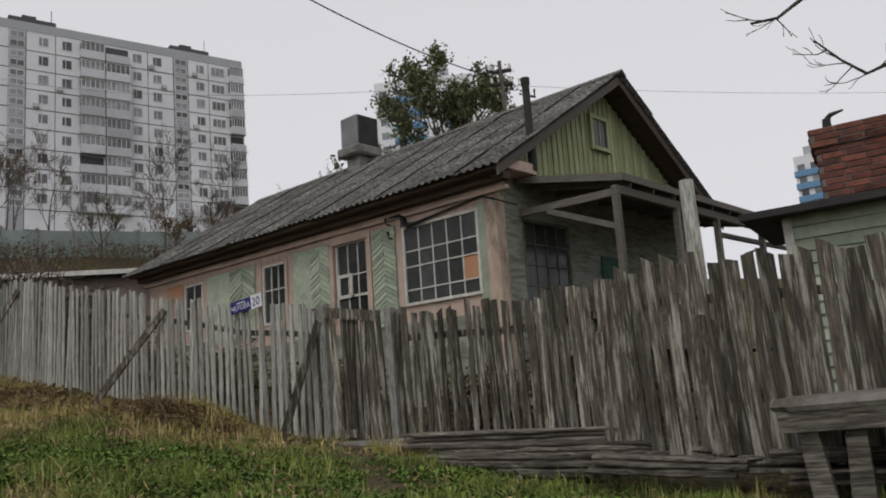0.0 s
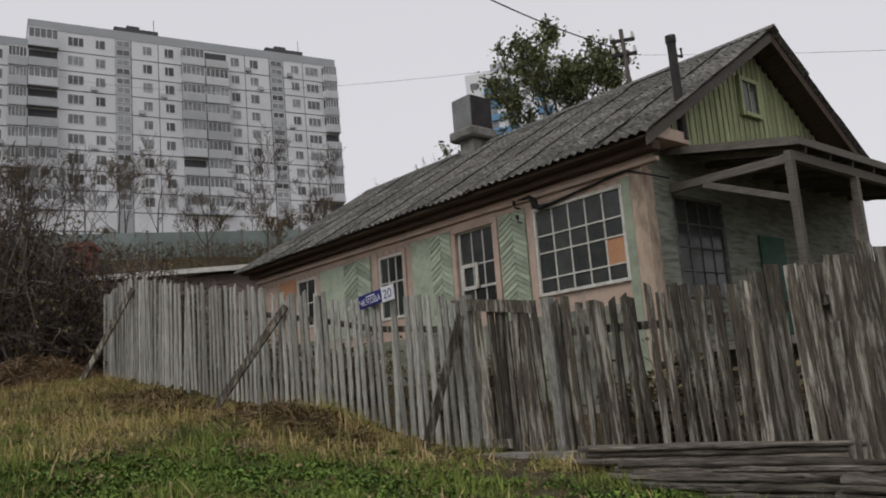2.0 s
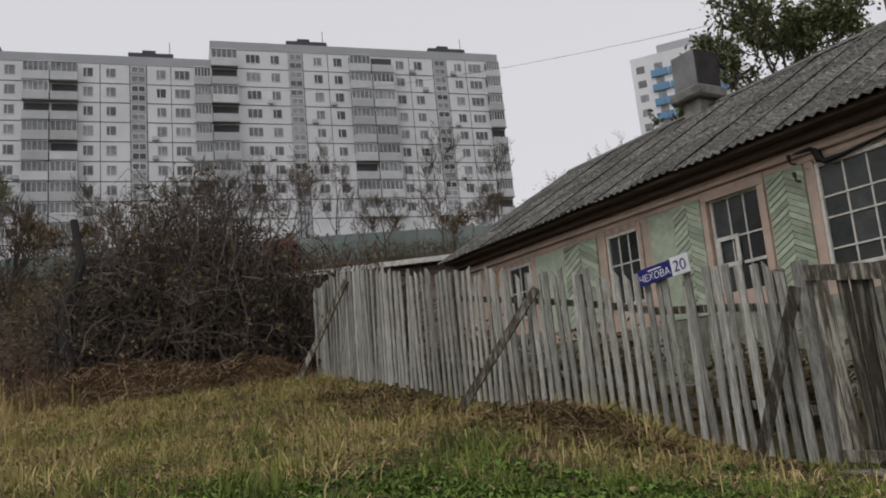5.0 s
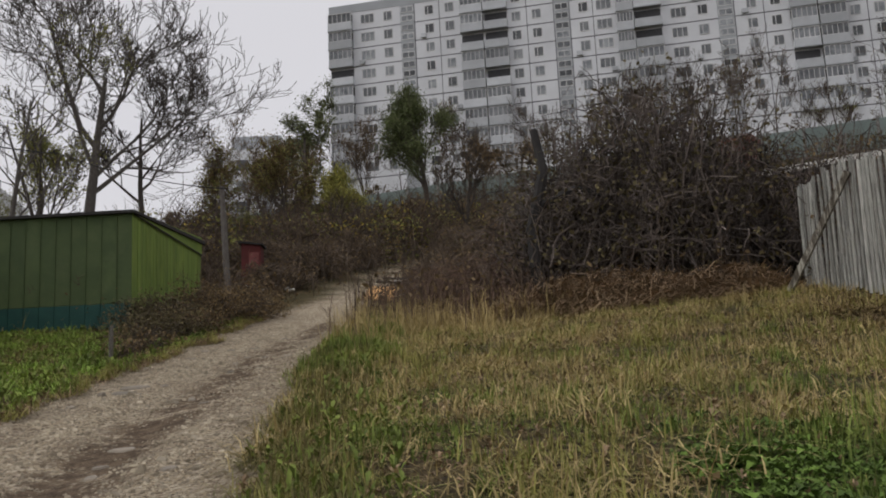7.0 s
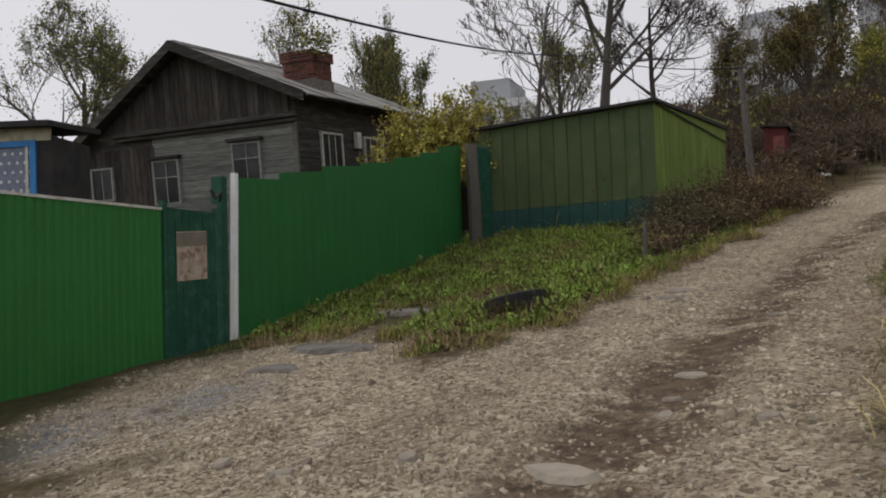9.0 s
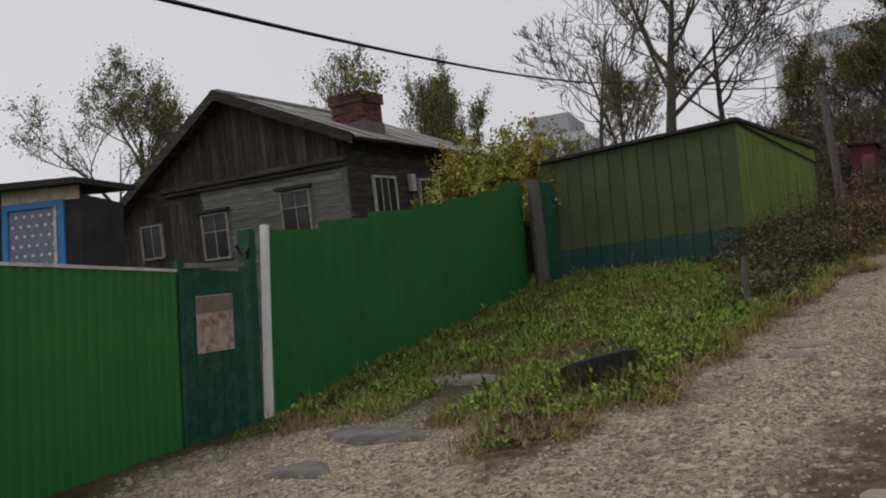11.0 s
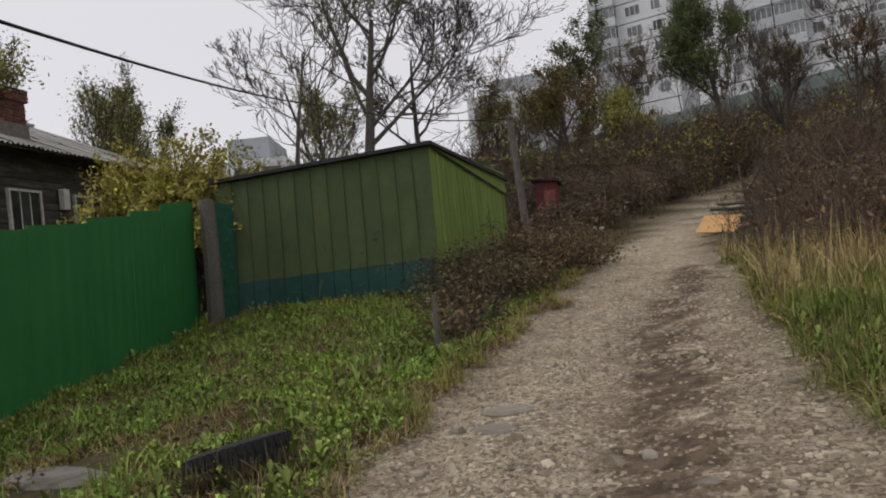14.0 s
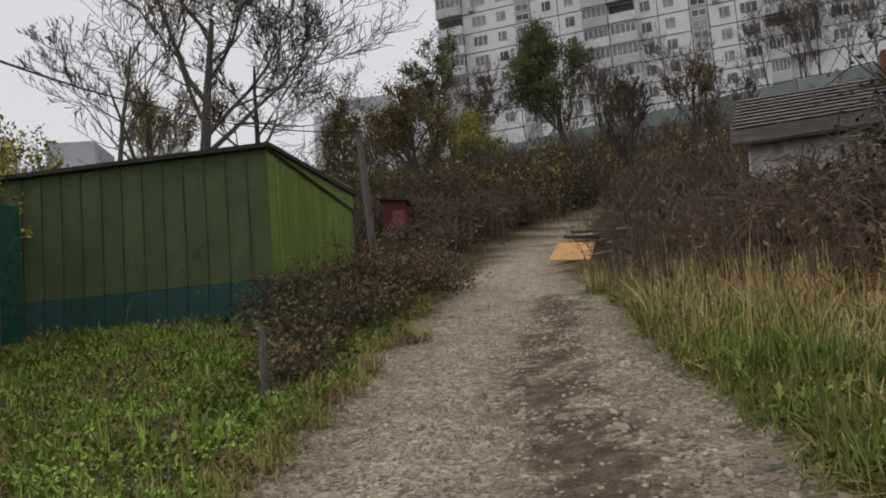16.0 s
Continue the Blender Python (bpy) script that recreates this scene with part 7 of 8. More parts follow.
# flattened hay and cut twigs
def litter_heap(name, label, cx, cy, rx, ry, h, n, length, material, seed, yaw=0.0, cat="hay"):
    rnd = random.Random(seed)
    mb = Mesh()
    c0, s0 = math.cos(yaw), math.sin(yaw)
    for _ in range(n):
        a, q = rnd.uniform(0, 6.283), math.sqrt(rnd.random())
        u, v = math.cos(a) * q * rx, math.sin(a) * q * ry
        x, y = cx + u * c0 - v * s0, cy + u * s0 + v * c0
        z = ground_z(x, y) + h * (1 - q * q) * rnd.uniform(0.1, 1) + 0.03
        d, l = rnd.uniform(0, 6.283), length * rnd.uniform(0.5, 1.3)
        dz = rnd.gauss(0, 0.18) * l
        w = 0.006
        e = Vector((math.cos(d) * l / 2, math.sin(d) * l / 2, dz))
        p = Vector((x, y, z))
        o = Vector((-math.sin(d), math.cos(d), 0.3)) * w
        mid = p + Vector((0, 0, 0.05 * l))
        mb.face([p - e - o, mid - o, mid + o, p - e + o])
        mb.face([mid - o, p + e, mid + o])
    return tagged(new(name, mb.mesh(name, material)), label, cat, kind="stuff")


litter_heap("hay_heap", "flattened heap of brown straw below the thicket", -13.2, 16.1, 2.6, 0.85, 0.75, 5200, 0.6, M_STRAW, 21, 0.58)
litter_heap("hay_heap", "flattened straw heap by the fence end", -11.2, 17.3, 1.3, 0.7, 0.6, 2600, 0.5, M_STRAW, 22, 0.6)
litter_heap("twig_heap", "brown dead stalks against the fence", -4.3, 11.85, 2.0, 0.6, 0.09, 1900, 0.35, M_LEAF_BROWN, 23, -0.72, "twigs")
litter_heap("twig_heap", "brown dead stalks spread along the fence foot", -7.2, 14.3, 2.2, 0.7, 0.08, 1600, 0.35, M_LEAF_BROWN, 24, -0.75, "twigs")


# ---- trees and shrubs ----
def grow(mbs, spots, p, d, length, r, depth, rnd, spread=0.6, droop=0.0, kids=(2, 3), minr=0.012, wig=0.18, shrink=0.72, level=0):
    """A wandering, tapering branch with side branches all along its upper part."""
    n = (7, 5, 4, 3, 3, 2, 2)[min(level, 6)]
    pts, rad = [Vector(p)], [r]
    q, e = Vector(p), Vector(d)
    for i in range(n):
        g = wig * (0.45 if level == 0 else 1.0)
        e = (e + Vector((rnd.gauss(0, g), rnd.gauss(0, g), rnd.gauss(0, g * 0.6) - droop + 0.05 * min(level, 3)))).normalized()
        q = q + e * (length / n)
        pts.append(Vector(q))
        rad.append(max(minr * 0.8, r * (1 - 0.72 * (i + 1) / n)))
    mbs[min(level, 2)].tube(pts, rad, 8 if r > 0.12 else (5 if r > 0.05 else 3), False)
    if depth <= 3 and level:
        spots += [(v, length) for v in pts[1:]]
    if depth <= 0:
        return
    k = ((8, 6, 5, 4, 3, 2)[min(level, 5)] if kids[1] > 3 else (6, 5, 4, 3, 2, 2)[min(level, 5)]) + rnd.randint(-1, 1)
    low = 0.42 if spread > 0.56 else 0.2
    for i in range(max(2, k)):
        u = low + (1 - low) * (i + rnd.uniform(0.1, 0.9)) / k if level == 0 else 0.22 + 0.78 * (i + rnd.uniform(0.1, 0.9)) / k
        u = min(u, 0.98)
        j = int(u * n)
        at = pts[j].lerp(pts[j + 1], u * n - j)
        along = (pts[j + 1] - pts[j]).normalized()
        a = rnd.uniform(0, 6.283)
        s = Vector((math.cos(a), math.sin(a), rnd.uniform(-0.2, 0.35)))
        s = (s - along * s.dot(along)).normalized()
        th = spread * rnd.uniform(0.75, 1.45)
        nd = (along * math.cos(th) + s * math.sin(th)).normalized()
        here = r * (1 - 0.72 * u)
        grow(mbs, spots, at, nd, length * shrink * rnd.uniform(0.55, 1.0) * (1.15 - 0.5 * u), max(minr * 0.9, here * rnd.uniform(0.5, 0.75)), depth - 1, rnd, spread, droop, kids, minr, min(wig * 1.15, 0.2), shrink, level + 1)


def tree(name, x, y, h, label, seed, trunk=0.2, depth=4, spread=0.65, leaf=None, leaves=0, lsize=0.12, bark=None, kids=(2, 3), crown_r=0.5, lift=0.0, droop=0.0, first=0.34, lean=(0, 0), shrink=0.72, minr=0.012, mat2=None):
    rnd = random.Random(seed)
    t = thing(name, Matrix.Translation(on_ground(x, y, -0.1 + lift)), label, "tree" if name != "shrub" else "shrub")
    mbs, spots = (Mesh(), Mesh(), Mesh()), []
    grow(mbs, spots, Vector((0, 0, 0)), Vector((lean[0], lean[1], 1)).normalized(), h * (first + 0.32), trunk, depth, rnd, spread, droop, kids, minr, 0.11, shrink)
    k = h / max(q.z for q, _ in spots)
    f = 0.5 + 0.5 * k
    for nm, mb in zip(("trunk", "limb", "branchwork"), mbs):
        mb.v = [(a * f, b * f, c * k) for a, b, c in mb.v]
        ob = part(nm, mb, bark or M_BARK, t)
        if nm == "branchwork":
            tagged(ob, kind="stuff")
    if leaves:
        cs = []
        for _ in range(int(leaves * 2.2)):
            q, l = rnd.choice(spots)
            v = Vector((rnd.gauss(0, 1), rnd.gauss(0, 1), rnd.gauss(0, 0.8)))
            cs.append(Vector((q.x * f, q.y * f, q.z * k)) + v * crown_r * 0.45 * rnd.random())
        n2 = len(cs) // 3 if mat2 else 0
        part("crown", leaf_mesh("crown", cs[n2:], lsize * 0.68, leaf, seed), None, t)
        if n2:
            part("crown", leaf_mesh("crown", cs[:n2], lsize * 0.68, mat2, seed + 1), None, t, "yellowing leaves")
    return t


tree("bare_tree", -45.4, 17.75, 19.5, "large bare dark tree behind the green shed", 31, 0.36, 5, 0.7, bark=M_BARKPALE, kids=(2, 4), first=0.26, minr=0.020, lean=(0.0, -0.03), shrink=0.84)
tree("bare_tree", -42.0, 13.4, 13.8, "slender bare tree with a few pale leaves behind the shed", 32, 0.15, 5, 0.48, M_LEAF_OLIVE, 1300, 0.07, kids=(2, 3), minr=0.016, crown_r=0.6, bark=M_BARKPALE)
tree("bare_tree", -46, 15.9, 12.5, "thin many-stemmed bare tree behind the shed", 33, 0.14, 5, 0.5, M_LEAF_BROWN, 400, 0.07, minr=0.016, kids=(2, 3))
tree("bare_tree", -44.6, 20.3, 13.5, "bare spreading tree beside the large one", 34, 0.2, 5, 0.66, minr=0.017, kids=(2, 4))
tree("poplar_tree", -57.2, 9.4, 15.6, "narrow green poplar behind the timber house", 35, 0.2, 4, 0.22, M_LEAF_DARK, 9000, 0.10, crown_r=0.7, mat2=M_LEAF_OLIVE, shrink=0.8, kids=(2, 4))
tree("poplar_tree", -52.0, 6.2, 11.0, "thin half-bare tree behind the timber house", 36, 0.12, 5, 0.4, M_LEAF_OLIVE, 1800, 0.09, crown_r=0.9)
tree("leafy_tree", -57, 38.6, 14.5, "tall tree with sparse dark leaves on the slope", 37, 0.3, 4, 0.6, M_LEAF_DARK, 5000, 0.12, crown_r=0.9, minr=0.022)
tree("leafy_tree", -54.4, 48.6, 12.4, "dense dark green tree before the concrete fence", 38, 0.3, 4, 0.36, M_LEAF_DARK, 15000, 0.12, crown_r=1.3, mat2=M_LEAF_GREEN, kids=(3, 4), shrink=0.76)
tree("leafy_tree", -49.8, 35.6, 6.6, "bushy olive-yellow tree on the slope", 39, 0.14, 4, 0.55, M_LEAF_OLIVE, 15000, 0.10, crown_r=1.2, mat2=M_LEAF_VINE, kids=(2, 4), first=0.22)
tree("leafy_tree", -49.3, 26.3, 8.4, "brownish half-leafless tree above the track", 40, 0.2, 4, 0.5, M_LEAF_BROWN, 5000, 0.09, crown_r=1.2, mat2=M_LEAF_OLIVE, first=0.24)
tree("leafy_tree", -47.5, 30.5, 8.0, "brown and olive tree on the slope above the red shed", 41, 0.2, 4, 0.5, M_LEAF_BROWN, 5000, 0.09, crown_r=1.2, mat2=M_LEAF_OLIVE, first=0.24)
tree("leafy_tree", -52, 33.0, 8.5, "thick olive-brown tree on the slope", 411, 0.2, 4, 0.5, M_LEAF_BROWN, 5000, 0.09, crown_r=1.2, mat2=M_LEAF_DARK, first=0.24)
tree("leafy_tree", -48.5, -8.2, 15.0, "broad pale olive tree behind the low tarred house", 42, 0.34, 5, 0.62, M_LEAF_OLIVE, 8000, 0.085, crown_r=1.1, bark=M_BARKPALE, mat2=M_LEAF_DARK, minr=0.014, kids=(2, 4))
tree("leafy_tree", -44, 2.4, 11.8, "slim tree with yellow-green tips behind the chimney", 43, 0.12, 5, 0.3, M_LEAF_OLIVE, 2200, 0.07, crown_r=0.9)
tree("leafy_tree", -45, 5.6, 10.2, "small yellow-green tree behind the brick chimney", 44, 0.12, 5, 0.35, M_LEAF_OLIVE, 2200, 0.07, crown_r=0.9)
tree("leafy_tree", 0.3, 26.0, 11.8, "dark leafy tree behind the slate roof", 45, 0.24, 4, 0.62, M_LEAF_DARK, 8000, 0.10, crown_r=0.5, minr=0.016, shrink=0.66, kids=(2, 4))
tree("leafy_tree", -9.9, 59, 8.8, "sparse olive tree on the hill behind the house", 46, 0.16, 5, 0.5, M_LEAF_OLIVE, 5000, 0.10, crown_r=1.6)
tree("leafy_tree", -5.5, 62, 6.5, "sparse yellowing tree on the hill behind the house", 47, 0.14, 5, 0.5, M_LEAF_OLIVE, 4000, 0.10, crown_r=1.6)
def overhanging_tree():
    t = thing("bare_tree", Matrix.Translation(on_ground(7.08, 6.9, -0.1)), "bare tree whose crooked branches overhang the mint shack", "tree")
    zb = ground_z(7.08, 6.9) - 0.1
    rnd = random.Random(5)
    part("trunk", Mesh().tube([(0, 0, 0), (0.05, 0.1, 2.0), (-0.05, 0.3, 3.9), (0.1, 0.4, 5.6)], [0.15, 0.13, 0.1, 0.06], 9), M_BARK, t)
    twigs = (Mesh(), Mesh(), Mesh())
    for pts in ([(-0.05, 0.3, 3.7), (-0.9, 0.9, 4.5), (-1.6, 1.4, 4.9), (-1.95, 1.4, 4.58), (-2.25, 1.4, 4.47), (-2.5, 1.4, 4.65), (-2.75, 1.4, 4.9)],
                [(0.0, 0.35, 4.6), (-0.9, 0.9, 5.7), (-2.0, 1.3, 5.75), (-2.8, 1.4, 5.4), (-3.1, 1.4, 5.2), (-3.4, 1.4, 5.16)]):
        pts = [Vector((x, y, z - zb)) for x, y, z in pts]
        part("limb", Mesh().tube(pts, [0.06 * 0.74 ** k for k in range(len(pts))], 6), M_BARK, t)
        for k in range(2, len(pts)):
            for _ in range(2):
                d = Vector((rnd.uniform(-1, 0.3), rnd.uniform(-0.5, 0.5), rnd.uniform(-0.6, 0.9))).normalized()
                grow(twigs, [], pts[k].lerp(pts[k - 1], rnd.random()), d, rnd.uniform(0.3, 0.6), 0.010, 1, rnd, 0.6, 0.0, (2, 3), 0.005, 0.2, 0.7, 3)
    tagged(part("branchwork", twigs[2], M_BARK, t), kind="stuff")


overhanging_tree()
tree("leafy_tree", -62, 20, 12, "half-bare tree beyond the large bare tree", 49, 0.2, 5, 0.45, M_LEAF_OLIVE, 4000, 0.11, crown_r=1.4)
tree("leafy_tree", -39.0, 37.9, 7.2, "brown half-bare tree below the concrete fence", 511, 0.16, 5, 0.5, M_LEAF_BROWN, 500, 0.08, crown_r=1.3, first=0.24, minr=0.016)
tree("bare_tree", -36.8, 40.2, 6.8, "slender brown bare tree below the concrete fence", 512, 0.14, 5, 0.45, M_LEAF_BROWN, 1500, 0.08, crown_r=1.3, minr=0.018)
rr = random.Random(77)
for i in range(52):
    s, n = -46 + i * 1.85 + rr.uniform(-1.5, 1.5), rr.uniform(72, 98)
    q = hill_point(n, s)
    lf = rr.random()
    tree("bare_tree", q.x, q.y, rr.choice((5, 7, 9, 11, 13)) * rr.uniform(0.85, 1.1), "slender bare tree in front of the apartment block", 300 + i, 0.10, 4, 0.5, M_LEAF_BROWN if lf < 0.6 else M_LEAF_OLIVE, int(700 * (lf < 0.35)) + 60, 0.11, crown_r=0.8, minr=0.019, kids=(2, 3), bark=M_TWIG, shrink=0.8)
for i in range(12):
    q = hill_point(rr.uniform(48, 76), -40 + i * 6 + rr.uniform(-2, 2))
    if road_mask(q.x, q.y) < 0.05:
        tree("shrub", q.x, q.y, rr.uniform(1.8, 3.4), "brown autumn shrub on the hillside", 400 + i, 0.1, 4, 0.6, M_LEAF_BROWN if i % 3 else M_LEAF_OLIVE, 3200, 0.09, crown_r=1.4, first=0.25, minr=0.016)


def thicket(name, cx, cy, rx, ry, h, n, seed, label, material, yaw=0.0, r=0.012, leaf=None, leaves=0, wander=0.35, lsize=0.05, top=0.0):
    """A tangle of arching bare canes."""
    rnd = random.Random(seed)
    t = thing(name, Matrix.Translation(on_ground(cx, cy, -0.05)) @ pose(0, 0, 0, 0, 0, yaw), label, "shrub")
    mb = Mesh()
    cs = []
    for _ in range(n):
        a, q = rnd.uniform(0, 6.283), math.sqrt(rnd.random())
        x, y = math.cos(a) * q * rx * 0.8, math.sin(a) * q * ry * 0.8
        hz = h * math.sqrt(max(0.05, 1 - 0.85 * q * q)) * rnd.uniform(0.45, 1.05)
        b, l = rnd.uniform(0, 6.283), rnd.uniform(0.5, 1.7) * min(1.0, 0.15 + 0.6 * rx)
        pts = []
        z0 = hz * rnd.choice((0, 0, 0.35, 0.55, 0.75))
        for k in range(6):
            u = k / 5
            pts.append((x + math.cos(b) * l * u + rnd.gauss(0, 0.09), y + math.sin(b) * l * u + rnd.gauss(0, 0.09), z0 + (hz - z0) * math.sin(u * 2.1) / 1.0 + rnd.gauss(0, 0.06)))
        if rnd.random() < wander:
            v = Vector((x, y, hz * rnd.uniform(0.25, 1.0)))
            e = Vector((rnd.gauss(0, 1), rnd.gauss(0, 1), rnd.gauss(0, 0.5))).normalized()
            pts = []
            for k in range(6):
                pts.append(tuple(v))
                e = (e + Vector((rnd.gauss(0, 0.5), rnd.gauss(0, 0.5), rnd.gauss(0, 0.5) - 0.12))).normalized()
                v = v + e * l * 0.2
                v.z = max(v.z, 0.05)
        rr0 = r * rnd.uniform(0.5, 1.6)
        mb.tube(pts, [rr0, rr0, rr0 * 0.9, rr0 * 0.8, rr0 * 0.6, rr0 * 0.35], 3, False)
        cs += [Vector(p) + Vector((rnd.gauss(0, 0.1), rnd.gauss(0, 0.1), rnd.gauss(0, 0.1))) for p in pts[2:]]
    tagged(part("cane_tangle", mb, material, t), kind="stuff")
    if leaves:
        cs = [c for c in cs if c.z > top]
        part("foliage", leaf_mesh("foliage", [rnd.choice(cs) + Vector((rnd.gauss(0, 0.08), rnd.gauss(0, 0.08), rnd.gauss(0, 0.08))) for _ in range(leaves)], lsize, leaf, seed), None, t)
    return t


big = thicket("overgrown_thicket", -13.4, 18.6, 3.6, 2.2, 4.9, 4600, 51, "large dark tangled thicket of bare vines over dead trees", M_VINE, 38, 0.012, M_LEAF_DULL, 13000, wander=0.65)
stem = Mesh()
stem.tube([(-2.4, -1.0, 0), (-2.5, -1.0, 1.6), (-2.2, -1.05, 2.8), (-2.35, -1.0, 3.7)], [0.16, 0.14, 0.11, 0.08], 8)
stem.tube([(-2.3, -1.0, 2.1), (-1.6, -1.1, 2.35), (-0.8, -1.0, 2.2), (0.2, -0.8, 2.5)], [0.1, 0.09, 0.08, 0.05], 7)
part("dead_trunk", stem, M_TAR, big, "blackened dead trunk")
thicket("overgrown_thicket", -10.3, 20.2, 1.9, 1.6, 3.2, 900, 52, "tangled bare bush behind the fence end", M_VINE, 30, 0.012, M_LEAF_BROWN, 1800)
for i, (x, y, rx, hh) in enumerate(((-17.6, 18.0, 1.8, 1.5), (-19.3, 20.2, 2.0, 1.7), (-23.0, 21.6, 1.6, 1.0), (-15.7, 21.8, 2.2, 2.3), (-20.5, 23.8, 1.8, 1.0), (-15.6, 16.6, 1.2, 0.8), (-20.3, 28.2, 2.6, 3.4), (-31.5, 33.5, 2.4, 2.6), (-14.8, 24.0, 1.8, 3.2), (-5.2, 23.0, 1.2, 1.3))):
    thicket("bramble_bush", x, y, rx, rx * 0.8, hh, 620, 60 + i, "red-brown leafless bramble bush beside the track", M_BRUSH, 20 * i, 0.010, M_LEAF_BROWN, 900)
for i, (x, y, rx, hh) in enumerate(((-38.0, 23.3, 2.2, 2.0), (-39.5, 26.6, 2.8, 2.8), (-42.5, 27.5, 3.0, 3.2), (-38.8, 19.4, 2.6, 2.8), (-42.5, 32.5, 3.2, 3.2), (-46, 36, 3.4, 3.4), (-34, 33.5, 3.0, 2.4), (-37, 38, 3.2, 2.6), (-30.0, 30.0, 2.0, 1.5), (-27.2, 25.4, 1.5, 1.1), (-45, 22.5, 3.0, 3.4), (-34.2, 21.8, 1.5, 1.2), (-35.6, 24.6, 1.8, 1.7), (-37.2, 28.0, 2.0, 2.0), (-41.5, 37.0, 2.6, 2.4), (-28.6, 26.6, 1.6, 1.5), (-24.6, 26.6, 1.8, 2.0), (-22.4, 26.2, 1.6, 2.3), (-24.0, 24.0, 1.5, 1.5))):
    thicket("bramble_bush", x, y, rx, rx * 0.8, hh, 560, 80 + i, "brown leafless bush on the slope above the track", M_SCRUB, 25 * i, 0.016, M_LEAF_BROWN, 1500)
for i, (x, y, rx, hh) in enumerate(((-22.3, 11.6, 0.85, 0.9), (-23.3, 13.2, 0.95, 1.0), (-25.3, 15.6, 1.0, 0.9), (-21.1, 11.1, 0.7, 0.55), (-19.2, 10.0, 0.4, 0.32), (-24.2, 14.5, 0.9, 1.0), (-20.1, 10.6, 0.5, 0.45), (-18.2, 9.35, 0.3, 0.3), (-21.6, 12.0, 0.6, 0.5))):
    thicket("dry_bush", x, y, rx, rx * 0.8, hh, 300 if rx > 0.5 else 90, 110 + i, "dry reddish-brown bush at the edge of the verge", M_TWIG, 25 * i, 0.005, M_LEAF_BROWN if i % 3 else M_LEAF_DULL, 4200 if rx > 0.5 else 500, lsize=0.03)
for i, (x, y, rx, hh) in enumerate(((-6.5, 17.0, 0.8, 0.9), (-4.0, 14.9, 0.8, 1.0), (-1.8, 13.1, 0.7, 0.9), (0.7, 11.0, 0.6, 0.8), (2.0, 9.9, 0.6, 0.9))):
    thicket("yard_bush", x, y, rx, rx * 0.6, hh, 260, 150 + i, "dark overgrown bush behind the wooden fence", M_SCRUB, -42, 0.008, M_LEAF_DULL, 2600, lsize=0.04)
vine = thicket("autumn_vine", -27.7, 7.1, 1.9, 1.0, 3.9, 1100, 130, "rusty yellow-green autumn vine bush behind the green fence", M_TWIG, 62, 0.008, M_LEAF_VINE, 34000, lsize=0.05, top=1.6)
vine2 = thicket("autumn_vine", -29.6, 8.5, 0.9, 0.9, 4.6, 300, 131, "yellow-green bush between house and shed", M_TWIG, 50, 0.008, M_LEAF_OLIVE, 4500, top=1.5)

# weeds on the brick chimney
cw = thicket("chimney_weed", -29.15, 3.75, 0.4, 0.4, 0.9, 70, 140, "pale weeds growing out of the brick chimney top", M_TWIG, 0, 0.004, M_LEAF_OLIVE, 500)
cw.location.z = 8.8

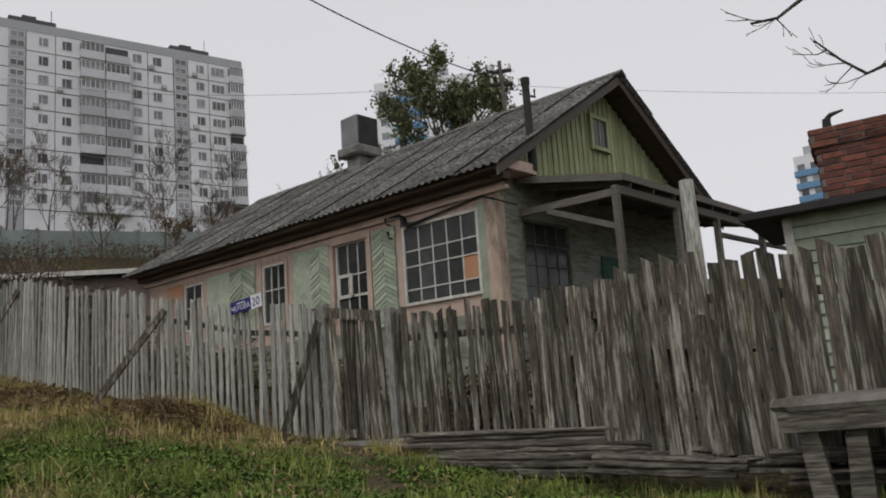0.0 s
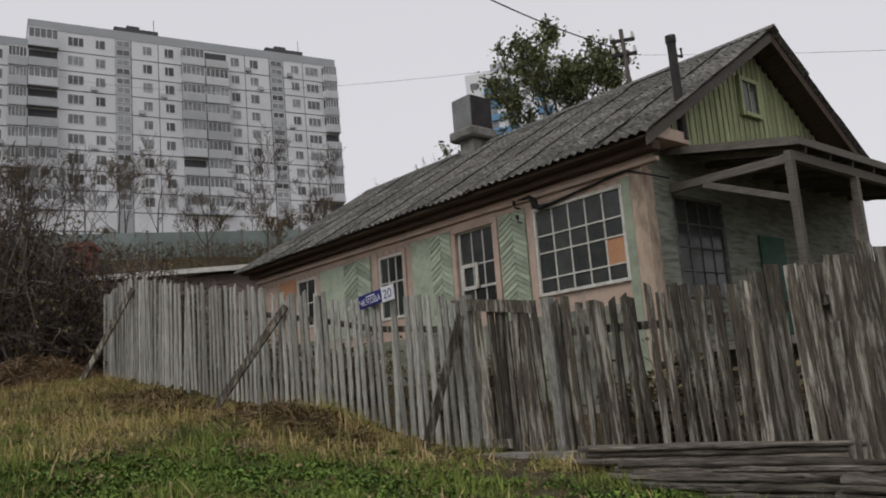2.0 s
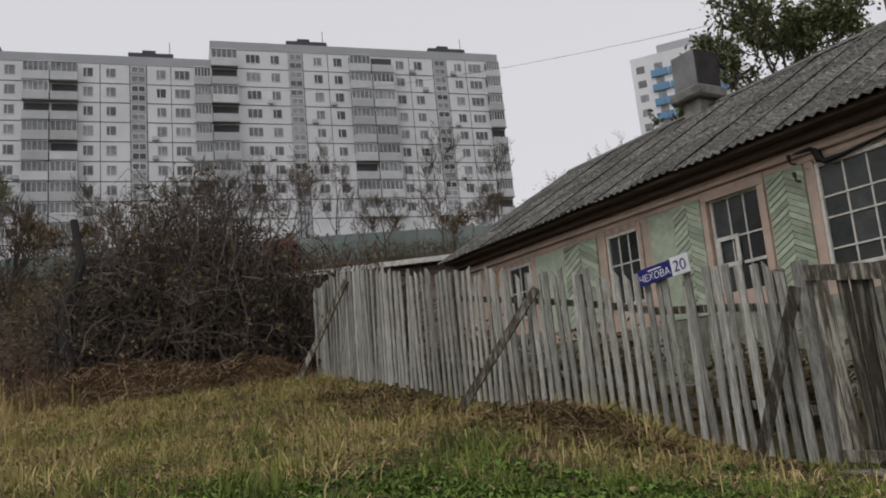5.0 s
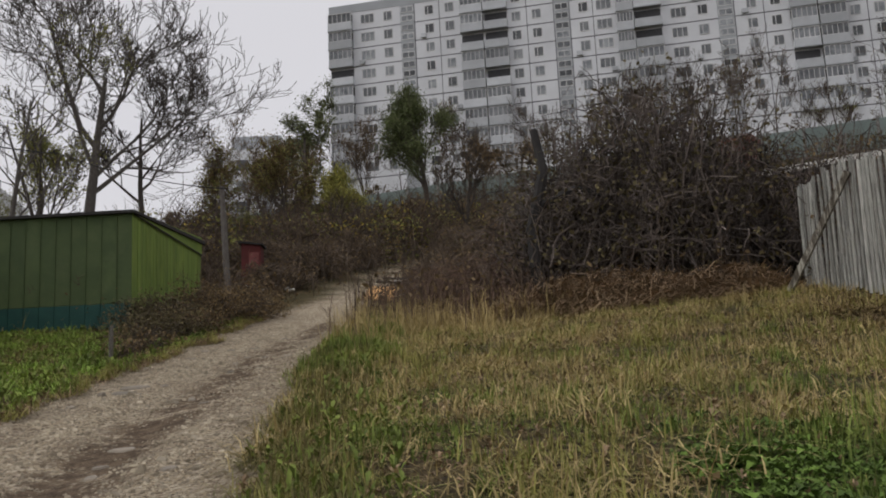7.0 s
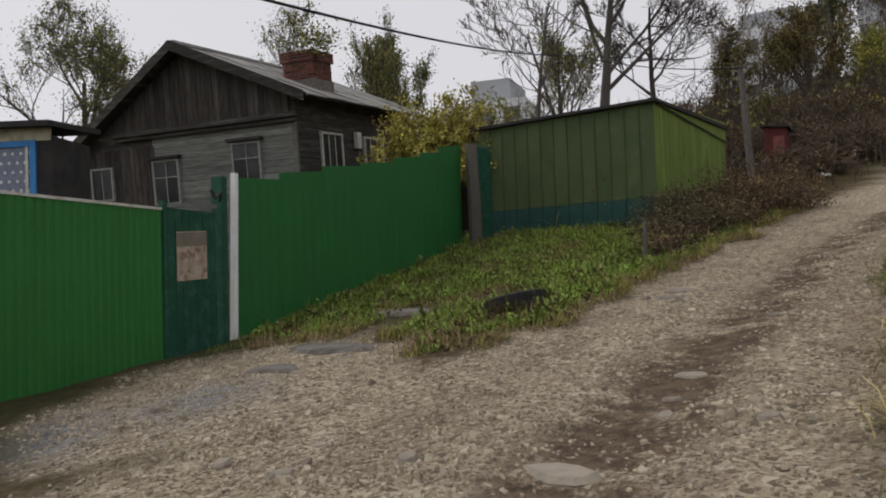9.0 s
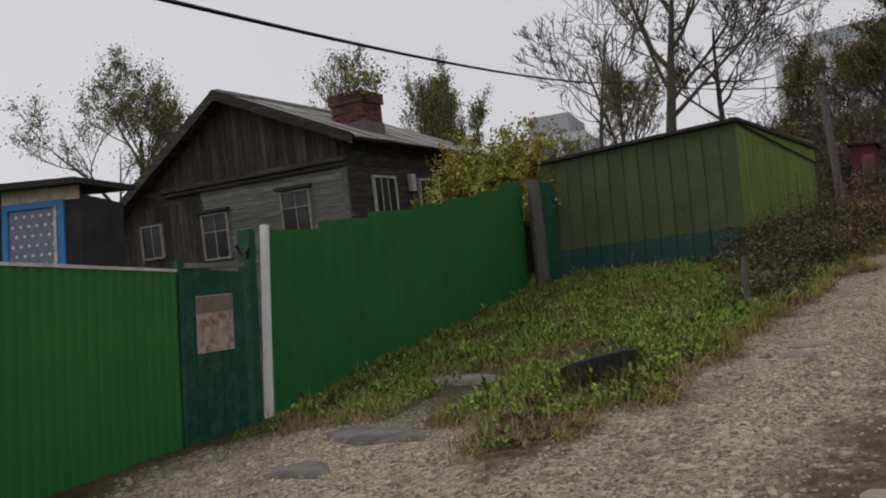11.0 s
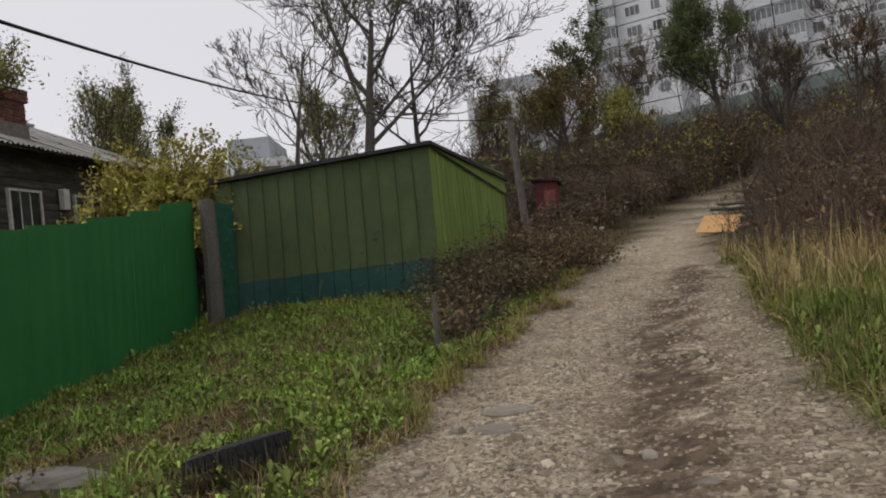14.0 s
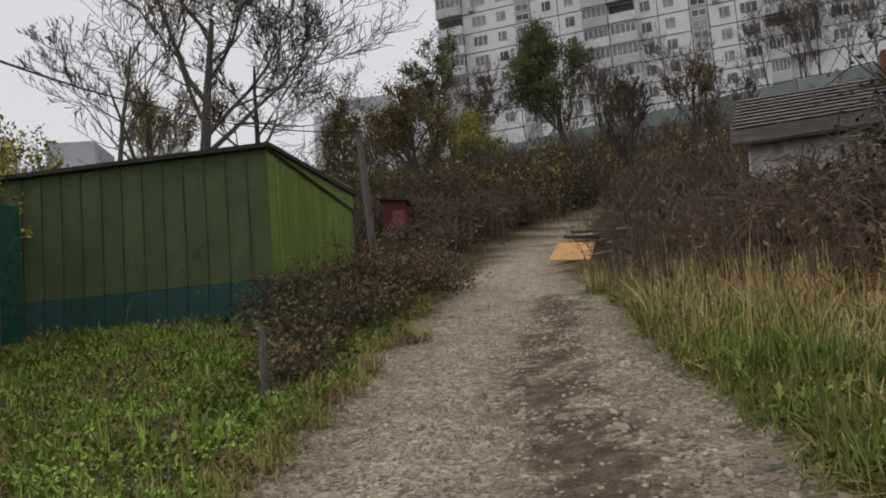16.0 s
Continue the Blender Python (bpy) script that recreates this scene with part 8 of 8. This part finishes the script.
# gravel and stones on the track
gr = scatter(24000, -22, -3, 1.5, 15, lambda x, y: road_mask(x, y) * (1 - 0.92 * math.exp(-(to_line(x, y, RUT) / 0.42) ** 2)) * (0.35 + 0.65 * max(0, patch(x, y, 1.5, 8) + 0.4)), 13)
gm = Mesh()
for x, y in gr:
    s = R.uniform(0.006, 0.019) * (1 + 1.0 * (R.random() < 0.06))
    z = ground_z(x, y) + 0.035 * noise.noise(Vector((x * 1.3, y * 1.3, 7))) - 0.05 * road_mask(x, y) * (1 + math.exp(-((to_line(x, y, ROAD) - 0.1) / 0.3) ** 2)) + s * 0.25
    a = R.uniform(0, 6.283)
    q = [(x + math.cos(a + k * 1.571 + R.uniform(-0.3, 0.3)) * s * R.uniform(0.8, 1.5), y + math.sin(a + k * 1.571) * s * R.uniform(0.7, 1.1)) for k in range(4)]
    gm.hexa([(u, v, z - s * 0.5) for u, v in q], [(x + (u - x) * 0.7, y + (v - y) * 0.7, z + s * R.uniform(0.05, 0.4)) for u, v in q])
for x, y in scatter(13000, -21, -4.5, 1.5, 15.5, lambda x, y: road_mask(x, y) * (1 - 0.88 * math.exp(-(to_line(x, y, RUT) / 0.42) ** 2)) * max(0.05, 0.35 + 1.2 * patch(x, y, 0.9, 8)), 131):
    s = R.uniform(0.008, 0.021) * (1 + 1.4 * (R.random() < 0.05))
    z = track_z(x, y) + 0.035 * noise.noise(Vector((x * 1.3, y * 1.3, 7))) + 0.018 * noise.noise(Vector((x * 5, y * 5, 1)))
    a, tx, ty = R.uniform(0, 6.283), R.gauss(0, 0.25), R.gauss(0, 0.25)
    q = [(x + math.cos(a + k * 1.2566 + R.uniform(-0.45, 0.45)) * s * R.uniform(0.7, 2.1), y + math.sin(a + k * 1.2566) * s * R.uniform(0.6, 1.1)) for k in range(5)]
    gm.hexa([(u, v, z - s * 0.5) for u, v in q], [(x + (u - x) * 0.75, y + (v - y) * 0.75, z + s * R.uniform(0.1, 0.4) + (u - x) * tx + (v - y) * ty) for u, v in q])
M_PEBBLE = mat("track_gravel", (0.44, 0.38, 0.28), 0.95, (0.26, 0.215, 0.155), 3, island=0.38)
tagged(new("gravel", gm.mesh("gravel", M_PEBBLE)), "loose grey-tan gravel on the track", "gravel", kind="stuff")
for i, (x, y) in enumerate(scatter(46, -19, -5, 2, 13, lambda x, y: 1 if road_mask(x, y) > 0.6 else 0, 14)):
    flat_stone("stone", x, y, R.uniform(0.05, 0.11), R.uniform(0.04, 0.08), R.uniform(0.02, 0.035), R.uniform(0, 180), "small flat stone lying on the gravel track", 500 + i, group="stones on the track")
